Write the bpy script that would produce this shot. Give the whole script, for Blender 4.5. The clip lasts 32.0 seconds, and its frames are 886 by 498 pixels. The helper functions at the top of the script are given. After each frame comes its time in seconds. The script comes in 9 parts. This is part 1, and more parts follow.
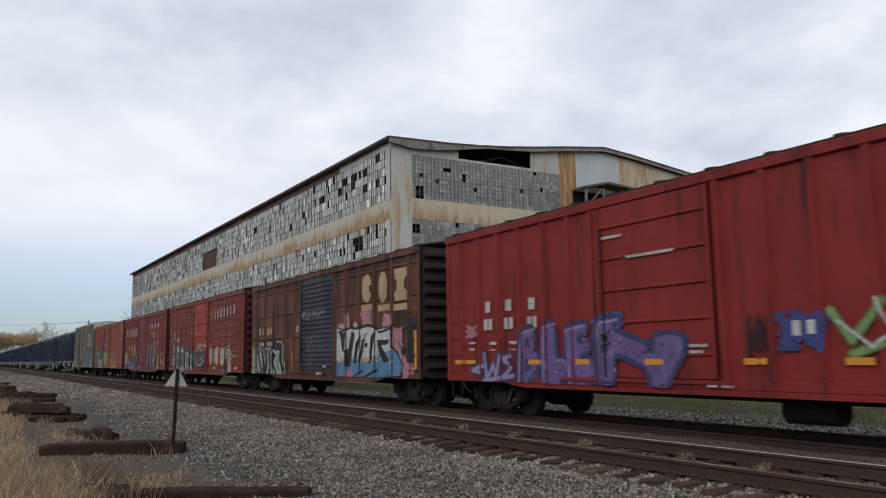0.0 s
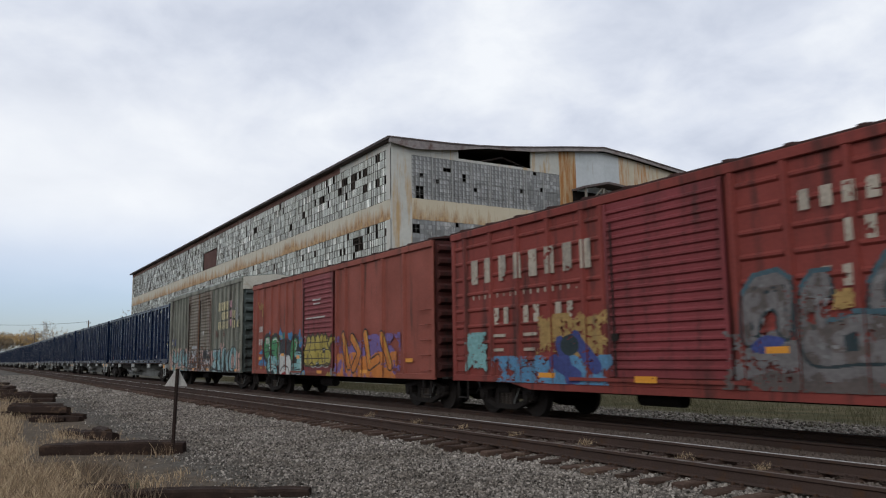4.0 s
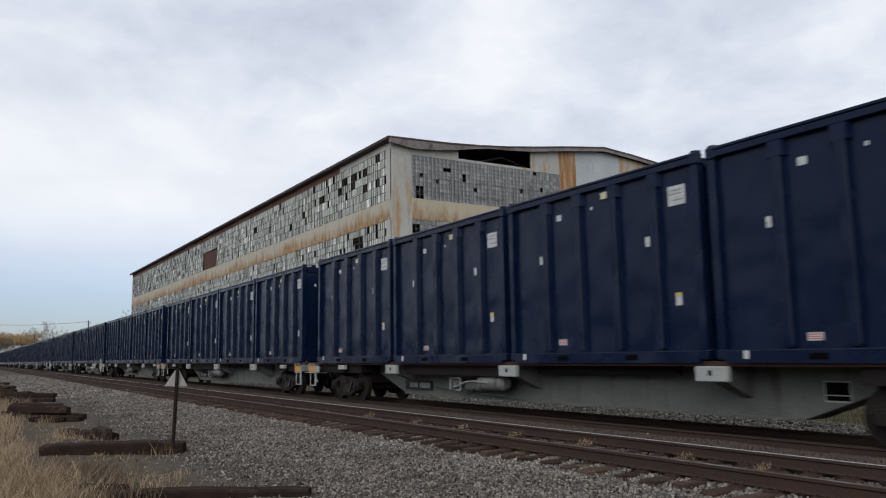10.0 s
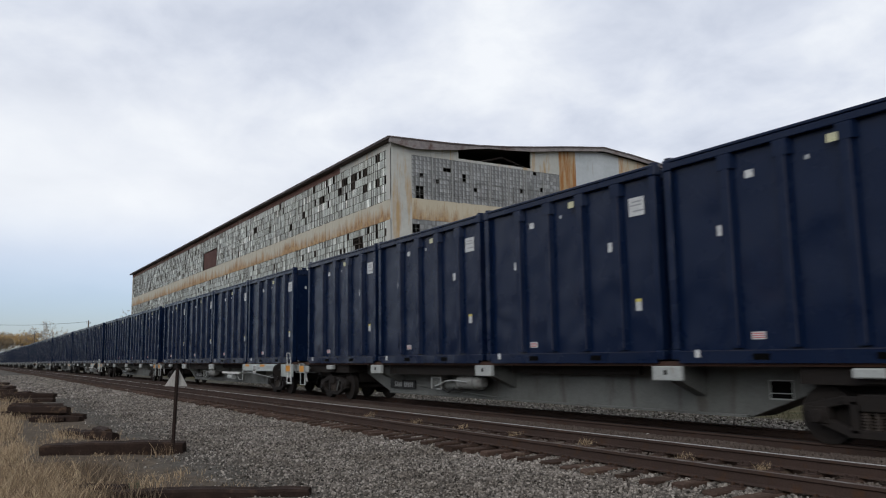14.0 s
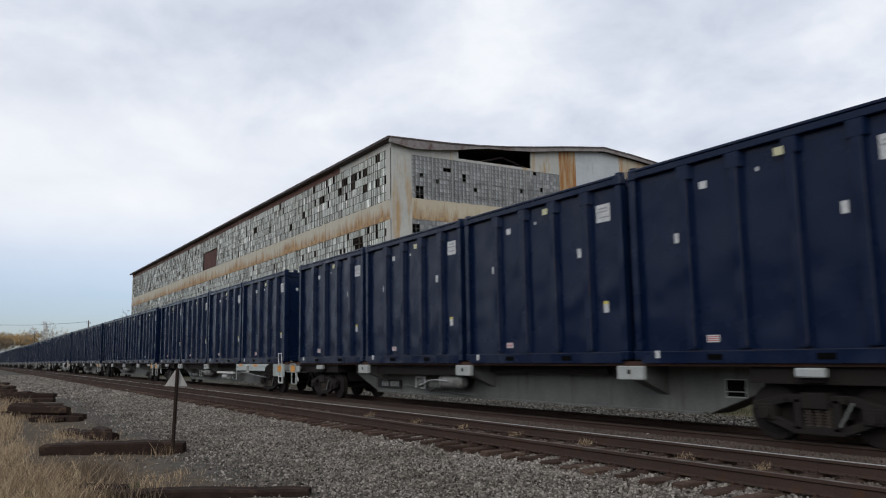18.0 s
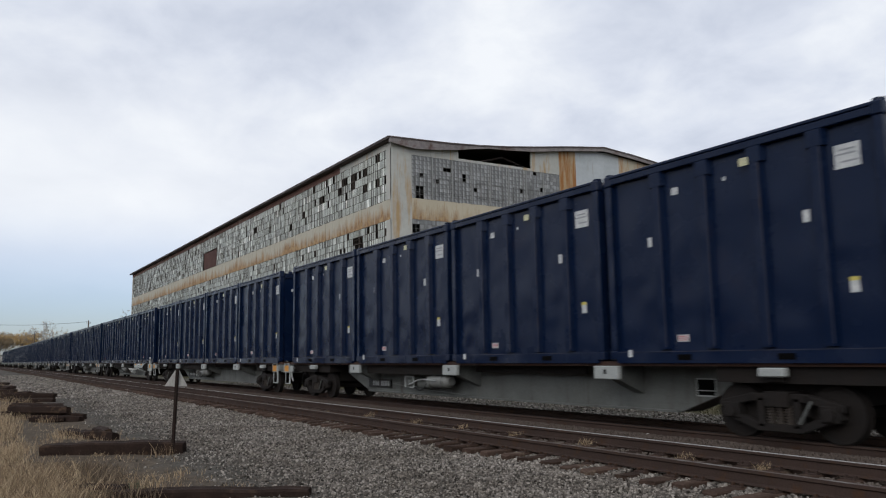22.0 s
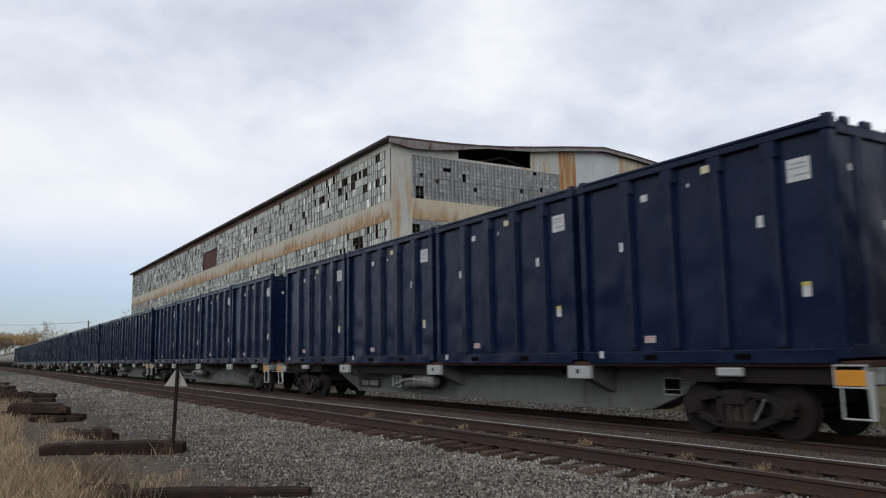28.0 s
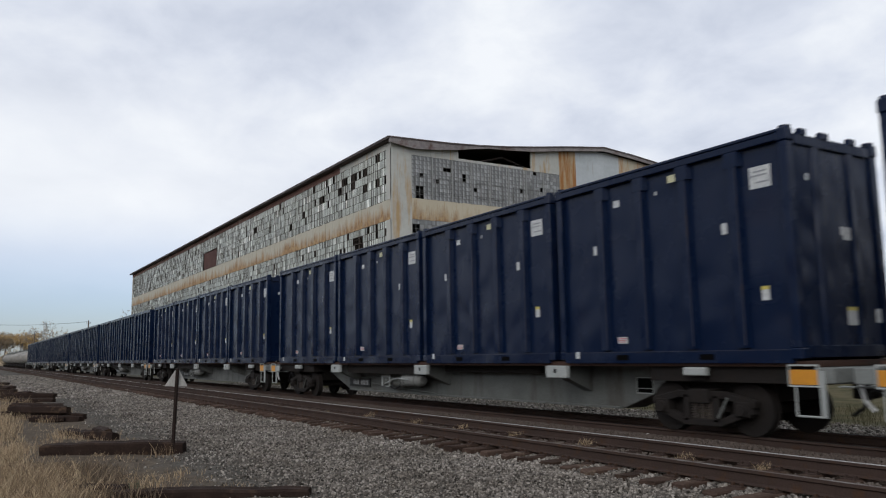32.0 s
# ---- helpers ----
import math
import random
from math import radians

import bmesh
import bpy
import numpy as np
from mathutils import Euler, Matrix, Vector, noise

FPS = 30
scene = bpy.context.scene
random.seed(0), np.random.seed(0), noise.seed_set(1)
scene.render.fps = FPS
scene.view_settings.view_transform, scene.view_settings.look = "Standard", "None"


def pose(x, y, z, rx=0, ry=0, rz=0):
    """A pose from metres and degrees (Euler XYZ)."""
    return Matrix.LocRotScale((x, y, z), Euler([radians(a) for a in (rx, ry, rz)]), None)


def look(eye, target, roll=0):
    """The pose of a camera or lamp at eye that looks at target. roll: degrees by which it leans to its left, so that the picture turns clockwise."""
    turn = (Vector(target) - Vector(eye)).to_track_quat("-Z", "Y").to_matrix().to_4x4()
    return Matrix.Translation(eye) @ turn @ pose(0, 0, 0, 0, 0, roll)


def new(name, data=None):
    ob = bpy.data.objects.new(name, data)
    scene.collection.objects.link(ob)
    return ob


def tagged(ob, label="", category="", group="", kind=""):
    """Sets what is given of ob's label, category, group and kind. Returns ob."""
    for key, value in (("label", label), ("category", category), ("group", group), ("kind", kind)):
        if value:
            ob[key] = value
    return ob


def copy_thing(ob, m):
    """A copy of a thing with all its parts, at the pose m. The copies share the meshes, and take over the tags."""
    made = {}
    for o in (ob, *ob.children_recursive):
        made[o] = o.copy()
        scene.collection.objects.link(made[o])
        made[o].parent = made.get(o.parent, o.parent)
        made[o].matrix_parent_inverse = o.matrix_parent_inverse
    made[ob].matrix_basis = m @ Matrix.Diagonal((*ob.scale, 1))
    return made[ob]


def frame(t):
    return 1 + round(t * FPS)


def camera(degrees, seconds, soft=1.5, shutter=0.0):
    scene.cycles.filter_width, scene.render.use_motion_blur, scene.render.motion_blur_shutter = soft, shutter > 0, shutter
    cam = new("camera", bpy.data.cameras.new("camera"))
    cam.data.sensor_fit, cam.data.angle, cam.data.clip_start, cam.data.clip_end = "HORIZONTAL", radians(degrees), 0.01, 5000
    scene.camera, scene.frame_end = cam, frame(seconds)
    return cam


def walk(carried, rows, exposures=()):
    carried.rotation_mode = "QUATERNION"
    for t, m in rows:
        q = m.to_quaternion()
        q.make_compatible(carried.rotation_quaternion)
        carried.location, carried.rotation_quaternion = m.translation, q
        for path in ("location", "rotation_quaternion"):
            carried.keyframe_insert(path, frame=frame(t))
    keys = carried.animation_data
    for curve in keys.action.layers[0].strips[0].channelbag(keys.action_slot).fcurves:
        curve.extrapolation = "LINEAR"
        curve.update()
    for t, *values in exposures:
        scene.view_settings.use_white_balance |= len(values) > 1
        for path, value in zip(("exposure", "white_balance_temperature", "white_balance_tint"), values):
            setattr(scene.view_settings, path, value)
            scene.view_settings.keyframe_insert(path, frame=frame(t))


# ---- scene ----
# ---------------- camera ----------------
cam = camera(59.257, 32.0, soft=1.15, shutter=0.2)
EYE = (0.0, 0.0, 1.75)
STAND = look(EYE, (-25.3582, 15.5032, 5.8260), roll=-0.867)
walk(cam, [(0.0, STAND), (32.0, STAND)])

# ---------------- sky and sun ----------------
world = bpy.data.worlds.new("overcast_sky")
scene.world = world
world.use_nodes = True
wn, wl = world.node_tree.nodes, world.node_tree.links
wn.clear()


def wnode(kind, **sets):
    n = wn.new(kind)
    for k, v in sets.items():
        n.inputs[k].default_value = v
    return n


def wmath(op, second=None):
    n = wn.new("ShaderNodeMath")
    n.operation = op
    if second is not None:
        n.inputs[1].default_value = second
    return n


def wmix(kind="MIX"):
    n = wn.new("ShaderNodeMix")
    n.data_type, n.blend_type = "RGBA", kind
    return n


def wrange(a, b):
    n = wn.new("ShaderNodeMapRange")
    n.interpolation_type = "SMOOTHSTEP"
    n.inputs[1].default_value, n.inputs[2].default_value = a, b
    return n


def build_sky():
    co = wnode("ShaderNodeTexCoord")
    sep = wnode("ShaderNodeSeparateXYZ")
    wl.new(co.outputs["Generated"], sep.inputs[0])
    # flat cloud deck seen in perspective
    den = wmath("ADD", 0.34)
    up = wmath("MAXIMUM", 0.0)
    wl.new(sep.outputs["Z"], up.inputs[0])
    wl.new(up.outputs[0], den.inputs[0])
    px = wmath("DIVIDE")
    py = wmath("DIVIDE")
    for n, o in ((px, "X"), (py, "Y")):
        wl.new(sep.outputs[o], n.inputs[0])
        wl.new(den.outputs[0], n.inputs[1])
    comb = wnode("ShaderNodeCombineXYZ")
    wl.new(px.outputs[0], comb.inputs[0])
    wl.new(py.outputs[0], comb.inputs[1])
    big = wnode("ShaderNodeTexNoise", **{"Scale": 2.3, "Detail": 6.0, "Roughness": 0.50, "Distortion": 0.25})
    small = wnode("ShaderNodeTexNoise", **{"Scale": 5.5, "Detail": 5.0, "Roughness": 0.55, "Distortion": 0.3})
    for n in (big, small):
        wl.new(comb.outputs[0], n.inputs["Vector"])
    mixn = wn.new("ShaderNodeMix")
    mixn.inputs[0].default_value = 0.35
    wl.new(big.outputs["Fac"], mixn.inputs[2])
    wl.new(small.outputs["Fac"], mixn.inputs[3])
    ramp = wnode("ShaderNodeValToRGB")
    r = ramp.color_ramp
    r.elements[0].position, r.elements[0].color = 0.36, (0.565, 0.615, 0.725, 1)
    r.elements[1].position, r.elements[1].color = 0.63, (0.93, 0.96, 1.0, 1)
    e = r.elements.new(0.48)
    e.color = (0.725, 0.77, 0.865, 1)
    wl.new(mixn.outputs[0], ramp.inputs[0])
    # thinner, brighter cloud low towards -x, clear sky just over the horizon there
    west = wrange(-0.83, -0.99)
    wl.new(sep.outputs["X"], west.inputs[0])
    below = wrange(0.40, 0.21)
    wl.new(sep.outputs["Z"], below.inputs[0])
    glow = wmath("MULTIPLY")
    wl.new(west.outputs[0], glow.inputs[0])
    wl.new(below.outputs[0], glow.inputs[1])
    bright = wmix()
    bright.inputs[7].default_value = (0.94, 0.965, 1.0, 1)
    bf = wmath("MULTIPLY", 0.75)
    wl.new(glow.outputs[0], bf.inputs[0])
    wl.new(bf.outputs[0], bright.inputs[0])
    wl.new(ramp.outputs[0], bright.inputs[6])
    sky = wnode("ShaderNodeTexSky")
    sky.sky_type, sky.sun_disc, sky.sun_elevation, sky.sun_rotation = "NISHITA", False, radians(30), radians(144)
    skym = wmix("MULTIPLY")
    skym.inputs[0].default_value = 1.0
    skym.inputs[7].default_value = (0.082, 0.094, 0.128, 1)
    wl.new(sky.outputs[0], skym.inputs[6])
    low = wrange(0.20, 0.03)
    wl.new(sep.outputs["Z"], low.inputs[0])
    lw = wmath("MULTIPLY")
    wl.new(low.outputs[0], lw.inputs[0])
    wl.new(west.outputs[0], lw.inputs[1])
    soft = wmath("MULTIPLY_ADD", 0.85)
    soft.use_clamp = True
    soft.inputs[2].default_value = 0.04
    wl.new(lw.outputs[0], soft.inputs[0])
    mix = wmix()
    wl.new(soft.outputs[0], mix.inputs[0])
    wl.new(bright.outputs[2], mix.inputs[6])
    wl.new(skym.outputs[2], mix.inputs[7])
    bg = wnode("ShaderNodeBackground", **{"Strength": 1.0})
    wl.new(mix.outputs[2], bg.inputs[0])
    out = wnode("ShaderNodeOutputWorld")
    wl.new(bg.outputs[0], out.inputs[0])


build_sky()
sun = new("sun", bpy.data.lights.new("sun", "SUN"))
sun.data.energy, sun.data.angle, sun.data.color = 1.2, radians(40), (1.0, 0.965, 0.92)
sun.matrix_world = look((0, 0, 30), (-30, 42, 0))
scene.view_settings.exposure = 0.0


# ---------------- materials ----------------
def material(name):
    m = bpy.data.materials.new(name)
    m.use_nodes = True
    return m, m.node_tree.nodes, m.node_tree.links, m.node_tree.nodes["Principled BSDF"]


def ramp_node(nodes, stops):
    n = nodes.new("ShaderNodeValToRGB")
    el = n.color_ramp.elements
    while len(el) < len(stops):
        el.new(0.5)
    for e, (pos, col) in zip(el, stops):
        e.position, e.color = pos, (*col, 1)
    return n


def noise_node(nodes, links, co, scale, detail=5.0, rough=0.55, stretch=(1, 1, 1)):
    mp = nodes.new("ShaderNodeMapping")
    mp.inputs["Scale"].default_value = stretch
    links.new(co, mp.inputs["Vector"])
    n = nodes.new("ShaderNodeTexNoise")
    n.inputs["Scale"].default_value, n.inputs["Detail"].default_value, n.inputs["Roughness"].default_value = scale, detail, rough
    links.new(mp.outputs[0], n.inputs["Vector"])
    return n.outputs["Fac"]


def mixed(nodes, links, fac, a, b, kind="MIX"):
    n = nodes.new("ShaderNodeMix")
    n.data_type, n.blend_type = "RGBA", kind
    for sock, v in ((0, fac), (6, a), (7, b)):
        if isinstance(v, (int, float)):
            n.inputs[sock].default_value = v
        elif isinstance(v, tuple):
            n.inputs[sock].default_value = (*v, 1)
        else:
            links.new(v, n.inputs[sock])
    return n.outputs[2]


def local_coords(nodes, links, spread):
    """Object coordinates, shifted by the object's own random number."""
    tc = nodes.new("ShaderNodeTexCoord")
    if not spread:
        return tc.outputs["Object"]
    oi = nodes.new("ShaderNodeObjectInfo")
    mul = nodes.new("ShaderNodeVectorMath")
    mul.operation = "SCALE"
    mul.inputs[0].default_value = (spread, spread * 0.7, spread * 0.3)
    links.new(oi.outputs["Random"], mul.inputs["Scale"])
    add = nodes.new("ShaderNodeVectorMath")
    links.new(tc.outputs["Object"], add.inputs[0])
    links.new(mul.outputs[0], add.inputs[1])
    return add.outputs[0]


def surface(name, base, second=None, amount=0.5, scale=1.5, rough=0.7, metal=0.0, stain=None, stain_amount=0.0, stain_scale=1.0,
            streak=False, grain=40.0, bump=0.15, spread=0.0, vary=0.0, fine=0.25, gloss=0.3, relief=0.02, dent=0.0, dent_scale=1.0):
    """A weathered surface: broad patches, stains or vertical runs, fine grain and relief."""
    m, nodes, links, bsdf = material(name)
    co = local_coords(nodes, links, spread)
    second = second or tuple(c * 0.7 for c in base)
    broad = noise_node(nodes, links, co, scale)
    rb = ramp_node(nodes, ((0.5 - 0.22, (0, 0, 0)), (0.5 + 0.22, (1, 1, 1))))
    links.new(broad, rb.inputs[0])
    fac = nodes.new("ShaderNodeMath")
    fac.operation = "MULTIPLY"
    fac.inputs[1].default_value = amount
    links.new(rb.outputs[0], fac.inputs[0])
    col = mixed(nodes, links, fac.outputs[0], base, second)
    if stain:
        st = noise_node(nodes, links, co, stain_scale, 6.0, 0.65, (3.0, 3.0, 0.35) if streak else (1, 1, 1))
        edge = 0.66 - 0.3 * stain_amount
        rs = ramp_node(nodes, ((edge, (0, 0, 0)), (edge + 0.14, (1, 1, 1))))
        links.new(st, rs.inputs[0])
        col = mixed(nodes, links, rs.outputs[0], col, stain)
    gr = noise_node(nodes, links, co, grain, 3.0, 0.6)
    rg = ramp_node(nodes, ((0.25, (1 - fine,) * 3), (0.75, (1 + fine * 0.4,) * 3)))
    links.new(gr, rg.inputs[0])
    col = mixed(nodes, links, 1.0, col, rg.outputs[0], "MULTIPLY")
    if vary:
        oi = nodes.new("ShaderNodeObjectInfo")
        rv = ramp_node(nodes, ((0.0, (1 - vary,) * 3), (1.0, (1 + vary,) * 3)))
        links.new(oi.outputs["Random"], rv.inputs[0])
        col = mixed(nodes, links, 1.0, col, rv.outputs[0], "MULTIPLY")
    links.new(col, bsdf.inputs["Base Color"])
    rr = ramp_node(nodes, ((0.2, (max(rough - 0.12, 0.05),) * 3), (0.8, (min(rough + 0.12, 1.0),) * 3)))
    links.new(broad, rr.inputs[0])
    links.new(rr.outputs[0], bsdf.inputs["Roughness"])
    bsdf.inputs["Metallic"].default_value = metal
    bsdf.inputs["Specular IOR Level"].default_value = gloss
    if bump:
        b = nodes.new("ShaderNodeBump")
        b.inputs["Strength"].default_value, b.inputs["Distance"].default_value = bump, relief
        hm = nodes.new("ShaderNodeMath")
        hm.operation = "ADD"
        links.new(gr, hm.inputs[0])
        links.new(broad, hm.inputs[1])
        links.new(hm.outputs[0], b.inputs["Height"])
        links.new(b.outputs[0], bsdf.inputs["Normal"])
        if dent:
            d = nodes.new("ShaderNodeBump")
            d.inputs["Strength"].default_value, d.inputs["Distance"].default_value = 1.0, dent
            links.new(noise_node(nodes, links, co, dent_scale, 1.0, 0.4), d.inputs["Height"])
            links.new(d.outputs[0], b.inputs["Normal"])
    return m


M_BLUE = surface("navy_container_paint", (0.0034, 0.0098, 0.0318), (0.0047, 0.0119, 0.0352), 0.7, 0.9, 0.27, stain=(0.0075, 0.0120, 0.032), stain_amount=0.3, stain_scale=0.8, grain=30, bump=0.06, spread=40, fine=0.12, gloss=0.16, relief=0.004, dent=0.085, dent_scale=1.05)
M_STEEL_DARK = surface("grimy_dark_steel", (0.0145, 0.0130, 0.0125), (0.026, 0.0205, 0.0175), 0.6, 3.0, 0.85, grain=30, bump=0.25, spread=9, gloss=0.15)
M_GREY = surface("grey_frame_paint", (0.150, 0.157, 0.150), (0.095, 0.100, 0.094), 0.85, 1.2, 0.65, stain=(0.082, 0.078, 0.069), stain_amount=0.4, stain_scale=0.9, streak=True, grain=30, spread=30)
M_LIGHTGREY = surface("pale_grey_paint", (0.37, 0.39, 0.38), (0.26, 0.272, 0.262), 0.6, 2.0, 0.5, stain=(0.26, 0.22, 0.18), stain_amount=0.2, stain_scale=3, streak=True, spread=30)
M_WHITE = surface("white_paint", (0.66, 0.66, 0.64), (0.5, 0.5, 0.48), 0.6, 4.0, 0.55, grain=60, bump=0.05, spread=9)
M_ORANGE = surface("amber_reflector", (0.60, 0.265, 0.03), (0.50, 0.21, 0.03), 0.7, 6.0, 0.35, grain=120, bump=0.05, spread=9)
M_YELLOW = surface("yellow_decal", (0.58, 0.50, 0.12), None, 0.4, 6.0, 0.4, spread=5)
M_STICKER = surface("white_decal", (0.62, 0.63, 0.62), (0.36, 0.38, 0.40), 0.9, 14.0, 0.5, grain=90, bump=0.0, spread=20)
M_REDPRINT = surface("red_decal_print", (0.5, 0.06, 0.06), None, 0.4, 9.0, 0.5, bump=0)
M_BLACK = surface("black_plate", (0.012, 0.012, 0.013), (0.03, 0.03, 0.03), 0.6, 5.0, 0.55)
M_RAIL = surface("rusted_rail_side", (0.060, 0.040, 0.033), (0.043, 0.031, 0.027), 0.8, 2.0, 0.85, stain=(0.07, 0.039, 0.024), stain_amount=0.4, stain_scale=4, grain=40, gloss=0.1)
# reflected sky on the head is put into this pale base colour
M_RAILTOP = surface("worn_rail_head_sky_sheen", (0.55, 0.54, 0.53), (0.34, 0.32, 0.31), 0.6, 0.7, 0.42, metal=0.15, grain=60, bump=0.05)
# the same kind of head, coloured duller where it mirrors no sky
M_RAILDULL = surface("rusted_rail_head_no_sheen", (0.125, 0.10, 0.088), (0.08, 0.062, 0.053), 0.8, 0.9, 0.5, stain=(0.24, 0.23, 0.22), stain_amount=0.35, stain_scale=0.8, grain=50, gloss=0.25)
M_TIE = surface("weathered_creosote_tie", (0.082, 0.052, 0.039), (0.038, 0.026, 0.021), 0.85, 2.5, 0.95, stain=(0.15, 0.115, 0.085), stain_amount=0.33, stain_scale=3.0, grain=35, bump=0.5, spread=60, vary=0.35, gloss=0.1)
M_OLDTIE = surface("rotten_timber", (0.036, 0.023, 0.018), (0.018, 0.0125, 0.0105), 0.85, 3.0, 0.97, stain=(0.085, 0.055, 0.036), stain_amount=0.3, stain_scale=3.5, grain=25, bump=0.7, spread=30, gloss=0.1)


# ---------------- mesh helpers ----------------
class Geo:
    """Collects faces with material slots into one mesh."""

    def __init__(self):
        self.v, self.f, self.s = [], [], []

    def face(self, pts, slot=0):
        n = len(self.v)
        self.v.extend(pts)
        self.f.append(tuple(range(n, n + len(pts))))
        self.s.append(slot)

    def box(self, x0, x1, y0, y1, z0, z1, slot=0):
        n = len(self.v)
        self.v.extend([(x0, y0, z0), (x1, y0, z0), (x1, y1, z0), (x0, y1, z0), (x0, y0, z1), (x1, y0, z1), (x1, y1, z1), (x0, y1, z1)])
        for q in ((0, 3, 2, 1), (4, 5, 6, 7), (0, 1, 5, 4), (1, 2, 6, 5), (2, 3, 7, 6), (3, 0, 4, 7)):
            self.f.append(tuple(n + i for i in q))
            self.s.append(slot)
        return self

    def prism(self, ring, axis, a, b, slot=0, cap=None):
        """A closed ring of 2D points swept along an axis from a to b."""
        def at(p, t):
            return {"x": (t, p[0], p[1]), "y": (p[0], t, p[1]), "z": (p[0], p[1], t)}[axis]
        n, k = len(self.v), len(ring)
        self.v.extend([at(p, a) for p in ring] + [at(p, b) for p in ring])
        for i in range(k):
            j = (i + 1) % k
            self.f.append((n + i, n + j, n + k + j, n + k + i))
            self.s.append(slot)
        self.f.append(tuple(n + i for i in reversed(range(k))))
        self.f.append(tuple(n + k + i for i in range(k)))
        self.s.extend([slot if cap is None else cap] * 2)
        return self

    def cyl(self, axis, a, b, c0, c1, r, seg=16, slot=0, r2=None):
        def ring(rad):
            return [(c0 + rad * math.cos(2 * math.pi * i / seg), c1 + rad * math.sin(2 * math.pi * i / seg)) for i in range(seg)]
        if r2 is None:
            return self.prism(ring(r), axis, a, b, slot)
        def at(p, t):
            return {"x": (t, p[0], p[1]), "y": (p[0], t, p[1]), "z": (p[0], p[1], t)}[axis]
        n = len(self.v)
        self.v.extend([at(p, a) for p in ring(r)] + [at(p, b) for p in ring(r2)])
        for i in range(seg):
            j = (i + 1) % seg
            self.f.append((n + i, n + j, n + seg + j, n + seg + i))
            self.s.append(slot)
        self.f.append(tuple(n + i for i in reversed(range(seg))))
        self.f.append(tuple(n + seg + i for i in range(seg)))
        self.s.extend([slot, slot])
        return self

    def rod(self, p, q, r, seg=6, slot=0, r2=None):
        """A round bar from p to q."""
        p, q = Vector(p), Vector(q)
        turn = (q - p).to_track_quat("Z", "Y").to_matrix()
        n = len(self.v)
        for c, rad in ((p, r), (q, r if r2 is None else r2)):
            for i in range(seg):
                a = 2 * math.pi * i / seg
                self.v.append(tuple(c + turn @ Vector((rad * math.cos(a), rad * math.sin(a), 0))))
        for i in range(seg):
            j = (i + 1) % seg
            self.f.append((n + i, n + j, n + seg + j, n + seg + i))
            self.s.append(slot)
        self.f.append(tuple(n + i for i in reversed(range(seg))))
        self.f.append(tuple(n + seg + i for i in range(seg)))
        self.s.extend([slot, slot])
        return self

    def pipe(self, pts, r, seg=6, slot=0):
        for p, q in zip(pts, pts[1:]):
            self.rod(p, q, r, seg, slot)
        return self

    def mesh(self, name, mats, bevel=0.0, smooth=False):
        me = bpy.data.meshes.new(name)
        me.from_pydata(self.v, [], self.f)
        for m in mats if isinstance(mats, (list, tuple)) else [mats]:
            me.materials.append(m)
        me.polygons.foreach_set("material_index", self.s)
        bm = bmesh.new()
        bm.from_mesh(me)
        if bevel:
            bmesh.ops.bevel(bm, geom=bm.edges[:], offset=bevel, segments=1, affect="EDGES", clamp_overlap=True)
        bmesh.ops.recalc_face_normals(bm, faces=bm.faces)
        bm.to_mesh(me)
        bm.free()
        if smooth:
            me.polygons.foreach_set("use_smooth", [True] * len(me.polygons))
            me.set_sharp_from_angle(angle=radians(40))
        return me


def part(name, geo, mats, parent, label="", bevel=0.0, smooth=False, kind=""):
    ob = new(name, geo.mesh(name, mats, bevel, smooth))
    ob.parent = parent
    return tagged(ob, label, kind=kind)


def thing(name, label, category, group="", kind="", at=(0, 0, 0)):
    ob = new(name)
    ob.empty_display_size = 0.3
    ob.location = at
    return tagged(ob, label, category, group, kind)


def solid(name, geo, mats, label, category="", group="", kind="", bevel=0.0, smooth=False):
    return tagged(new(name, geo.mesh(name, mats, bevel, smooth)), label, category, group, kind)


def raw_mesh(name, verts, quads, mats):
    """A mesh straight from arrays of vertices and four-cornered faces."""
    me = bpy.data.meshes.new(name)
    verts, quads = np.asarray(verts, np.float32), np.asarray(quads, np.int32)
    me.vertices.add(len(verts))
    me.vertices.foreach_set("co", verts.ravel())
    me.loops.add(quads.size)
    me.loops.foreach_set("vertex_index", quads.ravel())
    me.polygons.add(len(quads))
    me.polygons.foreach_set("loop_start", np.arange(0, quads.size, quads.shape[1], dtype=np.int32))
    for m in mats if isinstance(mats, (list, tuple)) else [mats]:
        me.materials.append(m)
    me.update(calc_edges=True)
    return me


# ---------------- ground ----------------
GROUND_BEYOND = -0.15
NEAR_C, NEAR_TOP = 8.784, 0.357
FAR_C, FAR_TOP = 12.52, 0.285


def ground_height(x, y):
    knots_y = (-6.0, 0.0, 2.6, 3.6, 7.0, 7.6, 8.0, 9.6, 10.1, 10.6, 11.2, 11.65, 12.0, 13.4, 14.1, 15.2, 17.0)
    knots_z = (0.05, 0.02, 0.0, 0.0, 0.03, 0.07, 0.10, 0.11, 0.15, 0.20, 0.19, 0.13, 0.08, 0.08, 0.05, -0.10, GROUND_BEYOND)
    z = np.interp(y, knots_y, knots_z)
    if -60 < x < 30 and -8 < y < 16:
        z += 0.035 * noise.noise((x * 0.45, y * 0.45, 3.1)) + 0.02 * noise.noise((x * 1.7, y * 1.7, 8.0)) * (1.0 if y < 7.4 else 0.3)
        if y < 3.0:
            z += 0.06 * noise.noise((x * 0.25, y * 0.6, 1.0))
    return float(z)


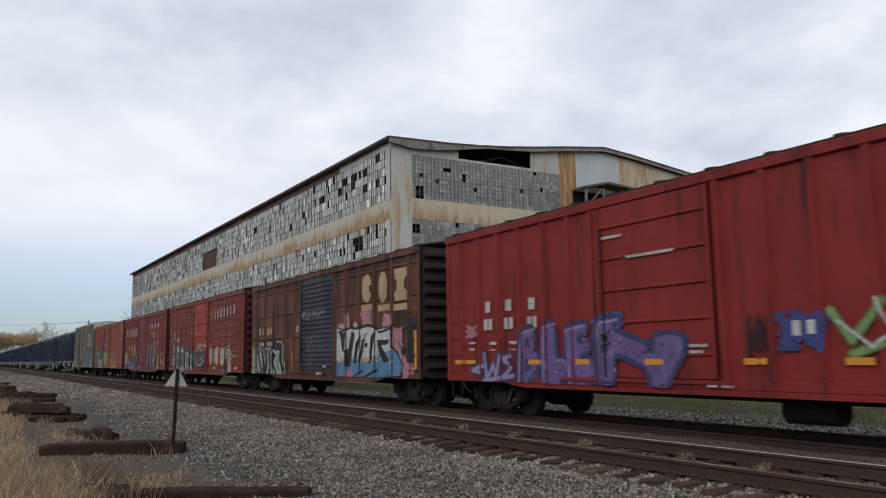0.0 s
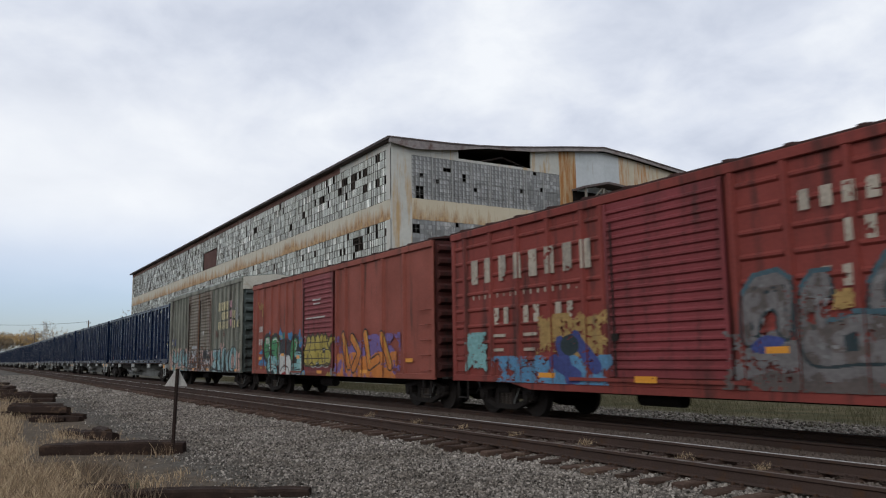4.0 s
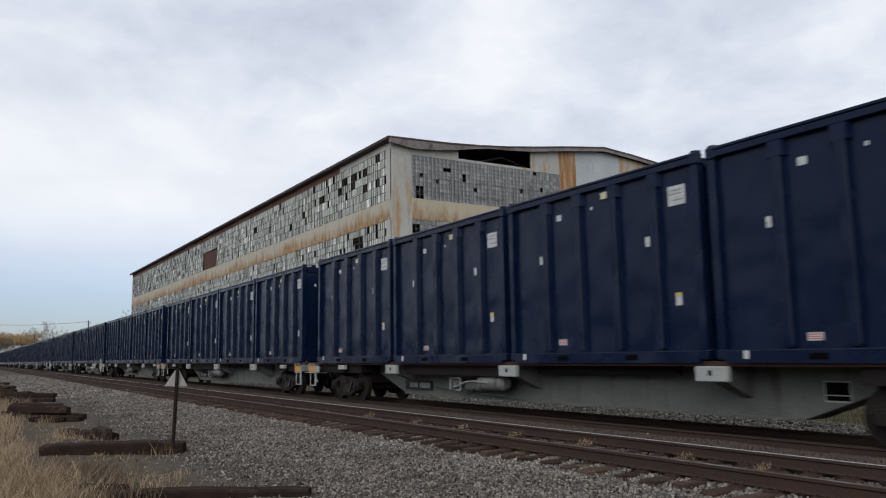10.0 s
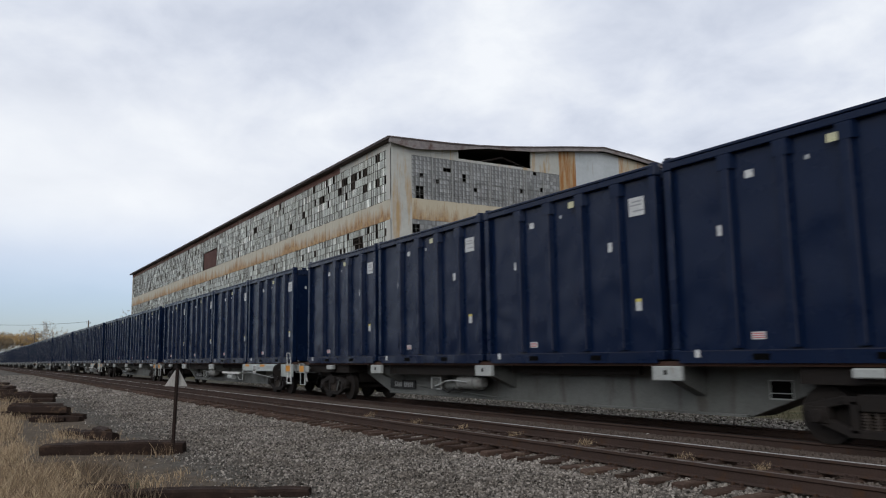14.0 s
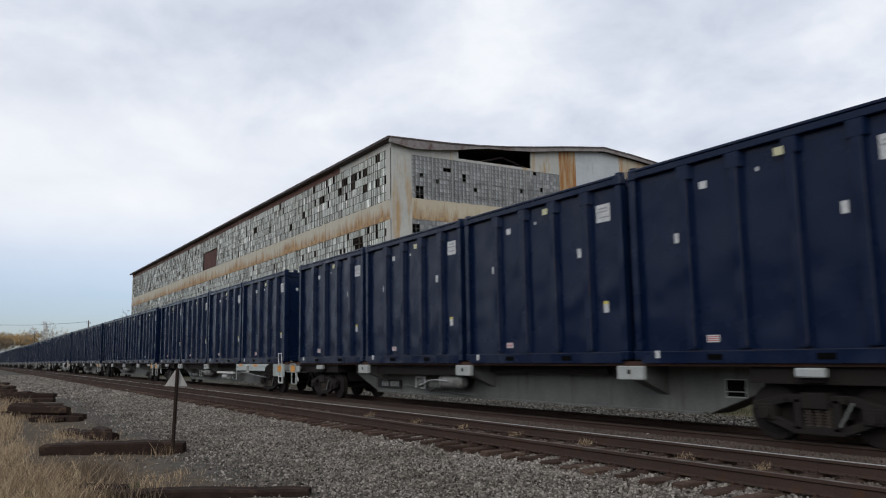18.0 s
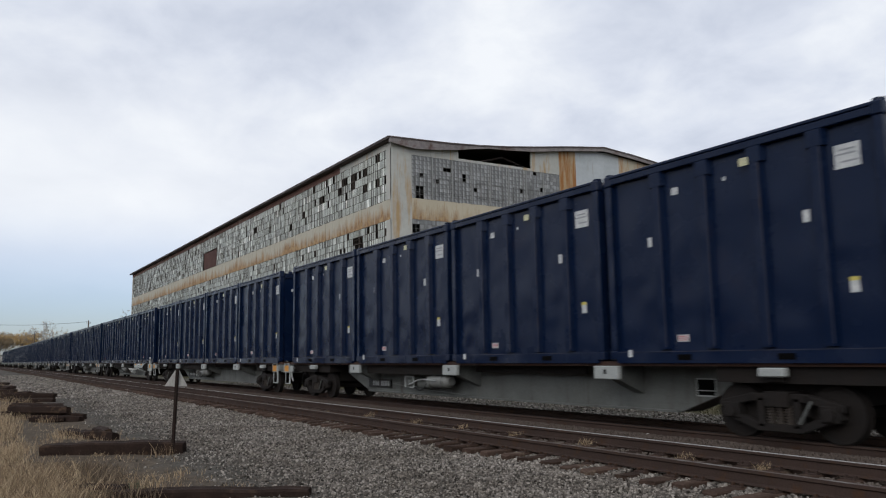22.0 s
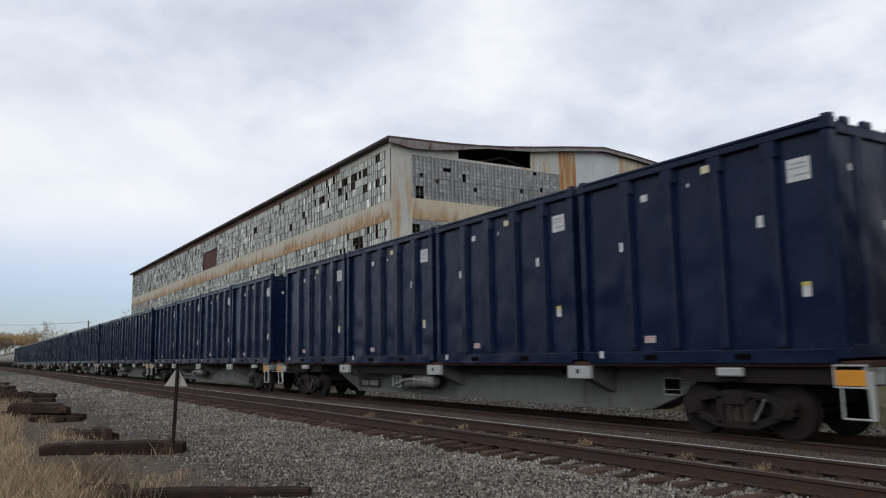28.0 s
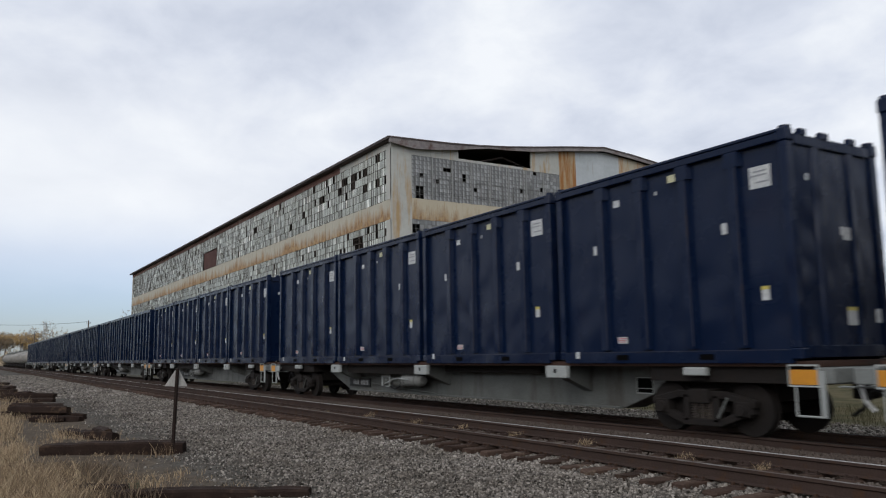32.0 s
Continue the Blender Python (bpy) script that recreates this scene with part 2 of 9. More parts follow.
def ground_material():
    m, nodes, links, bsdf = material("gravel_dirt_and_dry_grass")
    tc = nodes.new("ShaderNodeTexCoord")
    co = tc.outputs["Object"]
    vor = nodes.new("ShaderNodeTexVoronoi")
    vor.inputs["Scale"].default_value = 17.0
    links.new(co, vor.inputs["Vector"])
    sepc = nodes.new("ShaderNodeSeparateColor")
    links.new(vor.outputs["Color"], sepc.inputs[0])
    stones = ramp_node(nodes, ((0.0, (0.06, 0.055, 0.049)), (0.5, (0.12, 0.112, 0.10)), (1.0, (0.23, 0.215, 0.195))))
    links.new(sepc.outputs[0], stones.inputs[0])
    # crevice shade between the stones, multiplied into their colour
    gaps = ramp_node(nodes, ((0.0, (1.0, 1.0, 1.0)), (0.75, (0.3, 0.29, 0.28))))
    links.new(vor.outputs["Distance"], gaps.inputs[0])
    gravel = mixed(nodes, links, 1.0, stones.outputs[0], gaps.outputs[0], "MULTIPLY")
    big = noise_node(nodes, links, co, 0.35, 5.0)
    gravel = mixed(nodes, links, big, gravel, (0.11, 0.104, 0.095))
    clump = ramp_node(nodes, ((0.35, (0.66, 0.64, 0.60)), (0.65, (1.16, 1.14, 1.10))))
    links.new(noise_node(nodes, links, co, 1.1, 8.0, 0.75), clump.inputs[0])
    gravel = mixed(nodes, links, 1.0, gravel, clump.outputs[0], "MULTIPLY")
    fine = noise_node(nodes, links, co, 5.0, 6.0, 0.7)
    dirt = ramp_node(nodes, ((0.3, (0.045, 0.036, 0.028)), (0.5, (0.092, 0.075, 0.058)), (0.7, (0.155, 0.122, 0.086))))
    links.new(fine, dirt.inputs[0])
    sep = nodes.new("ShaderNodeSeparateXYZ")
    links.new(co, sep.inputs[0])
    wob = nodes.new("ShaderNodeMath")
    wob.operation = "MULTIPLY_ADD"
    wob.inputs[1].default_value = 2.4
    links.new(noise_node(nodes, links, co, 0.5, 6.0, 0.65), wob.inputs[0])
    links.new(sep.outputs["Y"], wob.inputs[2])

    def step(a, b):
        n = nodes.new("ShaderNodeMapRange")
        n.inputs[1].default_value, n.inputs[2].default_value = a, b
        links.new(wob.outputs[0], n.inputs[0])
        return n.outputs[0]
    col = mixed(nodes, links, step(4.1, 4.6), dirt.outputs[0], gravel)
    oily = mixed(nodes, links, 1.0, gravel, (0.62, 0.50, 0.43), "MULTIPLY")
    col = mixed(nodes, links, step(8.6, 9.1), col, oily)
    pale = mixed(nodes, links, noise_node(nodes, links, co, 1.3, 6.0, 0.7), (0.17, 0.162, 0.145), (0.10, 0.092, 0.07))
    col = mixed(nodes, links, step(15.2, 15.8), col, pale)
    weeds = ramp_node(nodes, ((0.42, (0.055, 0.052, 0.026)), (0.6, (0.105, 0.09, 0.052))))
    links.new(noise_node(nodes, links, co, 0.8, 6.0, 0.7), weeds.inputs[0])
    col = mixed(nodes, links, step(19.5, 21.5), col, weeds.outputs[0])
    links.new(col, bsdf.inputs["Base Color"])
    bsdf.inputs["Specular IOR Level"].default_value = 0.06
    bsdf.inputs["Roughness"].default_value = 0.95
    b = nodes.new("ShaderNodeBump")
    b.inputs["Strength"].default_value, b.inputs["Distance"].default_value = 0.7, 0.04
    inv = nodes.new("ShaderNodeMath")
    inv.operation = "SUBTRACT"
    links.new(fine, inv.inputs[0])
    links.new(vor.outputs["Distance"], inv.inputs[1])
    links.new(inv.outputs[0], b.inputs["Height"])
    links.new(b.outputs[0], bsdf.inputs["Normal"])
    return m


def build_ground():
    xs = np.concatenate([[-4000, -1500, -700, -400, -250, -160, -110, -80], np.arange(-60, 12.01, 0.4), [16, 25, 50, 120, 400, 1500, 4000]])
    ys = np.concatenate([[-4000, -1000, -300, -100, -40, -15, -8], np.arange(-5, 17.01, 0.25), [19, 22, 26, 35, 60, 120, 300, 1000, 4000]])
    verts = [(x, y, ground_height(x, y)) for x in xs for y in ys]
    n = len(ys)
    quads = [(i * n + j, (i + 1) * n + j, (i + 1) * n + j + 1, i * n + j + 1) for i in range(len(xs) - 1) for j in range(n - 1)]
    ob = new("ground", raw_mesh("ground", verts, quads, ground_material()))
    tagged(ob, "gravel and dirt ground with dry grass beside the tracks", "ground", kind="structure")


build_ground()


# ---------------- tracks ----------------
def rail_ring(c, top):
    half = [(0.0365, 0.0), (0.0365, -0.035), (0.010, -0.05), (0.010, -0.145), (0.07, -0.158), (0.07, -0.171)]
    return [(c - a, top + b) for a, b in half] + [(c + a, top + b) for a, b in reversed(half)]


def build_track(name, centre, top, label, x0=-900.0, x1=60.0, near=True):
    track = thing(name, label, "railway track", kind="structure")
    for s in (-1, 1):
        g = Geo().prism(rail_ring(centre + s * 0.7525, top), "x", x0, x1, 0)
        rail = part("rail", g, [M_RAIL], track, "rusty steel rail with worn head")
        h = Geo().box(x0, x1, centre + s * 0.7525 - 0.028, centre + s * 0.7525 + 0.028, top - 0.001, top + 0.004)
        # far heads take dark steel for the shadow under the train
        part("rail_head", h, [(M_RAILTOP if s > 0 else M_RAILDULL) if near else M_STEEL_DARK], rail, "worn running surface, sheen and shade put into its colour")
    return track


near_track = build_track("track_near", NEAR_C, NEAR_TOP, "empty railway track with rusty rails on worn timber ties")
far_track = build_track("track_far", FAR_C, FAR_TOP, "railway track under the passing freight train", near=False)


# ---------------- factory ----------------
FX, FY, FX2, FY2 = -48.28, 25.28, -149.5, 65.7   # near corner, far corner
EAVE, RIDGE, FYM = 17.34, 19.13, 45.49
# the roof line has sagged over the open gable
ROOF_LINE = ((24.93, 17.31), (28.2, 17.40), (30.2, 17.47), (32.7, 17.63), (35.4, 17.88), (38.2, 18.22), (41.2, 18.63), (45.49, 19.13), (48.8, 18.86), (53.7, 18.31), (66.05, 16.97))
RAKE_DEPTH = ((24.93, 0.40), (27.0, 0.72), (28.8, 0.62), (30.9, 0.45), (32.2, 0.30), (33.5, 0.20), (35.0, 0.27), (37.6, 0.38), (45.49, 0.34), (66.05, 0.30))
UP0, UP1, LO0, LO1 = 12.9, 16.62, 7.6, 11.42
M_SHEET = surface("weathered_wall_sheet", (0.47, 0.47, 0.43), (0.38, 0.385, 0.36), 0.8, 0.35, 0.75, stain=(0.40, 0.28, 0.15), stain_amount=0.45, stain_scale=0.5, streak=True, grain=3, bump=0.1, fine=0.1)
M_SHEET_RUST = surface("rust_run_wall_sheet", (0.47, 0.43, 0.34), (0.40, 0.35, 0.26), 0.8, 0.4, 0.8, stain=(0.38, 0.18, 0.062), stain_amount=0.62, stain_scale=0.75, streak=True, grain=3, bump=0.1, fine=0.1)
M_SHEET_RUSTED = surface("rusted_through_wall_sheet", (0.40, 0.31, 0.20), (0.36, 0.24, 0.12), 0.8, 0.6, 0.85, stain=(0.30, 0.135, 0.045), stain_amount=0.8, stain_scale=1.1, streak=True, grain=3, bump=0.1, fine=0.1)
M_SHEET_GREY = surface("pale_grey_wall_sheet", (0.46, 0.49, 0.50), (0.37, 0.40, 0.41), 0.7, 0.5, 0.7, stain=(0.25, 0.20, 0.13), stain_amount=0.2, stain_scale=0.4, streak=True, grain=3, fine=0.1)
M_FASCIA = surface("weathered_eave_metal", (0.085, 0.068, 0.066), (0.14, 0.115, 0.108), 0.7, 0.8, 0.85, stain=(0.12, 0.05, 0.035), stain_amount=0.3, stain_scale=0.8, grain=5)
M_EAVE_RUST = surface("rusted_eave_strip", (0.12, 0.06, 0.047), (0.17, 0.10, 0.08), 0.8, 0.3, 0.85, stain=(0.30, 0.27, 0.23), stain_amount=0.3, stain_scale=0.3, grain=4)
M_ROOF = surface("old_roof_sheet", (0.050, 0.040, 0.038), (0.085, 0.070, 0.065), 0.6, 0.3, 0.85, grain=8)
M_RAKE = surface("weathered_rake_metal", (0.185, 0.165, 0.165), (0.30, 0.275, 0.265), 0.8, 0.5, 0.85, stain=(0.10, 0.055, 0.042), stain_amount=0.4, stain_scale=0.7, grain=4, fine=0.3)
# interior shade put into the colour: near-black walls behind the openings
M_INSIDE = surface("interior_shade", (0.012, 0.011, 0.010), (0.02, 0.016, 0.014), 0.6, 0.3, 0.95, gloss=0.05)
M_MULLION = surface("rusty_sash_bar", (0.085, 0.07, 0.058), (0.05, 0.04, 0.032), 0.7, 0.8, 0.85)

M_SASH_GREY = surface("grey_sash_bar", (0.19, 0.19, 0.185), (0.14, 0.135, 0.13), 0.7, 0.8, 0.85)


def rust_rising(name, z0, z1, base, second):
    """Wall sheet with rust creeping up from its lower edge in ragged runs."""
    m, nodes, links, bsdf = material(name)
    tc = nodes.new("ShaderNodeTexCoord")
    co = tc.outputs["Object"]
    sep = nodes.new("ShaderNodeSeparateXYZ")
    links.new(co, sep.inputs[0])
    rise = nodes.new("ShaderNodeMapRange")
    rise.inputs[1].default_value, rise.inputs[2].default_value = z1, z0
    rise.inputs[3].default_value, rise.inputs[4].default_value = -0.19, 0.27
    links.new(sep.outputs["Z"], rise.inputs[0])
    runs = noise_node(nodes, links, co, 1.0, 7.0, 0.68, (2.2, 2.2, 0.35))
    wide = noise_node(nodes, links, co, 0.22, 3.0, 0.5)
    total = nodes.new("ShaderNodeMath")
    links.new(runs, total.inputs[0])
    links.new(rise.outputs[0], total.inputs[1])
    both = nodes.new("ShaderNodeMath")
    both.operation = "MULTIPLY_ADD"
    both.inputs[1].default_value = 0.55
    links.new(wide, both.inputs[0])
    links.new(total.outputs[0], both.inputs[2])
    fac = ramp_node(nodes, ((0.73, (0, 0, 0)), (1.0, (0.9, 0.9, 0.9))))
    links.new(both.outputs[0], fac.inputs[0])
    deep = ramp_node(nodes, ((0.35, (0.40, 0.26, 0.12)), (0.6, (0.23, 0.125, 0.06))))
    links.new(noise_node(nodes, links, co, 2.4, 6.0, 0.7), deep.inputs[0])
    plain = mixed(nodes, links, noise_node(nodes, links, co, 0.5, 6.0, 0.6), base, second)
    links.new(mixed(nodes, links, fac.outputs[0], plain, deep.outputs[0]), bsdf.inputs["Base Color"])
    bsdf.inputs["Roughness"].default_value = 0.8
    bsdf.inputs["Specular IOR Level"].default_value = 0.2
    return m


def pane_material(name, lo, mid, hi, smears=False):
    m, nodes, links, bsdf = material(name)
    ge = nodes.new("ShaderNodeNewGeometry")
    oi = nodes.new("ShaderNodeObjectInfo")
    add = nodes.new("ShaderNodeMath")
    links.new(ge.outputs["Random Per Island"], add.inputs[0])
    links.new(oi.outputs["Random"], add.inputs[1])
    fr = nodes.new("ShaderNodeMath")
    fr.operation = "FRACT"
    links.new(add.outputs[0], fr.inputs[0])
    r = ramp_node(nodes, ((0.0, lo), (0.14, tuple(c * 0.80 for c in mid)), (0.45, tuple(c * 0.92 for c in mid)), (0.72, mid), (0.90, tuple(c * 1.35 for c in mid)), (1.0, hi)))
    links.new(fr.outputs[0], r.inputs[0])
    tc = nodes.new("ShaderNodeTexCoord")
    dirt = noise_node(nodes, links, tc.outputs["Object"], 1.1, 7.0, 0.7)
    rd = ramp_node(nodes, ((0.35, (0.62, 0.60, 0.56)), (0.65, (1.1, 1.1, 1.1))))
    links.new(dirt, rd.inputs[0])
    col = mixed(nodes, links, 1.0, r.outputs[0], rd.outputs[0], "MULTIPLY")
    if smears:
        sm = ramp_node(nodes, ((0.54, (0, 0, 0)), (0.64, (0.8, 0.8, 0.8))))
        links.new(noise_node(nodes, links, tc.outputs["Object"], 1.3, 8.0, 0.75, (1, 1.3, 0.5)), sm.inputs[0])
        col = mixed(nodes, links, sm.outputs[0], col, (0.46, 0.46, 0.45))
    links.new(col, bsdf.inputs["Base Color"])
    bsdf.inputs["Roughness"].default_value = 0.35
    return m


M_PANE = pane_material("dusty_wired_glass", (0.17, 0.187, 0.173), (0.42, 0.455, 0.415), (0.80, 0.82, 0.78))
M_PANE_G = pane_material("dark_dusty_glass", (0.165, 0.172, 0.175), (0.205, 0.215, 0.218), (0.27, 0.278, 0.278), smears=True)


SIDE_HOLES = ((-50.4, -50.0, 16.1, 16.7), (-52.9, -52.2, 15.5, 16.3), (-56.8, -56.0, 15.1, 15.8), (-55.3, -54.3, 14.5, 15.8), (-57.7, -57.0, 14.5, 15.4), (-56.4, -55.8, 14.1, 14.7), (-52.9, -52.3, 14.1, 14.8),
              (-50.8, -50.2, 14.1, 14.8), (-49.3, -48.9, 14.1, 14.7), (-61.5, -60.9, 14.6, 15.3), (-60.0, -59.4, 14.2, 14.7), (-60.2, -59.8, 16.2, 16.7), (-65.5, -65.0, 14.3, 14.8), (-79.5, -78.6, 14.7, 15.3), (-82.3, -81.7, 14.8, 15.9),
              (-54.3, -54.0, 15.6, 16.3), (-53.7, -53.3, 15.1, 15.7), (-70.8, -70.3, 15.2, 15.7), (-68.7, -68.2, 13.7, 14.3))
LOW_HOLES = ((-54.3, -53.1, 10.0, 10.9), (-57.4, -57.0, 10.0, 10.6), (-62.8, -62.3, 10.4, 11.0), (-65.7, -65.2, 10.3, 11.1), (-50.7, -50.3, 10.4, 10.9))
GABLE_HOLES = ((29.6, 30.35, 15.3, 15.8), (31.2, 31.6, 14.75, 15.3), (27.6, 28.0, 14.75, 15.1), (27.25, 28.0, 13.2, 14.2), (28.85, 29.2, 14.45, 14.8), (32.35, 32.7, 13.95, 14.3), (36.8, 37.2, 14.5, 14.85), (38.25, 38.55, 15.85, 16.2), (38.75, 39.05, 14.65, 14.95))


def window_band(parent, along, fixed, a0, a1, z0, z1, cw, rows, mat, broken, rng, side, single=False, holes=()):
    """Sash grid with one pane for each light; some are missing. along: 'x' or 'y'."""
    cols = max(1, round((a1 - a0) / cw))
    cw, rh = (a1 - a0) / cols, (z1 - z0) / rows
    bars, verts, quads = Geo(), [], []
    thin = 0.018 if along == "x" else 0.011

    def put(a, d, z):
        return (a, fixed + d * side, z) if along == "x" else (fixed + d * side, a, z)

    def bar(p0, p1, w, d0, d1):
        lo, hi = put(p0[0] - w, d0, p0[1] - w), put(p1[0] + w, d1, p1[1] + w)
        bars.box(min(lo[0], hi[0]), max(lo[0], hi[0]), min(lo[1], hi[1]), max(lo[1], hi[1]), lo[2], hi[2])
    for i in range(cols + 1):
        main = i % 6 == 0
        bar((a0 + i * cw, z0), (a0 + i * cw, z1), 0.045 if main else thin, 0.01, 0.09 if main else 0.04)
    for j in range(rows + 1):
        bar((a0, z0 + j * rh), (a1, z0 + j * rh), thin, 0.01, 0.038)
    part("sash_grid", bars, M_MULLION if along == "x" else M_SASH_GREY, parent, "rusty steel sash bars", kind="stuff")
    shared = None
    count = 0
    for i in range(cols):
        for j in range(rows):
            n = noise.noise((i * 0.05 + rng * 7.7, j * 0.25, rng * 3.3))
            r = random.random()
            if r < broken * (0.25 + 2.4 * max(0.0, n + 0.18)):
                continue
            ca, cz = a0 + (i + 0.5) * cw, z0 + (j + 0.5) * rh
            if any(h0 < ca < h1 and k0 < cz < k1 for h0, h1, k0, k1 in holes):
                continue
            t = [random.uniform(-0.012, 0.012) for _ in range(3)]
            if single:
                if shared is None:
                    h = [(-cw / 2 + 0.015, -rh / 2 + 0.015), (cw / 2 - 0.015, -rh / 2 + 0.015), (cw / 2 - 0.015, rh / 2 - 0.015), (-cw / 2 + 0.015, rh / 2 - 0.015)]
                    pg = Geo().prism([(a, z) for a, z in h], "y" if along == "x" else "x", -0.004, 0.004)
                    shared = pg.mesh("pane", mat)
                ob = new("pane", shared)
                ob.location = put(ca, 0.028, cz)
                ob.rotation_euler = (0, t[0] * 2, t[1] * 2)
                ob.parent = parent
                count += 1
                if count >= 300:
                    single = False
                continue
            n0 = len(verts)
            for da, dz, k in ((-1, -1, 0), (1, -1, 1), (1, 1, 2), (-1, 1, 0)):
                verts.append(put(ca + da * (cw / 2 - 0.01), 0.028 + t[k] * (2.2 if along == "x" else 0.8), cz + dz * (rh / 2 - 0.01)))
            quads.append((n0, n0 + 1, n0 + 2, n0 + 3))
    if quads:
        ob = new("panes", raw_mesh("panes", verts, quads, mat))
        ob.parent = parent
        tagged(ob, "dusty glass panes, many cracked or missing", kind="stuff")


def corrugated(g, along, fixed, a0, a1, z0, z1, side, thick=0.12, pitch=1.4, depth=0.012, top=None):
    """Wall sheet with shallow vertical ribs; top(a) gives a sloping upper edge."""
    top = top or (lambda a: z1)
    n = max(2, int((a1 - a0) / (pitch / 2)))
    pts = [a0 + (a1 - a0) * i / n for i in range(n + 1)]
    row = []
    for i in range(n):
        d = depth if i % 2 else 0.0
        row += [(pts[i], fixed - side * d), (pts[i + 1], fixed - side * d)]
    row += [(a1, fixed - side * thick), (a0, fixed - side * thick)]
    k, base = len(row), len(g.v)

    def at(a, d, z):
        return (a, d, z) if along == "x" else (d, a, z)
    g.v += [at(a, d, z0) for a, d in row] + [at(a, d, top(a)) for a, d in row]
    for i in range(k):
        j = (i + 1) % k
        g.f.append((base + i, base + j, base + k + j, base + k + i))
        g.s.append(0)
    g.f += [tuple(base + i for i in range(k)), tuple(base + k + i for i in range(k))]
    g.s += [0, 0]


def build_factory():
    fac = thing("factory_building", "long derelict steel-framed factory with broken window bands and rusty sheet walls", "building")
    GB = GROUND_BEYOND - 0.1

    def roof_z(y):
        return float(np.interp(y, *zip(*ROOF_LINE)))
    # long side facing the tracks
    g = Geo()
    corrugated(g, "x", FY, FX2, FX, GB, LO0, -1)
    part("lower_wall", g, M_SHEET, fac, "weathered sheet wall below the windows")
    g = Geo()
    corrugated(g, "x", FY, FX2, FX - 9.0, UP1, EAVE - 0.25, -1)
    part("top_wall", g, M_EAVE_RUST, fac, "rusted sheet strip under the eave")
    g = Geo()
    corrugated(g, "x", FY, FX - 9.0, FX, UP1, EAVE - 0.25, -1)
    part("top_wall", g, M_SHEET, fac, "pale sheet strip under the eave")
    g = Geo()
    corrugated(g, "x", FY, FX2, FX, LO1, UP0, -1)
    part("wall_belt", g, rust_rising("rust_edged_belt_sheet", LO1, UP0, (0.46, 0.44, 0.37), (0.37, 0.34, 0.27)), fac, "rust-streaked sheet belt between the window bands")
    for a in (FX - 0.75, FX2):
        for z0, z1 in ((UP0, UP1), (LO0, LO1)):
            part("corner_panel", Geo().box(a, a + 0.75, FY - 0.02, FY + 0.12, z0, z1), M_SHEET, fac)
    hx0, hx1, hz1 = -100.0, -93.7, 15.1
    window_band(fac, "x", FY, FX2 + 0.75, hx0, UP0, UP1, 0.36, 6, M_PANE, 0.026, 1.0, 1)
    window_band(fac, "x", FY, hx0, hx1, hz1, UP1, 0.36, 2, M_PANE, 0.02, 1.4, 1)
    window_band(fac, "x", FY, hx1, FX - 0.75, UP0, UP1, 0.36, 6, M_PANE, 0.032, 2.2, 1, holes=SIDE_HOLES)
    window_band(fac, "x", FY, FX2 + 0.75, FX - 0.75, LO0, LO1, 0.36, 7, M_PANE, 0.028, 3.7, 1, holes=LOW_HOLES)
    # brown board hanging in the hole
    part("loose_board", Geo().box(hx0 + 0.1, hx1 - 0.1, FY + 0.10, FY + 0.16, UP0 + 0.1, hz1), surface("rust_brown_board", (0.095, 0.045, 0.036), (0.06, 0.032, 0.028), 0.8, 0.5, 0.9), fac, "rusty brown sheet hung across a window opening")
    # gable end
    wy0, wy1 = FY + 1.66, 40.8
    g = Geo()
    g.box(FX - 0.12, FX + 0.02, FY - 0.02, wy0, GB, EAVE - 0.2)
    corrugated(g, "y", FX, wy0, wy1, GB, 7.5, 1)
    part("gable_wall", g, M_SHEET, fac, "pale sheet wall of the gable end")
    g = Geo()
    corrugated(g, "y", FX, wy0, wy1, 11.55, 13.1, 1)
    part("gable_belt", g, rust_rising("rust_edged_gable_sheet", 11.0, 13.4, (0.50, 0.46, 0.36), (0.43, 0.37, 0.27)), fac, "rust-streaked belt on the gable end")
    g = Geo()
    corrugated(g, "y", FX, wy0, 31.0, 16.3, 0, 1, top=lambda y: roof_z(y) - 0.3)
    corrugated(g, "y", FX, 31.0, 37.9, 16.3, 16.5, 1)
    corrugated(g, "y", FX, 37.9, 40.8, 16.3, 0, 1, top=lambda y: roof_z(y) - 0.3)
    part("gable_wall_top", g, M_SHEET, fac)
    g = Geo()
    corrugated(g, "y", FX, 40.8, 42.6, GB, 0, 1, top=lambda y: roof_z(y) - 0.3)
    part("gable_wall_rusty", g, M_SHEET_RUSTED, fac, "heavily rusted wall sheets")
    g = Geo()
    corrugated(g, "y", FX, 42.6, 47.5, GB, 0, 1, top=lambda y: roof_z(y) - 0.3)
    part("gable_wall_grey", g, M_SHEET_GREY, fac, "pale grey corrugated wall sheets")
    g = Geo()
    corrugated(g, "y", FX, 47.5, FY2, GB, 0, 1, top=lambda y: roof_z(y) - 0.3)
    part("gable_wall_far", g, M_SHEET_RUST, fac)
    window_band(fac, "y", FX, wy0, wy1, 13.1, 16.3, 0.34, 10, M_PANE_G, 0.004, 5.1, -1, single=True, holes=GABLE_HOLES)
    window_band(fac, "y", FX, wy0, wy1, 7.5, 11.55, 0.34, 12, M_PANE_G, 0.01, 6.3, -1, holes=((26.9, 27.6, 10.5, 11.15),))
    g = Geo()
    for i in range(1, 8):
        y = wy0 + (wy1 - wy0) * i / 8
        g.box(FX + 0.0, FX + 0.06, y - 0.05, y + 0.05, 13.1, 16.3)
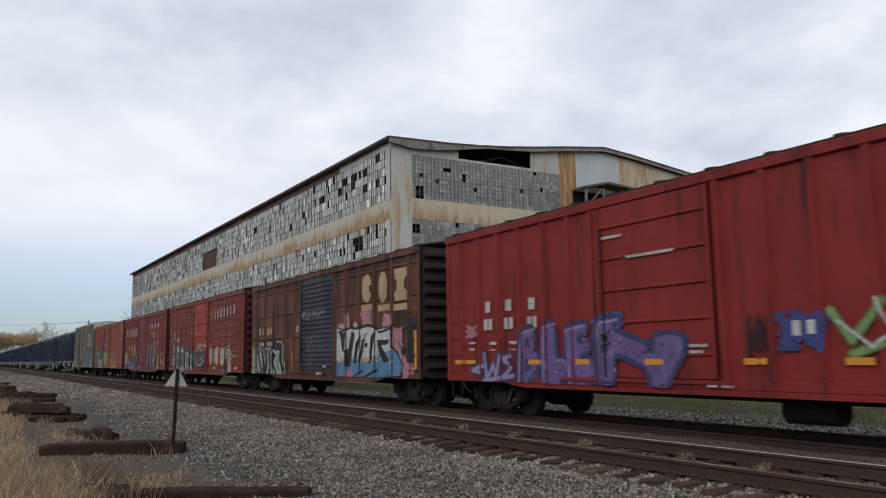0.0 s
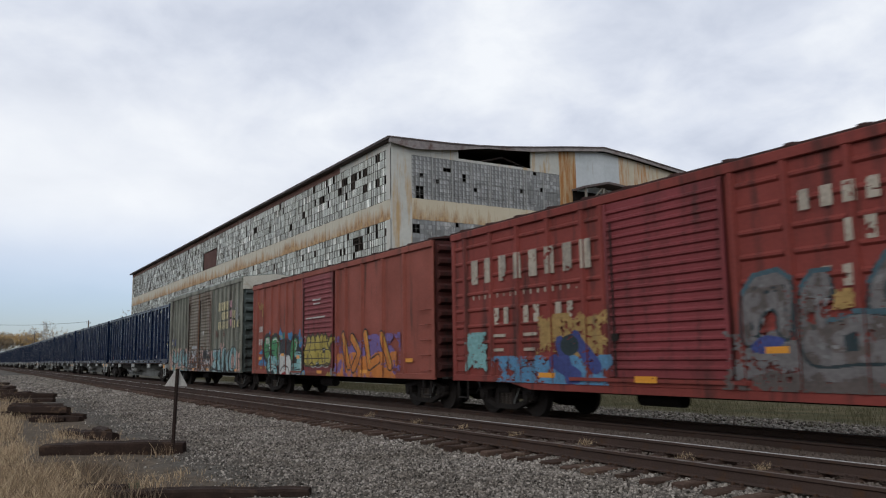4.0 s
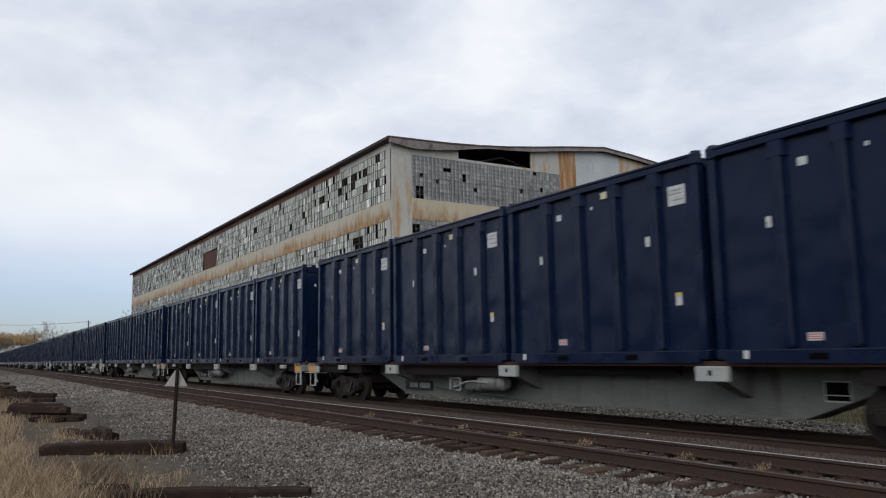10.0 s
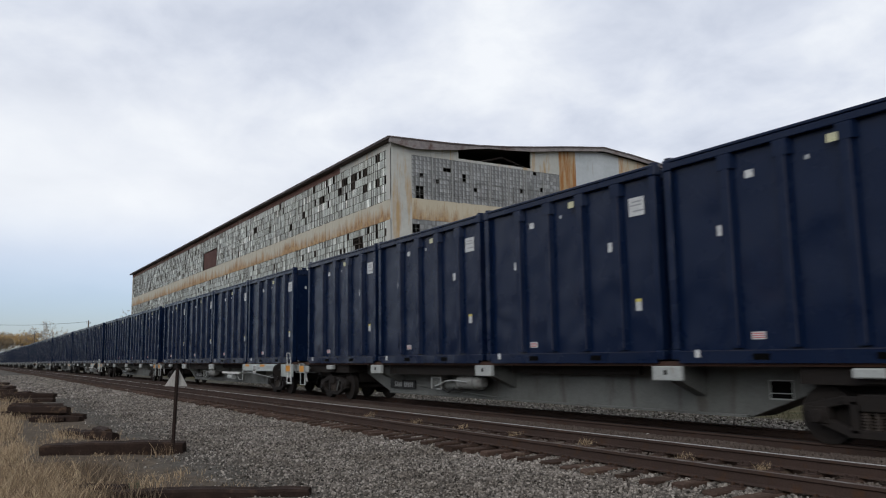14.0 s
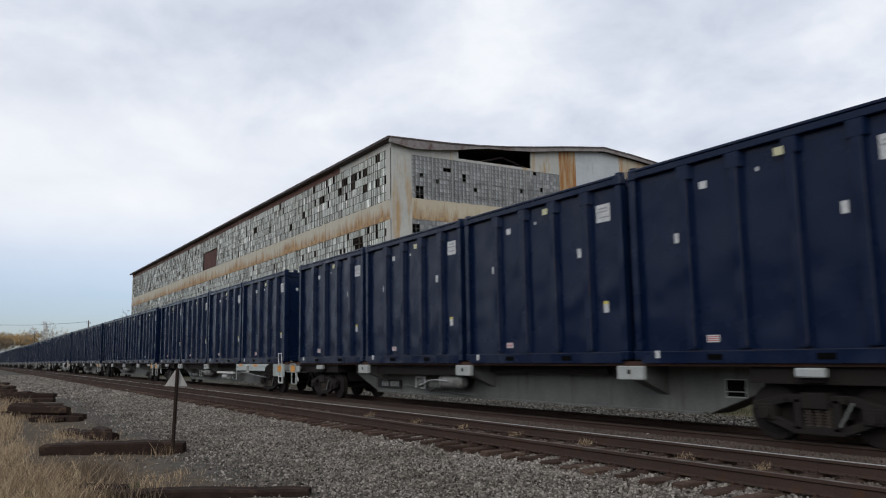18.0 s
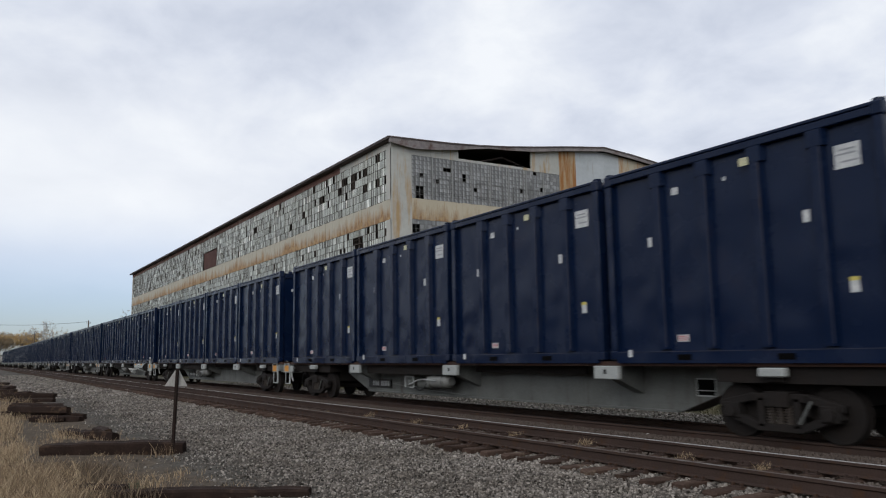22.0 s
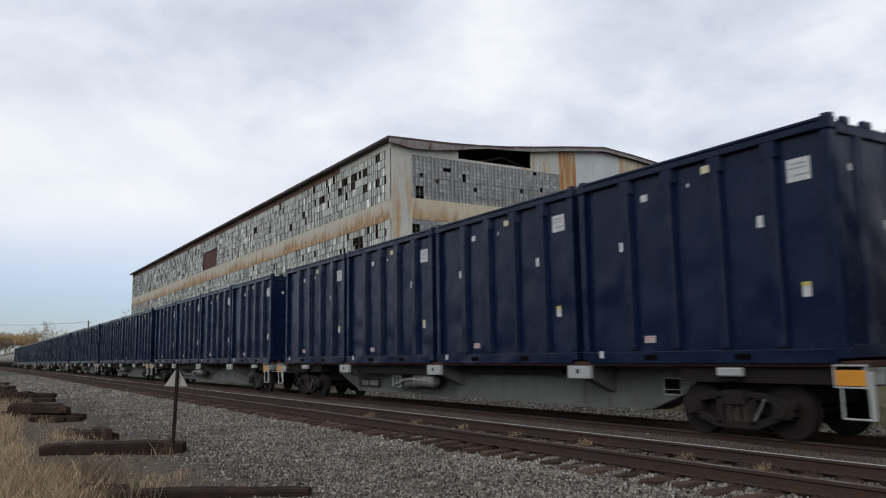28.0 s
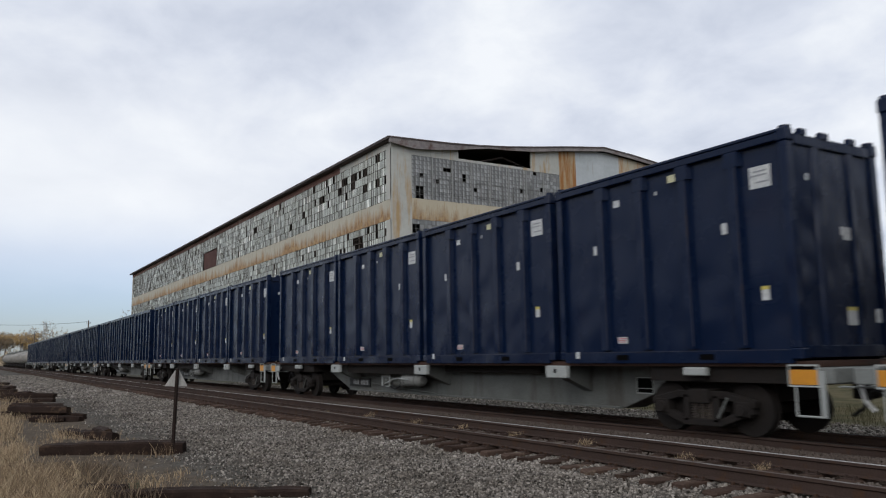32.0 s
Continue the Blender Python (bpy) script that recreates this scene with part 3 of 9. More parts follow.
    part("window_posts", g, surface("grey_window_post", (0.30, 0.305, 0.30), (0.22, 0.22, 0.21), 0.7, 0.9, 0.8), fac)
    for i in range(8):
        y = wy0 + (wy1 - wy0) * (i + 0.5) / 8 + (0.1 if i % 2 else -0.15)
        fr = Geo()
        for a, b, c, d in ((-0.5, 0.5, 13.57, 13.60), (-0.5, 0.5, 14.75, 14.78), (-0.5, -0.47, 13.60, 14.75), (0.47, 0.5, 13.60, 14.75)):
            fr.box(FX + 0.02, FX + 0.05, y + a, y + b, c, d)
        part("pivot_sash", fr, M_SASH_GREY, fac, "pale pivot sash frame")
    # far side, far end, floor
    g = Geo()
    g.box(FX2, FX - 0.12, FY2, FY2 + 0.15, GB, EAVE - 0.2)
    # coloured as dark as the shade seen through the missing panes
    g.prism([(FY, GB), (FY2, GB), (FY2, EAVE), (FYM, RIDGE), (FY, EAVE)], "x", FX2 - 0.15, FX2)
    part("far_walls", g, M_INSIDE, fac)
    # columns and trusses inside
    g = Geo()
    for i in range(11):
        x = FX - 1.2 - i * 10.0
        for y in (FY + 0.9, FYM, FY2 - 0.6):
            g.box(x - 0.18, x + 0.18, y - 0.18, y + 0.18, GB, roof_z(y) - 0.5)
        g.box(x - 0.1, x + 0.1, FY + 0.9, FY2 - 0.6, 15.9, 16.2)
        for k in range(8):
            y0, y1 = FY + 0.9 + k * 4.9, FY + 0.9 + (k + 1) * 4.9
            g.rod((x, y0, 16.1 if k % 2 else roof_z(y0) - 0.5), (x, y1, roof_z(y1) - 0.5 if k % 2 else 16.1), 0.08, 4)
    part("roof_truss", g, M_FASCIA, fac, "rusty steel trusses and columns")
    # roof
    for name, y0, y1 in (("roof_near", 24.93, FYM), ("roof_far", FYM, 66.05)):
        line = [p for p in ROOF_LINE if y0 <= p[0] <= y1]
        g = Geo().prism([(y, z - 0.12) for y, z in line] + [(y, z) for y, z in reversed(line)], "x", FX2 - 0.3, FX + 0.3)
        part(name, g, M_ROOF, fac, "old sheet roof slope")
        ys = sorted({p[0] for p in ROOF_LINE + RAKE_DEPTH if y0 <= p[0] <= y1} | {y0, y1})
        low = [(y, roof_z(y) - float(np.interp(y, *zip(*RAKE_DEPTH)))) for y in ys]
        g = Geo().prism(low + [(y, roof_z(y) - 0.05) for y in reversed(ys)], "x", FX + 0.30, FX + 0.40)
        part("rake_board", g, M_RAKE, fac, "rusted brown rake flashing")
        g = Geo().prism([(y, roof_z(y) - 0.05) for y in ys] + [(y, roof_z(y) + 0.035) for y in reversed(ys)], "x", FX + 0.28, FX + 0.46)
        part("rake_cap", g, M_FASCIA, fac, "dark curled cap along the rake")
    part("eave_board", Geo().box(FX2 - 0.3, FX + 0.42, FY - 0.47, FY - 0.35, EAVE - 0.20, EAVE + 0.0), M_ROOF, fac, "thin dark eave flashing")
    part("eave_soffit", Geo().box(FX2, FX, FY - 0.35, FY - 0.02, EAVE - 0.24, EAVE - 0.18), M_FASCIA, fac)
    return fac


build_factory()


# ---------------- rolling stock: shared running gear ----------------
AXLES = []


def wheel_mesh():
    g = Geo()
    g.cyl("y", -1.0, 1.0, 0, 0, 0.085, 12)
    for s in (-1, 1):
        g.cyl("y", s * 0.70, s * 0.835, 0, 0, 0.455, 28)
        g.cyl("y", s * 0.685, s * 0.70, 0, 0, 0.482, 28)
        g.cyl("y", s * 0.835, s * 0.85, 0, 0, 0.38, 24, r2=0.30)
        g.cyl("y", s * 0.85, s * 0.93, 0, 0, 0.13, 12)
        for k in range(5):
            a = k * 2 * math.pi / 5
            g.box(0.22 * math.cos(a) - 0.03, 0.22 * math.cos(a) + 0.03, min(s * 0.85, s * 0.86), max(s * 0.85, s * 0.86), 0.22 * math.sin(a) - 0.03, 0.22 * math.sin(a) + 0.03)
    return g.mesh("wheelset", M_STEEL_DARK, smooth=True)


ME_WHEEL = wheel_mesh()


def frame_mesh():
    """Cast truck side frame with two windows and an axle box at each end, at y = 0."""
    g = Geo()
    ring = [(-1.18, 0.55), (-1.15, 0.64), (-0.55, 0.76), (0.55, 0.76), (1.15, 0.64), (1.18, 0.55), (1.10, 0.40), (0.72, 0.36), (0.42, 0.16), (-0.42, 0.16), (-0.72, 0.36), (-1.10, 0.40)]
    # built from bars so that the windows stay open
    bars = [((-1.15, 0.56), (-0.5, 0.70)), ((-0.55, 0.70), (0.55, 0.70)), ((0.5, 0.70), (1.15, 0.56)), ((-1.1, 0.46), (-0.42, 0.22)), ((-0.45, 0.21), (0.45, 0.21)),
            ((0.42, 0.22), (1.1, 0.46)), ((-0.33, 0.21), (-0.33, 0.70)), ((0.33, 0.21), (0.33, 0.70))]
    for (x0, z0), (x1, z1) in bars:
        d = Vector((x1 - x0, 0, z1 - z0)).normalized()
        n = Vector((-d.z, 0, d.x)) * 0.065
        g.prism([(x0 + n.x, z0 + n.z), (x0 - n.x, z0 - n.z), (x1 - n.x, z1 - n.z), (x1 + n.x, z1 + n.z)], "y", -0.075, 0.075)
    for s in (-1, 1):
        g.box(s * 0.90 - 0.16, s * 0.90 + 0.16, -0.10, 0.10, 0.34, 0.60)
        g.cyl("y", -0.15, 0.12, s * 0.90, 0.455, 0.105, 14)
    return g.mesh("side_frame", M_STEEL_DARK, bevel=0.012)


ME_FRAME = frame_mesh()


def spring_mesh():
    g = Geo()
    for x in (-0.17, 0.0, 0.17):
        for k in range(7):
            g.cyl("z", 0.28 + k * 0.045, 0.28 + k * 0.045 + 0.026, x, 0.0, 0.075, 10)
        g.cyl("z", 0.27, 0.60, x, 0.0, 0.045, 8)
    return g.mesh("spring", surface("oily_spring_steel", (0.05, 0.038, 0.03), (0.03, 0.026, 0.024), 0.6, 9, 0.7))


ME_SPRING = spring_mesh()


def add_truck(car, x):
    g = Geo().box(-0.22, 0.22, -1.12, 1.12, 0.55, 0.80).cyl("z", 0.78, 1.0, 0, 0, 0.22, 14)
    for s in (-1, 1):
        g.box(s * 0.42 - 0.05, s * 0.42 + 0.05, -0.95, 0.95, 0.40, 0.52)
    t = part("truck", g, M_STEEL_DARK, car, "grimy cast steel four-wheel truck", bevel=0.01)
    t.location = (x, 0, 0)
    for s in (-1, 1):
        for name, me, y in (("side_frame", ME_FRAME, 1.0), ("spring", ME_SPRING, 1.0)):
            o = new(name, me)
            o.parent, o.location = t, (0, s * y, 0)
        part("brake_lever", Geo().rod((0.40, s * 1.10, 0.30), (0.62, s * 1.10, 0.66), 0.022, 6), M_GREY, t, "pale brake lever")
        w = new("wheelset", ME_WHEEL)
        w.parent, w.location = t, (s * 0.90, 0, 0.455)
        AXLES.append(w)
    return t


def add_coupler(car, x, sgn):
    g = Geo().box(min(x, x + sgn * 0.55), max(x, x + sgn * 0.55), -0.13, 0.13, 0.72, 0.98)
    g.box(min(x + sgn * 0.5, x + sgn * 0.78), max(x + sgn * 0.5, x + sgn * 0.78), -0.2, 0.16, 0.68, 1.02)
    g.cyl("z", 0.64, 1.04, x + sgn * 0.72, 0.12, 0.09, 10)
    part("coupler", g, M_STEEL_DARK, car, "rusty knuckle coupler", bevel=0.02)
    h = Geo().pipe([(x + sgn * 0.1, -0.35, 0.85), (x + sgn * 0.35, -0.38, 0.80), (x + sgn * 0.5, -0.36, 0.55), (x + sgn * 0.72, -0.3, 0.42)], 0.03)
    part("air_hose", h, M_BLACK, car, "black rubber brake hose")


# ---------------- blue waste containers ----------------
CL, CH, CW = 5.868, 3.76, 1.22
CPITCH, CARPITCH, FRONT0 = 6.101, 25.806, -102.92
DECK = 1.61


def build_container():
    c = thing("shipping_container", "tall navy-blue ribbed steel container with white decals, on a flatcar", "container", "blue containers on the train")
    f = CW - 0.115
    g = Geo().box(-CL + 0.05, -0.05, -f, f, 0.12, CH - 0.10)
    part("wall_panel", g, M_BLUE, c, "dented navy-blue side and end sheets")
    for s in (-1, 1):
        y0, y1 = (s * f, s * CW) if s > 0 else (s * CW, s * f)
        # slot 1 lip: edge wear and the rail's edge highlight in one colour
        part("bottom_rail", Geo().box(-CL + 0.16, -0.16, y0 - 0.012 * (s < 0), y1 + 0.012 * (s > 0), -0.06, 0.16).box(-CL + 0.2, -0.2, y0 - 0.016 * (s < 0), y1 + 0.016 * (s > 0), 0.150, 0.163, 1), [M_BLUE, M_EDGE], c)
        part("top_rail", Geo().box(-CL + 0.14, -0.14, y0, y1, CH - 0.15, CH - 0.02), M_BLUE, c, bevel=0.012)
        part("lid_edge", Geo().box(-CL + 0.10, -0.10, y0 + (0.03 if s > 0 else -0.02), y1 + (0.02 if s > 0 else -0.03), CH - 0.02, CH + 0.035), M_BLUE, c, bevel=0.01)
        for k in range(1, 5):
            x = -1.12 * k
            ring = [(x - 0.125, s * f), (x - 0.085, s * (CW - 0.005)), (x + 0.085, s * (CW - 0.005)), (x + 0.125, s * f)]
            g = Geo().prism(ring, "z", 0.20, CH - 0.16)
            g.prism([(x - 0.19, s * f), (x - 0.13, s * (CW + 0.0)), (x + 0.13, s * (CW + 0.0)), (x + 0.19, s * f)], "z", CH - 0.42, CH - 0.15)
            # worn corner strip, also lightened for the lit side of the rib
            if s < 0:
                g.box(x + 0.070, x + 0.092, -CW - 0.001, -CW + 0.02, 0.24, CH - 0.44, 1)
            part("rib", g, [M_BLUE, M_EDGE], c)
        # flat plates, coloured as the shade inside the pockets
        for x in (-1.85, -3.95) if s < 0 else ():
            g = Geo().box(x - 0.16, x + 0.16, s * (CW + 0.016) - 0.004, s * (CW + 0.016) + 0.004, 0.0, 0.10)
            part("fork_pocket", g, M_SLOT, c, "black plate for the shade in a fork pocket")
        for x in (-0.08, -CL + 0.08):
            g = Geo().box(x - 0.08, x + 0.08, s * (CW - 0.09) - 0.09, s * (CW - 0.09) + 0.09, 0.18, CH - 0.18)
            part("corner_post", g, M_BLUE, c, bevel=0.012)
            for z in (0.0, CH - 0.18):
                h = Geo().box(x - 0.10, x + 0.10, s * (CW - 0.08) - 0.095, s * (CW - 0.08) + 0.095, z, z + (0.18 if z == 0 else 0.22))
                part("corner_casting", h, M_BLUE, c, bevel=0.02)
            h = Geo().cyl("z", CH + 0.03, CH + 0.08, x, s * (CW - 0.1), 0.10, 10)
            part("lifting_pin", h, M_BLUE, c)
    for x, sg in ((0.0, 1), (-CL, -1)):
        for z0, z1 in ((0.02, 0.22), (CH - 0.22, CH - 0.04)):
            part("end_rail", Geo().box(x - 0.1 if sg > 0 else x, x if sg > 0 else x + 0.1, -f + 0.1, f - 0.1, z0, z1), M_BLUE, c, bevel=0.01)
        for y in (-0.42, 0.42):
            ring = [(y - 0.11, x - sg * 0.05), (y - 0.07, x), (y + 0.07, x), (y + 0.11, x - sg * 0.05)]
            part("end_rib", Geo().prism([(b, a) for a, b in ring], "z", 0.22, CH - 0.22), M_BLUE, c)
        for y, w in ((-0.75, 0.09), (-0.15, 0.12), (0.5, 0.1)) if sg > 0 else ():
            part("lid_latch", Geo().box(x - 0.09, x + 0.02, y - w, y + w, CH - 0.06, CH + 0.07), M_BLUE, c, bevel=0.02)
    part("lid", Geo().box(-CL + 0.1, -0.1, -f, f, CH - 0.10, CH - 0.01), M_BLUE, c)
    # decals: x, z, width, height, on the panel (p) or on a rib (r)
    yp = -(f + 0.004)
    spots = ((-0.62, 3.08, 0.42, 0.38, M_STICKER), (-1.42, 2.30, 0.12, 0.20, M_STICKER), (-4.75, 2.30, 0.10, 0.19, M_STICKER), (-4.06, 3.20, 0.17, 0.14, M_STICKER),
             (-2.95, 3.22, 0.06, 0.07, M_STICKER), (-4.06, 0.38, 0.27, 0.13, M_STICKER))
    for x, z, w, h, m in spots:
        part("decal", Geo().box(x - w / 2, x + w / 2, yp - 0.003, yp, z - h / 2, z + h / 2), m, c, "white printed decal")
    part("decal", Geo().box(-5.36, -5.25, -CW - 0.022, -CW - 0.012, 0.03, 0.17), M_STICKER, c, "white printed decal")
    part("decal", Geo().box(-2.53, -2.35, -CW - 0.010, -CW - 0.004, 3.33, 3.47), M_STICKER_Y, c, "pale yellow decal")
    d = part("decal", Geo().box(-0.75, -0.60, yp - 0.003, yp, 0.98, 1.22), M_STICKER, c, "white and yellow warning decal")
    part("decal_band", Geo().box(-0.75, -0.60, yp - 0.007, yp - 0.004, 1.16, 1.22), M_YELLOW, d, "yellow band")
    for z in (0.345, 0.38, 0.415):
        part("decal_print", Geo().box(-4.175, -3.945, yp - 0.008, yp - 0.004, z - 0.006, z + 0.006), M_REDPRINT, c, "red print bar")
    for i, (x, z, w) in enumerate(((-0.62, 3.18, 0.28), (-0.64, 3.11, 0.32), (-0.58, 2.99, 0.28))):
        part("decal_print", Geo().box(x - w / 2, x + w / 2, yp - 0.007, yp - 0.004, z - 0.015, z + 0.015), M_PRINT, c, "grey print bar")
    for y, z, w, h, m in ((-0.66, 3.02, 0.09, 0.11, M_STICKER), (0.28, 2.16, 0.20, 0.15, M_STICKER), (0.30, 2.05, 0.10, 0.08, M_STICKER), (0.36, 0.70, 0.32, 0.30, M_STICKER), (0.36, 0.83, 0.32, 0.06, M_YELLOW), (0.98, 0.72, 0.22, 0.24, M_STICKER)):
        o = 0.006 if m is M_YELLOW else 0.002
        part("decal", Geo().box(-0.05 + o - 0.002, -0.046 + o, y - w / 2, y + w / 2, z - h / 2, z + h / 2), m, c, "yellow band" if m is M_YELLOW else "white printed decal")
    return c


# near black for the shade inside pockets and openings
M_SLOT = surface("slot_shade_black", (0.0018, 0.0018, 0.002), (0.003, 0.003, 0.003), 0.5, 4.0, 0.9, gloss=0.05, bump=0)
# rubbed paint with the brightness of lit edges put into it
M_EDGE = surface("rubbed_and_lit_blue_edge", (0.032, 0.036, 0.058), (0.010, 0.015, 0.038), 0.9, 2.6, 0.5, stain=(0.045, 0.032, 0.03), stain_amount=0.3, stain_scale=2.0, spread=40, bump=0)
M_STICKER_Y = surface("pale_yellow_decal", (0.55, 0.53, 0.33), (0.4, 0.4, 0.3), 0.6, 10, 0.5, bump=0)
M_PRINT = surface("grey_print", (0.3, 0.31, 0.33), None, 0.5, 20, 0.6, bump=0)
CONTAINER = build_container()


def widen(box):
    """The boxes are a little wider than their distance from the track's middle line tells."""
    done = set()
    for o in box.children_recursive:
        if o.data and o.data.name not in done:
            done.add(o.data.name)
            for v in o.data.vertices:
                if v.co.y > 0.3:
                    v.co.y += 0.16


widen(CONTAINER)


def build_plain_container():
    """The same container for the tail of the train, in fewer pieces."""
    c = thing("shipping_container", "tall navy-blue ribbed steel container far down the train", "container", "blue containers on the train")
    f = CW - 0.115
    part("wall_panel", Geo().box(-CL + 0.05, -0.05, -f, f, 0.0, CH), M_BLUE, c)
    for x in (-0.08, -1.12, -2.24, -3.36, -4.48, -CL + 0.08):
        part("rib", Geo().box(x - 0.1, x + 0.1, -CW, CW, 0.0, CH - 0.02), M_BLUE, c)
    part("bottom_rail", Geo().box(-CL, 0.0, -CW - 0.01, CW + 0.01, -0.06, 0.16), M_BLUE, c)
    part("top_rail", Geo().box(-CL, 0.0, -CW - 0.01, CW + 0.01, CH - 0.15, CH + 0.03), M_BLUE, c)
    part("decal", Geo().box(-0.84, -0.40, -f - 0.01, -f - 0.003, 2.9, 3.27), M_STICKER, c, "white printed decal")
    return c


PLAIN = build_plain_container()
widen(PLAIN)


# ---------------- grey flatcars ----------------
def build_flatcar(beam):
    car = thing("flatcar", "grey spine flatcar with fishbelly sill" + (" and a white side beam" if beam else ""), "railway wagon", "flatcars in the train")
    belly = [(0.35, 0.92), (-3.2, 0.92), (-4.9, 0.29), (-18.9, 0.29), (-20.8, 0.92), (-24.55, 0.92), (-24.55, 1.20), (0.35, 1.20)]
    part("centre_sill", Geo().prism(belly, "y", -0.33, 0.33), M_GREY, car, "grey fishbelly centre sill", bevel=0.012)
    part("sill_flange", Geo().prism([(-4.95, 0.285), (-18.85, 0.285), (-18.85, 0.325), (-4.95, 0.325)], "y", -0.42, 0.42), M_GREY, car)
    part("deck_plate", Geo().box(-24.5, 0.3, -1.16, 1.16, 1.21, 1.30), M_RUSTDECK, car, "dark rusty deck plate")
    # no hole is cut: a black plate gives the opening's shade
    for x in (-4.25,):
        o = part("sill_opening", Geo().box(x - 0.21, x + 0.21, -0.345, -0.335, 0.63, 0.95), M_SLOT, car, "black plate for the shade in a square sill opening")
        part("opening_rim", Geo().box(x - 0.235, x + 0.235, -0.352, -0.346, 0.615, 0.64).box(x - 0.235, x + 0.235, -0.352, -0.346, 0.94, 0.96).box(x - 0.235, x - 0.215, -0.352, -0.346, 0.64, 0.94).box(x + 0.215, x + 0.235, -0.352, -0.346, 0.64, 0.94).box(x - 0.215, x + 0.215, -0.352, -0.346, 0.72, 0.735), M_LIGHTGREY, o)
    for x in (-6.0, -12.09, -18.17):
        for s in (-1, 1):
            g = Geo().box(x - 0.35, x + 0.35, s * 1.23 - 0.06, s * 1.23 + 0.06, 0.94, 1.21)
            o = part("pedestal", g, M_LIGHTGREY, car, "pale grey container pedestal", bevel=0.015)
            # black plate as the shade in the hole
            part("pedestal_hole", Geo().box(x - 0.05, x + 0.03, s * 1.295 - 0.004, s * 1.295 + 0.004, 1.05, 1.14), M_BLACK, o)
            ring = [(s * 1.17, 1.20), (s * 1.17, 0.98), (s * 0.33, 0.62), (s * 0.33, 1.20)]
            part("cross_bearer", Geo().prism(ring, "x", x - 0.13, x + 0.13), M_GREY, car)
    # dark blocks added to fill the shaded gaps round the trucks
    for x in (-2.2, -22.05):
        part("centre_plate_beam", Geo().box(x - 1.25, x + 1.25, -0.6, 0.6, 0.60, 0.925), M_STEEL_DARK, car)
    for x0, x1 in ((-3.4, 0.3), (-24.45, -20.75)):
        part("end_underframe", Geo().box(x0, x1, -1.05, 1.05, 0.93, 1.205), M_STEEL_DARK, car, "added dark block filling the gap over the truck")
    for x in (-2.2, -22.0):
        for s in (-1, 1):
            part("pad", Geo().box(x - 0.2, x + 0.3, s * 1.2 - 0.07, s * 1.2 + 0.07, 1.04, 1.19), M_LIGHTGREY, car, "pale grey end pad", bevel=0.02)
            part("body_bolster", Geo().box(x - 0.2, x + 0.2, min(0, s * 1.13), max(0, s * 1.13), 0.96, 1.205), M_STEEL_DARK, car)
    for x0, x1, sg in ((0.30, 0.62, 1), (-24.78, -24.46, -1)):
        part("end_sill", Geo().box(x0, x1, -1.40, 1.40, 0.96, 1.20), M_ENDSILL, car, "scuffed grey end sill", bevel=0.015)
        for s in (-1, 1):
            a, b = (-0.10, 0.42) if sg > 0 else (-24.42, -23.90)
            y = s * 1.46
            rim = Geo().box(a, b, y - 0.01, y + 0.01, 1.225, 1.25).box(a, b, y - 0.01, y + 0.01, 0.905, 0.93)
            rim.box(a, a + 0.022, y - 0.01, y + 0.01, 0.93, 1.225).box(b - 0.022, b, y - 0.01, y + 0.01, 0.93, 1.225)
            o = part("reflector_panel", rim, M_LIGHTGREY, car, "pale grey frame round an amber reflector")
            part("reflector", Geo().box(a + 0.03, b - 0.03, y - 0.006, y + 0.006, 0.94, 1.17), M_ORANGE, o, "amber reflector sheet", bevel=0.003)
            part("panel_bracket", Geo().box(a + 0.1, b - 0.1, min(s * 1.16, s * 1.445), max(s * 1.16, s * 1.445), 1.04, 1.12), M_GREY, car)
            w = Geo().pipe([(a + 0.10, s * 1.44, 0.91), (a + 0.10, s * 1.44, 0.46), (b + 0.04, s * 1.44, 0.46)], 0.018)
            w.box(b - 0.01, b + 0.07, s * 1.43 - 0.02, s * 1.43 + 0.02, 0.45, 1.15)
            part("sill_step", w, M_LIGHTGREY, car, "pale grey stirrup step")
            if sg < 0:
                part("end_bracket", Geo().box(b, b + 0.36, s * 1.42 - 0.03, s * 1.42 + 0.03, 0.93, 1.16), M_LIGHTGREY, car, "pale grey end bracket", bevel=0.02)
        add_coupler(car, x1 if sg > 0 else x0, sg)
        e = x1 if sg > 0 else x0
        part("uncoupling_lever", Geo().pipe([(e + sg * 0.06, -1.35, 0.92), (e + sg * 0.06, -0.6, 0.88), (e + sg * 0.1, -0.3, 1.0), (e + sg * 0.3, -0.1, 1.02)], 0.018), M_LIGHTGREY, car)
    # bracket with the angled white hook beside the coupler
    part("hose_bracket", Geo().pipe([(0.75, -0.95, 0.98), (0.80, -0.95, 0.70), (0.95, -0.95, 0.55)], 0.035), M_WHITE, car)
    # number plate of bars
    pl = part("mark_plate", Geo().box(-18.84, -17.2, -0.40, -0.36, 0.44, 0.72), M_BLACK, car, "black plate with grey marking bars")
    for i in range(10):
        if i == 4:
            continue
        x = -18.52 + i * 0.125
        part("mark_bar", Geo().box(x, x + 0.085, -0.406, -0.402, 0.50, 0.66), M_PRINT2, pl, "grey marking bar")
    # brake gear
    tank = part("air_reservoir", Geo().cyl("x", -13.95, -12.98, -0.72, 0.75, 0.20, 18).cyl("x", -12.98, -12.86, -0.72, 0.75, 0.20, 18, r2=0.12).cyl("x", -14.05, -13.95, -0.72, 0.75, 0.13, 18, r2=0.20), M_TANKGREY, car, "grey brake reservoir", smooth=True)
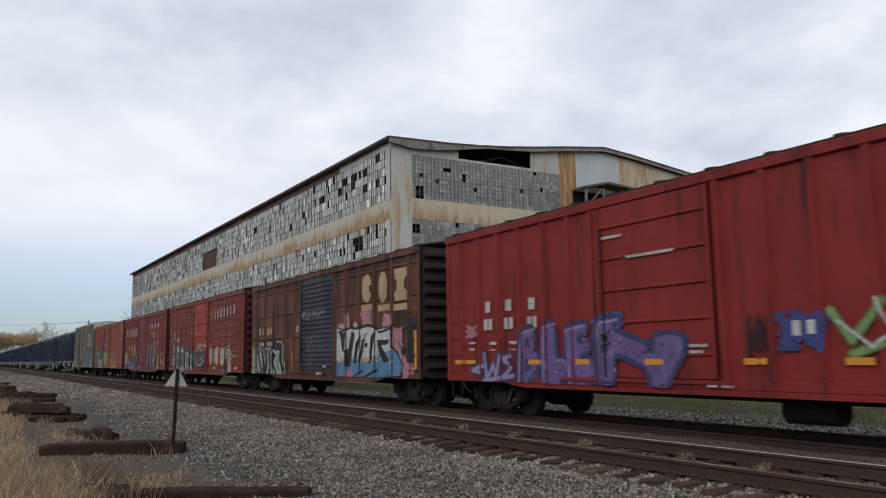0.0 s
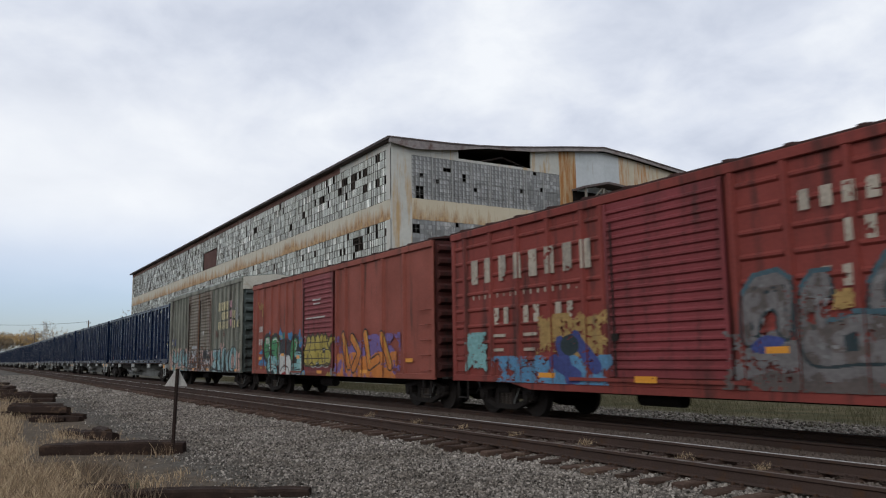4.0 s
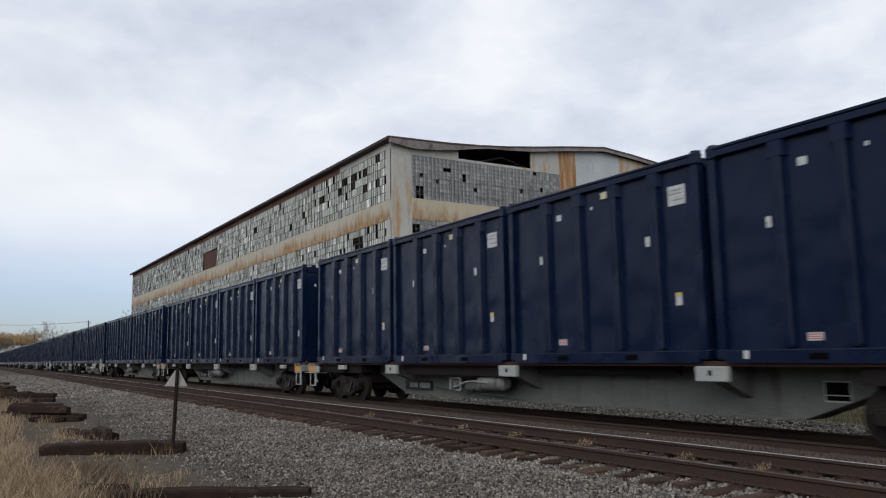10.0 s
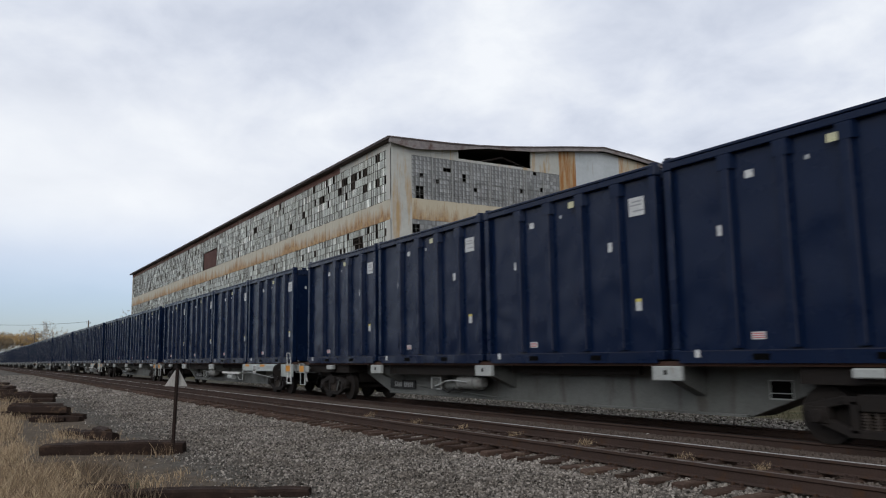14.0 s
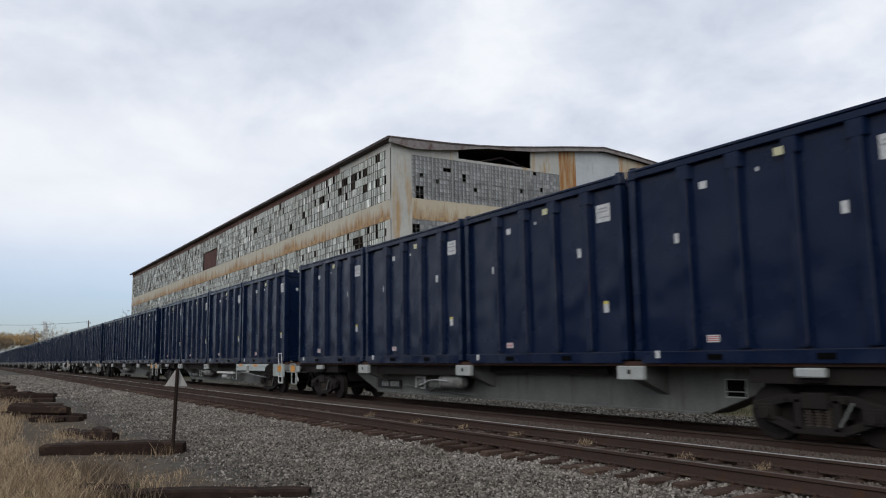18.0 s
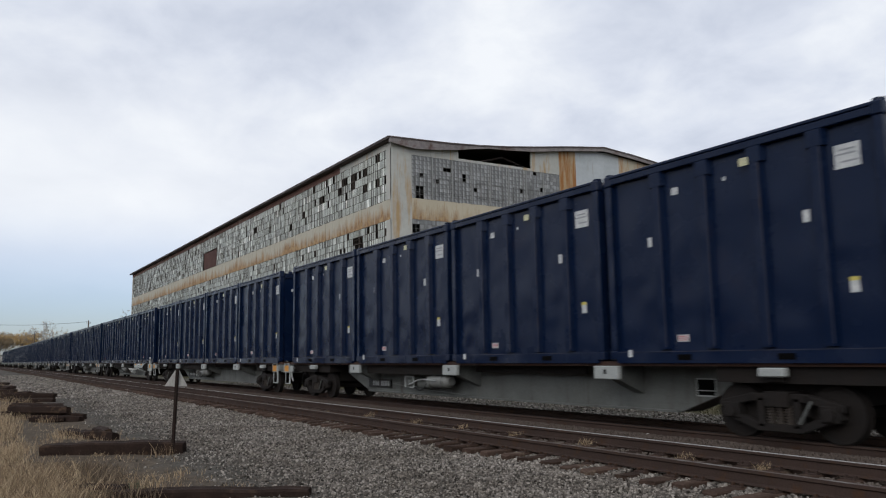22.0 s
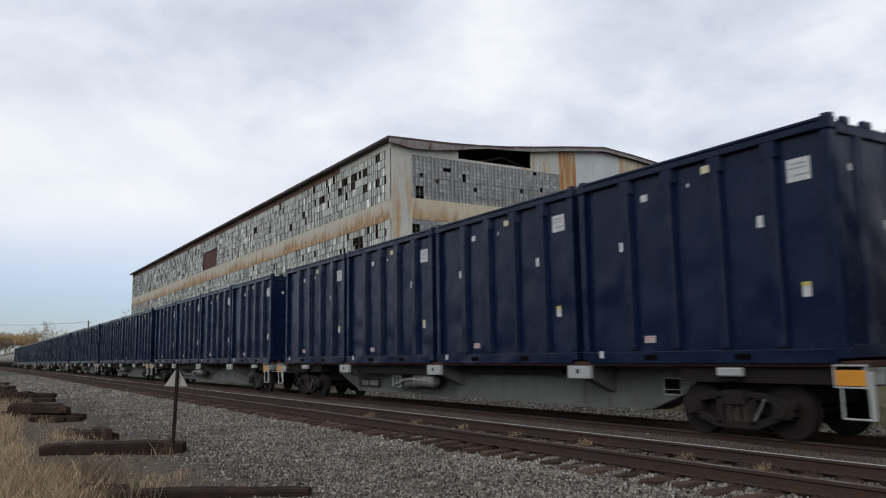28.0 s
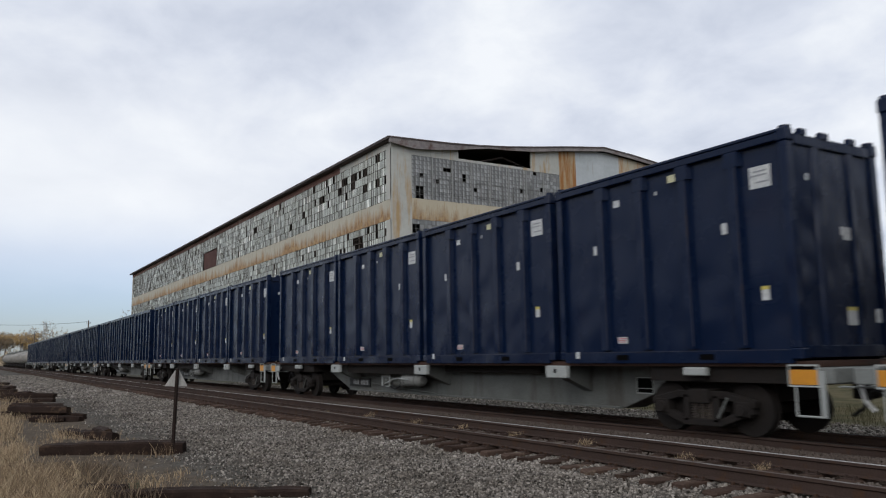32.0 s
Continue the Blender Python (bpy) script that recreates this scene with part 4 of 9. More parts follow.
    for x in (-13.8, -13.15):
        part("tank_strap", Geo().cyl("x", x - 0.02, x + 0.02, -0.72, 0.75, 0.208, 18), M_GREY, tank)
    g = Geo().box(-15.62, -15.04, -0.74, -0.70, 0.82, 0.87).box(-15.62, -15.57, -0.74, -0.70, 0.52, 0.82).box(-15.09, -15.04, -0.74, -0.70, 0.50, 0.82).box(-15.3, -15.0, -0.74, -0.70, 0.50, 0.53)
    part("valve_bracket", g, M_LIGHTGREY, car, "pale grey valve bracket")
    part("brake_valve", Geo().box(-15.5, -15.15, -0.72, -0.42, 0.55, 0.80).cyl("y", -0.78, -0.6, -15.3, 0.66, 0.09, 12), M_GREY, car, bevel=0.02)
    part("brake_cylinder", Geo().cyl("x", -14.85, -14.2, -0.6, 0.62, 0.12, 14), M_GREY, car, "grey brake cylinder", smooth=True)
    part("brake_pipe", Geo().pipe([(-15.3, -0.78, 0.60), (-15.0, -0.80, 0.66), (-14.6, -0.86, 0.755), (-14.1, -0.95, 0.79), (-13.4, -0.95, 0.76)], 0.02), M_LIGHTGREY, car, "pale grey brake pipe")
    part("brake_hose", Geo().pipe([(-15.0, -0.74, 0.52), (-14.7, -0.72, 0.44), (-14.45, -0.7, 0.52), (-14.3, -0.7, 0.66)], 0.022), M_BLACK, car)
    part("brake_rodding", Geo().pipe([(-16.9, -0.48, 0.58), (-15.6, -0.5, 0.50), (-12.5, -0.5, 0.36)], 0.016), M_GREY, car)
    # dark steel here stands for the shadow on the channels
    part("deck_channel", Geo().box(-17.75, -12.55, -0.98, -0.90, 0.93, 1.205), M_STEEL_DARK, car, "channel under the deck, its shadow put into the dark colour")
    part("deck_channel", Geo().box(-11.6, -7.2, -0.74, -0.66, 1.02, 1.205), M_STEEL_DARK, car, "channel under the deck, its shadow put into the dark colour")
    if beam:
        outline = [(-5.95, 1.225), (-5.95, 0.93), (-1.25, 0.93), (-1.05, 0.73), (0.52, 0.73), (0.52, 1.225)]
        o = part("side_beam", Geo().prism(outline, "y", -1.43, -1.36), M_WHITEBEAM, car, "white side beam with amber reflectors", bevel=0.01)
        for x, w, z in ((-5.25, 0.26, 1.12), (-3.1, 0.28, 1.12)):
            part("reflector", Geo().box(x - w, x + w, -1.440, -1.434, z, z + 0.09), M_ORANGE, o, "amber reflector sheet")
        # black plate as the shade in the beam's opening
        part("beam_window", Geo().box(-4.30, -3.97, -1.440, -1.434, 0.90, 1.15), M_BLACK, o, "black plate for the shade in a beam opening")
        part("window_rim", Geo().box(-4.34, -4.30, -1.45, -1.434, 0.86, 1.18).box(-3.97, -3.93, -1.45, -1.434, 0.86, 1.18).box(-4.30, -3.97, -1.45, -1.434, 0.86, 0.895).box(-4.30, -3.97, -1.45, -1.434, 1.15, 1.18).box(-4.16, -4.10, -1.445, -1.441, 0.895, 1.15), M_WHITE, o)
        part("beam_mark", Geo().box(-3.70, -3.45, -1.440, -1.434, 1.02, 1.09), M_PRINT, o, "grey marking bar")
        for k in range(5):
            part("beam_mark", Geo().box(-2.6 + k * 0.24, -2.42 + k * 0.24, -1.440, -1.434, 1.10, 1.125), M_PRINT, o, "grey marking bar")
        # small black plate as a shaded hole
        part("beam_hole", Geo().box(-5.78, -5.72, -1.440, -1.434, 1.05, 1.11), M_BLACK, o)
        bw = Geo().cyl("x", -0.80, -0.74, -1.50, 0.98, 0.26, 20).cyl("x", -0.86, -0.68, -1.50, 0.98, 0.05, 10)
        part("brake_wheel", bw, M_STEEL_DARK, car, "dark hand-brake wheel")
        part("wheel_guard", Geo().pipe([(-1.0, -1.45, 1.2), (-1.08, -1.46, 0.95), (-1.05, -1.45, 0.72)], 0.03), M_WHITE, car, "white guard beside the brake wheel")
        for x in (-6.1, -2.2):
            part("beam_bracket", Geo().box(x - 0.06, x + 0.06, -1.36, -1.1, 0.98, 1.2), M_LIGHTGREY, car)
        part("brake_rod", Geo().pipe([(-5.9, -1.3, 0.86), (-5.6, -1.35, 0.92), (-5.3, -1.35, 0.86), (-1.9, -1.35, 0.66)], 0.014).rod((-6.05, -1.38, 0.96), (-6.05, -1.38, 0.50), 0.02).pipe([(-6.05, -1.38, 0.5), (-7.5, -1.1, 0.48), (-8.4, -0.9, 0.6)], 0.014), M_LIGHTGREY, car, "pale brake rodding")
        part("lower_beam", Geo().box(-11.05, -8.1, -0.95, -0.86, 0.73, 0.83), M_WHITE, car, "white bracket beam", bevel=0.008)
        for x in (-10.75, -8.35):
            part("beam_hanger", Geo().box(x - 0.05, x + 0.05, -0.9, -0.33, 0.74, 0.80), M_LIGHTGREY, car)
        part("brake_cylinder", Geo().cyl("x", -10.2, -9.4, -0.8, 0.58, 0.13, 14), M_LIGHTGREY, car, "pale grey brake cylinder", smooth=True)
        lad = part("ladder", Geo().rod((0.05, -1.40, 1.15), (0.42, -1.40, 1.15), 0.02), M_WHITE, car, "white end ladder")
        for x in (0.05, 0.42):
            part("ladder_rail", Geo().pipe([(x, -1.45, 0.5), (x, -1.45, 1.2), (x - 0.10, -1.45, 1.68)], 0.014), M_WHITE, lad)
        for z in (0.5, 0.72, 1.24, 1.66):
            d = 0.10 * max(0, z - 1.2) / 0.48
            part("rung", Geo().rod((0.05 - d, -1.45, z), (0.42 - d, -1.45, z), 0.014), M_WHITE, lad)
    for x in (-2.2, -22.05):
        add_truck(car, x)
    return car


M_TANKGREY = surface("matt_grey_tank", (0.22, 0.225, 0.215), (0.15, 0.152, 0.145), 0.7, 2.0, 0.6, stain=(0.08, 0.07, 0.06), stain_amount=0.35, stain_scale=2.0, grain=30, spread=30)
M_ENDSILL = surface("scuffed_end_sill_paint", (0.21, 0.225, 0.215), (0.13, 0.135, 0.13), 0.8, 2.2, 0.6, stain=(0.07, 0.06, 0.05), stain_amount=0.4, stain_scale=2.5, grain=30, spread=30)
M_RUSTDECK = surface("rusty_deck_edge", (0.035, 0.020, 0.015), (0.075, 0.032, 0.020), 0.7, 1.3, 0.85, spread=30)
M_PRINT2 = surface("pale_mark_paint", (0.34, 0.35, 0.35), (0.2, 0.2, 0.2), 0.7, 7, 0.6, bump=0)
M_WHITEBEAM = surface("white_beam_paint", (0.40, 0.44, 0.43), (0.31, 0.345, 0.335), 0.7, 2.0, 0.55, stain=(0.24, 0.21, 0.17), stain_amount=0.22, stain_scale=3, streak=True)
FLATCAR, BEAMCAR = build_flatcar(False), build_flatcar(True)


# ---------------- boxcars ----------------
HALF = 1.51
CELL = 0.018


class Paint:
    """Sprayed colour on a car side: a field of small cells that follow the ribs."""

    def __init__(self, x0, x1, z0, z1):
        self.x0, self.z0 = x0, z0
        self.nx, self.nz = int((x1 - x0) / CELL), int((z1 - z0) / CELL)
        self.id = np.zeros((self.nx, self.nz), np.int16)
        self.gx, self.gz = np.meshgrid(x0 + (np.arange(self.nx) + 0.5) * CELL, z0 + (np.arange(self.nz) + 0.5) * CELL, indexing="ij")

    def stroke(self, pts, width, col):
        for (ax, az), (bx, bz) in zip(pts, pts[1:]):
            dx, dz = bx - ax, bz - az
            k = np.clip(((self.gx - ax) * dx + (self.gz - az) * dz) / (dx * dx + dz * dz + 1e-9), 0, 1)
            d = np.hypot(self.gx - ax - k * dx, self.gz - az - k * dz)
            self.id[d < width] = col

    def disc(self, x, z, rx, rz, col):
        self.id[((self.gx - x) / rx) ** 2 + ((self.gz - z) / rz) ** 2 < 1] = col

    def inside(self, pts):
        """The cells within a closed outline."""
        found = np.zeros(self.id.shape, bool)
        for (ax, az), (bx, bz) in zip(pts, pts[1:] + pts[:1]):
            if az != bz:
                found ^= ((az > self.gz) != (bz > self.gz)) & (self.gx < (bx - ax) * (self.gz - az) / (bz - az) + ax)
        return found

    def poly(self, pts, col):
        """Fills a closed outline."""
        self.id[self.inside(pts)] = col

    def rect(self, x0, x1, z0, z1, col):
        self.id[(self.gx > x0) & (self.gx < x1) & (self.gz > z0) & (self.gz < z1)] = col

    def cloud(self, x0, x1, z0, z1, n, r, col, rng):
        """A ragged sprayed patch, thin at its rim."""
        rs = np.random.RandomState(rng.randrange(10 ** 6))
        cx, cz = (x0 + x1) / 2, (z0 + z1) / 2
        far = np.maximum(np.abs(self.gx - cx) / ((x1 - x0) / 2 + r), np.abs(self.gz - cz) / ((z1 - z0) / 2 + r))
        rough = self.field(rs, max(2.0, r / CELL * 0.9)) * 0.7 + self.field(rs, 2.0) * 0.3
        self.id[(far < 1) & (rough > 0.22 + 0.4 * far ** 3)] = col

    def field(self, rs, step):
        """Smooth random numbers over the cells."""
        sx, sz = int(self.nx / step) + 3, int(self.nz / step) + 3
        f = rs.uniform(0, 1, (sx, sz))
        u, v = np.arange(self.nx) / step, np.arange(self.nz) / step
        i, j = u.astype(int), v.astype(int)
        a, b = (u - i)[:, None], (v - j)[None]
        return (f[i][:, j] * (1 - a) + f[i + 1][:, j] * a) * (1 - b) + (f[i][:, j + 1] * (1 - a) + f[i + 1][:, j + 1] * a) * b

    def wear(self, amount, rng):
        """Flakes the paint off in small patches gathered in larger ones."""
        rs = np.random.RandomState(rng.randrange(10 ** 6))
        self.id[self.field(rs, 2.6) * 0.55 + self.field(rs, 22.0) * 0.45 > 1.0 - amount] = 0

    def finish(self, name, parent, mats, depth, label):
        verts, quads, slots = [], [], []
        for j in range(self.nz):
            i = 0
            row = self.id[:, j]
            while i < self.nx:
                c = row[i]
                if c == 0:
                    i += 1
                    continue
                x0 = self.x0 + i * CELL
                d = depth(x0 + CELL / 2)
                k = i + 1
                while k < self.nx and row[k] == c and abs(depth(self.x0 + (k + 0.5) * CELL) - d) < 1e-4:
                    k += 1
                x1, z0 = self.x0 + k * CELL, self.z0 + j * CELL
                y = -(HALF + (max(d, 0.052) if z0 < 0.82 + 0.16 else d)) - 0.005
                n = len(verts)
                verts += [(x0, y, z0), (x1, y, z0), (x1, y, z0 + CELL), (x0, y, z0 + CELL)]
                quads.append((n, n + 1, n + 2, n + 3))
                slots.append(c - 1)
                i = k
        me = raw_mesh(name, verts, quads, mats)
        me.polygons.foreach_set("material_index", slots)
        ob = new(name, me)
        ob.parent = parent
        return tagged(ob, label)


def spray(name, col, worn=0.38):
    return surface("spray_" + name, col, tuple(c * 0.62 for c in col), 0.85, 1.6, 0.6, stain=tuple(c * 0.4 + 0.025 for c in col), stain_amount=worn, stain_scale=1.6, streak=True, bump=0.05, grain=14, fine=0.35)


PURPLE, NAVY, WHITE_S, PINK, SKYBLUE, GREEN = spray("purple", (0.155, 0.10, 0.27)), spray("navy", (0.035, 0.05, 0.13)), spray("white", (0.54, 0.55, 0.53)), spray("pink", (0.44, 0.20, 0.24)), spray("sky", (0.09, 0.23, 0.38)), spray("green", (0.05, 0.23, 0.09))
BLACK_S, SILVER, CREAM, TEAL, ORANGE_S = spray("black", (0.015, 0.015, 0.017)), spray("silver", (0.34, 0.36, 0.37)), spray("cream", (0.50, 0.42, 0.32)), spray("teal", (0.20, 0.40, 0.40)), spray("orange", (0.50, 0.17, 0.03))
LETTER_T2 = spray("stained_white", (0.42, 0.37, 0.30), 0.5)
LETTER_W, LETTER_T, MINT, BLUE_S = spray("old_white", (0.50, 0.48, 0.45), 0.5), spray("old_tan", (0.47, 0.33, 0.18), 0.4), spray("mint", (0.19, 0.36, 0.21)), spray("blue", (0.045, 0.06, 0.20))


def boxcar_paint(name, col, dark, stain, amount=0.45):
    return surface(name, tuple(c * 1.3 for c in col), tuple(c * 1.15 for c in dark), 0.9, 0.7, 0.66, stain=tuple(c * 0.9 for c in stain), stain_amount=amount + 0.12, stain_scale=0.85, streak=True, grain=16, bump=0.08, fine=0.18, gloss=0.22, dent=0.03, dent_scale=0.9)


def build_boxcar(label, length, paint, end_paint, door_paint, doors, ribs, top, roof_rise=0.26, sill_drop=0.0, seams=0, door_style="corrugated", roof_paint=None, bottom=0.82, sill_paint=None, patches=(), rib_paint=None, tank=None):
    """Front end at x = 0, body towards -x. doors: (x0, x1) spans. ribs: rib places."""
    car = thing("boxcar", label, "railway wagon", "boxcars in the train")
    L, tint = length, random.Random(int(length * 100))
    part("body", Geo().box(-L + 0.06, -0.06, -HALF, HALF, bottom + 0.1, top - 0.05), paint, car)
    for s in (-1, 1):
        y = s * HALF
        part("top_chord", Geo().box(-L + 0.02, -0.02, min(y, y + s * 0.07), max(y, y + s * 0.07), top - 0.20, top - 0.02), paint, car, bevel=0.015)
        part("bottom_sill", Geo().box(-L + 0.02, -0.02, min(y, y + s * 0.05), max(y, y + s * 0.05), bottom, bottom + 0.16), sill_paint or paint, car, bevel=0.012)
        if sill_drop:
            ring = [(-2.2, bottom), (-3.0, bottom - sill_drop), (-L + 3.3, bottom - sill_drop), (-L + 2.5, bottom)]
            part("drop_sill", Geo().prism(ring, "y", min(y, y + s * 0.04), max(y, y + s * 0.04)), sill_paint or paint, car)
        for x in ribs:
            ring = [(x - 0.075, y), (x - 0.04, y + s * 0.075), (x + 0.04, y + s * 0.075), (x + 0.075, y)]
            part("rib", Geo().prism(ring, "z", bottom + 0.16, top - 0.2), rib_paint or paint, car)
        if seams and s < 0:
            xs = sorted([0.0 - 0.1, -L + 0.1] + list(ribs))
            for a, b in zip(xs, xs[1:]):
                if any(d0 - 0.1 < (a + b) / 2 < d1 + 0.1 for d0, d1 in doors) or b - a < 0.5:
                    continue
                cuts = [bottom + 0.55 + k * (top - bottom - 1.0) / (seams - 1) for k in range(seams)]
                for z in cuts:
                    part("panel_bead", Geo().prism([(y, z - 0.06), (y - 0.04, z - 0.02), (y - 0.04, z + 0.02), (y, z + 0.06)], "x", a + 0.09, b - 0.09), paint, car)
                if patches:
                    cuts = [bottom + 0.16] + cuts + [top - 0.2]
                    for row, (z0, z1) in enumerate(zip(cuts, cuts[1:])):
                        part("side_panel", Geo().box(a + 0.075, b - 0.075, y - 0.008, y, z0 + 0.02, z1 - 0.02), patches[(0, 1, 1, 0, 2)[row]] if tint.random() < 0.75 else tint.choice(patches), car)
        for d0, d1 in doors:
            z0, z1 = bottom + 0.18, top - 0.22
            o = part("door", Geo().box(d0, d1, min(y, y + s * 0.055), max(y, y + s * 0.055), z0, z1), door_paint, car, "sliding door")
            frame_y = (min(y, y + s * 0.095), max(y, y + s * 0.095))
            for xx in (d0, d1 - 0.09):
                part("door_stile", Geo().box(xx, xx + 0.09, *frame_y, z0, z1), door_paint, o, bevel=0.01)
            step = {"corrugated": 0.17, "fine": 0.125, "plate": 0.62}[door_style]
            n = int((z1 - z0 - 0.1) / step)
            g = Geo()
            for k in range(n):
                z = z0 + 0.1 + (k + 0.5) * (z1 - z0 - 0.2) / n
                h = step * (0.28 if door_style != "plate" else 0.06)
                ring = [(y + s * 0.055, z - h), (y + s * 0.092, z - h * 0.4), (y + s * 0.092, z + h * 0.4), (y + s * 0.055, z + h)]
                g.prism(ring, "x", d0 + 0.09, d1 - 0.09)
            part("door_rib", g, door_paint, o)
            part("lock_rod", Geo().rod((d0 + 0.22, y + s * 0.11, z0), (d0 + 0.22, y + s * 0.11, z1 - 0.4), 0.02).box(d0 + 0.14, d0 + 0.3, min(y, y + s * 0.12), max(y, y + s * 0.12), z0 + 0.7, z0 + 0.85), M_STEEL_DARK, o)
            part("door_track", Geo().box(d0 - 1.2, d1 + 0.3, min(y, y + s * 0.10), max(y, y + s * 0.10), z0 - 0.09, z0 - 0.02), sill_paint or paint, car)
    # roof with cross ribs
    rp = roof_paint or ROOF_DARK
    part("roof", Geo().prism([(-HALF - 0.05, top - 0.03), (-HALF - 0.05, top + 0.02), (0, top + roof_rise), (HALF + 0.05, top + 0.02), (HALF + 0.05, top - 0.03)], "x", -L, 0), rp, car, "sheet steel roof")
    g = Geo()
    for k in range(int(L / 1.2) + 1):
        x = -0.15 - k * 1.2
        if x > -L:
            g.prism([(-HALF - 0.06, top), (-HALF - 0.06, top + 0.05), (0, top + roof_rise + 0.045), (HALF + 0.06, top + 0.05), (HALF + 0.06, top), (0, top + roof_rise - 0.05)], "x", x - 0.07, x + 0.07)
    part("roof_rib", g, rp, car)
    # corrugated ends
    for x, sg in ((0, 1), (-L, -1)):
        part("end_wall", Geo().prism([(-HALF, bottom + 0.05), (HALF, bottom + 0.05), (HALF, top), (0, top + roof_rise - 0.02), (-HALF, top)], "x", min(x, x - sg * 0.06), max(x, x - sg * 0.06)), end_paint, car, "dark corrugated end wall")
        n = 10
        for k in range(n):
            z = bottom + 0.35 + k * (top - bottom - 0.6) / (n - 1)
            ring = [(x, z - 0.13), (x + sg * 0.14, z - 0.05), (x + sg * 0.14, z + 0.05), (x, z + 0.13)]
            part("end_rib", Geo().prism(ring, "y", -HALF + 0.12, HALF - 0.12), end_paint, car)
        for s in (-1, 1):
            y = s * HALF
            part("corner_post", Geo().box(min(x, x - sg * 0.16), max(x, x - sg * 0.16), min(y - s * 0.06, y + s * 0.03), max(y - s * 0.06, y + s * 0.03), bottom, top), paint, car, bevel=0.015)
            for k in range(5):
                z = bottom + 0.25 + k * 0.42
                xa, xb = x - sg * 0.22, x - sg * 0.68
                part("grab_iron", Geo().pipe([(xa, y, z), (xa, y + s * 0.09, z), (xb, y + s * 0.09, z), (xb, y, z)], 0.013, 5), paint, car)
            st = Geo().pipe([(x - sg * 0.22, y, bottom), (x - sg * 0.22, y, bottom - 0.42), (x - sg * 0.66, y, bottom - 0.42), (x - sg * 0.66, y, bottom)], 0.022, 5)
            part("sill_step", st, M_STEEL_DARK, car)
        part("end_platform", Geo().box(min(x, x + sg * 0.30), max(x, x + sg * 0.30), -1.3, 1.3, bottom + 0.02, bottom + 0.07), M_STEEL_DARK, car)
        add_coupler(car, x + sg * 0.05, sg)
    part("brake_wheel", Geo().cyl("x", -L - 0.28, -L - 0.22, 0.5, bottom + 1.6, 0.28, 18).rod((-L - 0.2, 0.5, bottom + 1.6), (-L, 0.5, bottom + 1.6), 0.04), M_STEEL_DARK, car)
    part("underframe", Geo().box(-L + 0.1, -0.1, -0.35, 0.35, bottom - 0.25, bottom + 0.1).box(-L + 0.3, -0.3, -1.4, 1.4, bottom, bottom + 0.1), M_STEEL_DARK, car, "dark centre sill and floor beams")
    x0, x1, r = tank or (-L / 2 - 1.6, -L / 2 - 0.5, 0.16)
    part("brake_tank", Geo().cyl("x", x0, x1, -0.75, bottom - r - 0.09, r, 14), M_STEEL_DARK, car, smooth=True)
    for x in (-1.38, -L + 1.66):
        add_truck(car, x)
    return car


def rib_depth(ribs, doors):
    def depth(x):
        for d0, d1 in doors:
            if d0 - 0.02 <= x <= d1 + 0.02:
                return 0.098
        for r in ribs:
            if abs(x - r) < 0.078:
                return 0.078
        return 0.042
    return depth


BOXCARS = []   # (car, place of its front at the start)
END_DARK = surface("sooty_car_end", (0.026, 0.020, 0.021), (0.042, 0.030, 0.028), 0.7, 1.2, 0.85, grain=20, gloss=0.15)
END_RED = surface("sooty_red_car_end", (0.070, 0.019, 0.016), (0.042, 0.016, 0.014), 0.8, 1.2, 0.8, stain=(0.022, 0.013, 0.012), stain_amount=0.4, stain_scale=1.0, streak=True, grain=20, gloss=0.2)
ROOF_DARK = surface("sooty_car_roof", (0.060, 0.030, 0.026), (0.040, 0.024, 0.022), 0.8, 0.9, 0.85, grain=20, gloss=0.15)


def shape(p, strokes, width, col, edge=0.0, edge_col=0, glint=0):
    """Thick sprayed strokes with an outline and a thin glint."""
    if edge:
        for q in strokes:
            p.stroke(q, width + edge, edge_col)
    for q in strokes:
        p.stroke(q if len(q) > 1 else q * 2, width, col)
    if glint:
        for q in strokes:
            p.stroke([(x + width * 0.35, z + width * 0.45) for x, z in q[:2]], 0.02, glint)


def rounded(q):
    """Cuts the corners of a closed outline twice."""
    for _ in range(2):
        q = [(a[0] + (b[0] - a[0]) * k, a[1] + (b[1] - a[1]) * k) for a, b in zip(q, q[1:] + q[:1]) for k in (0.22, 0.78)]
    return q


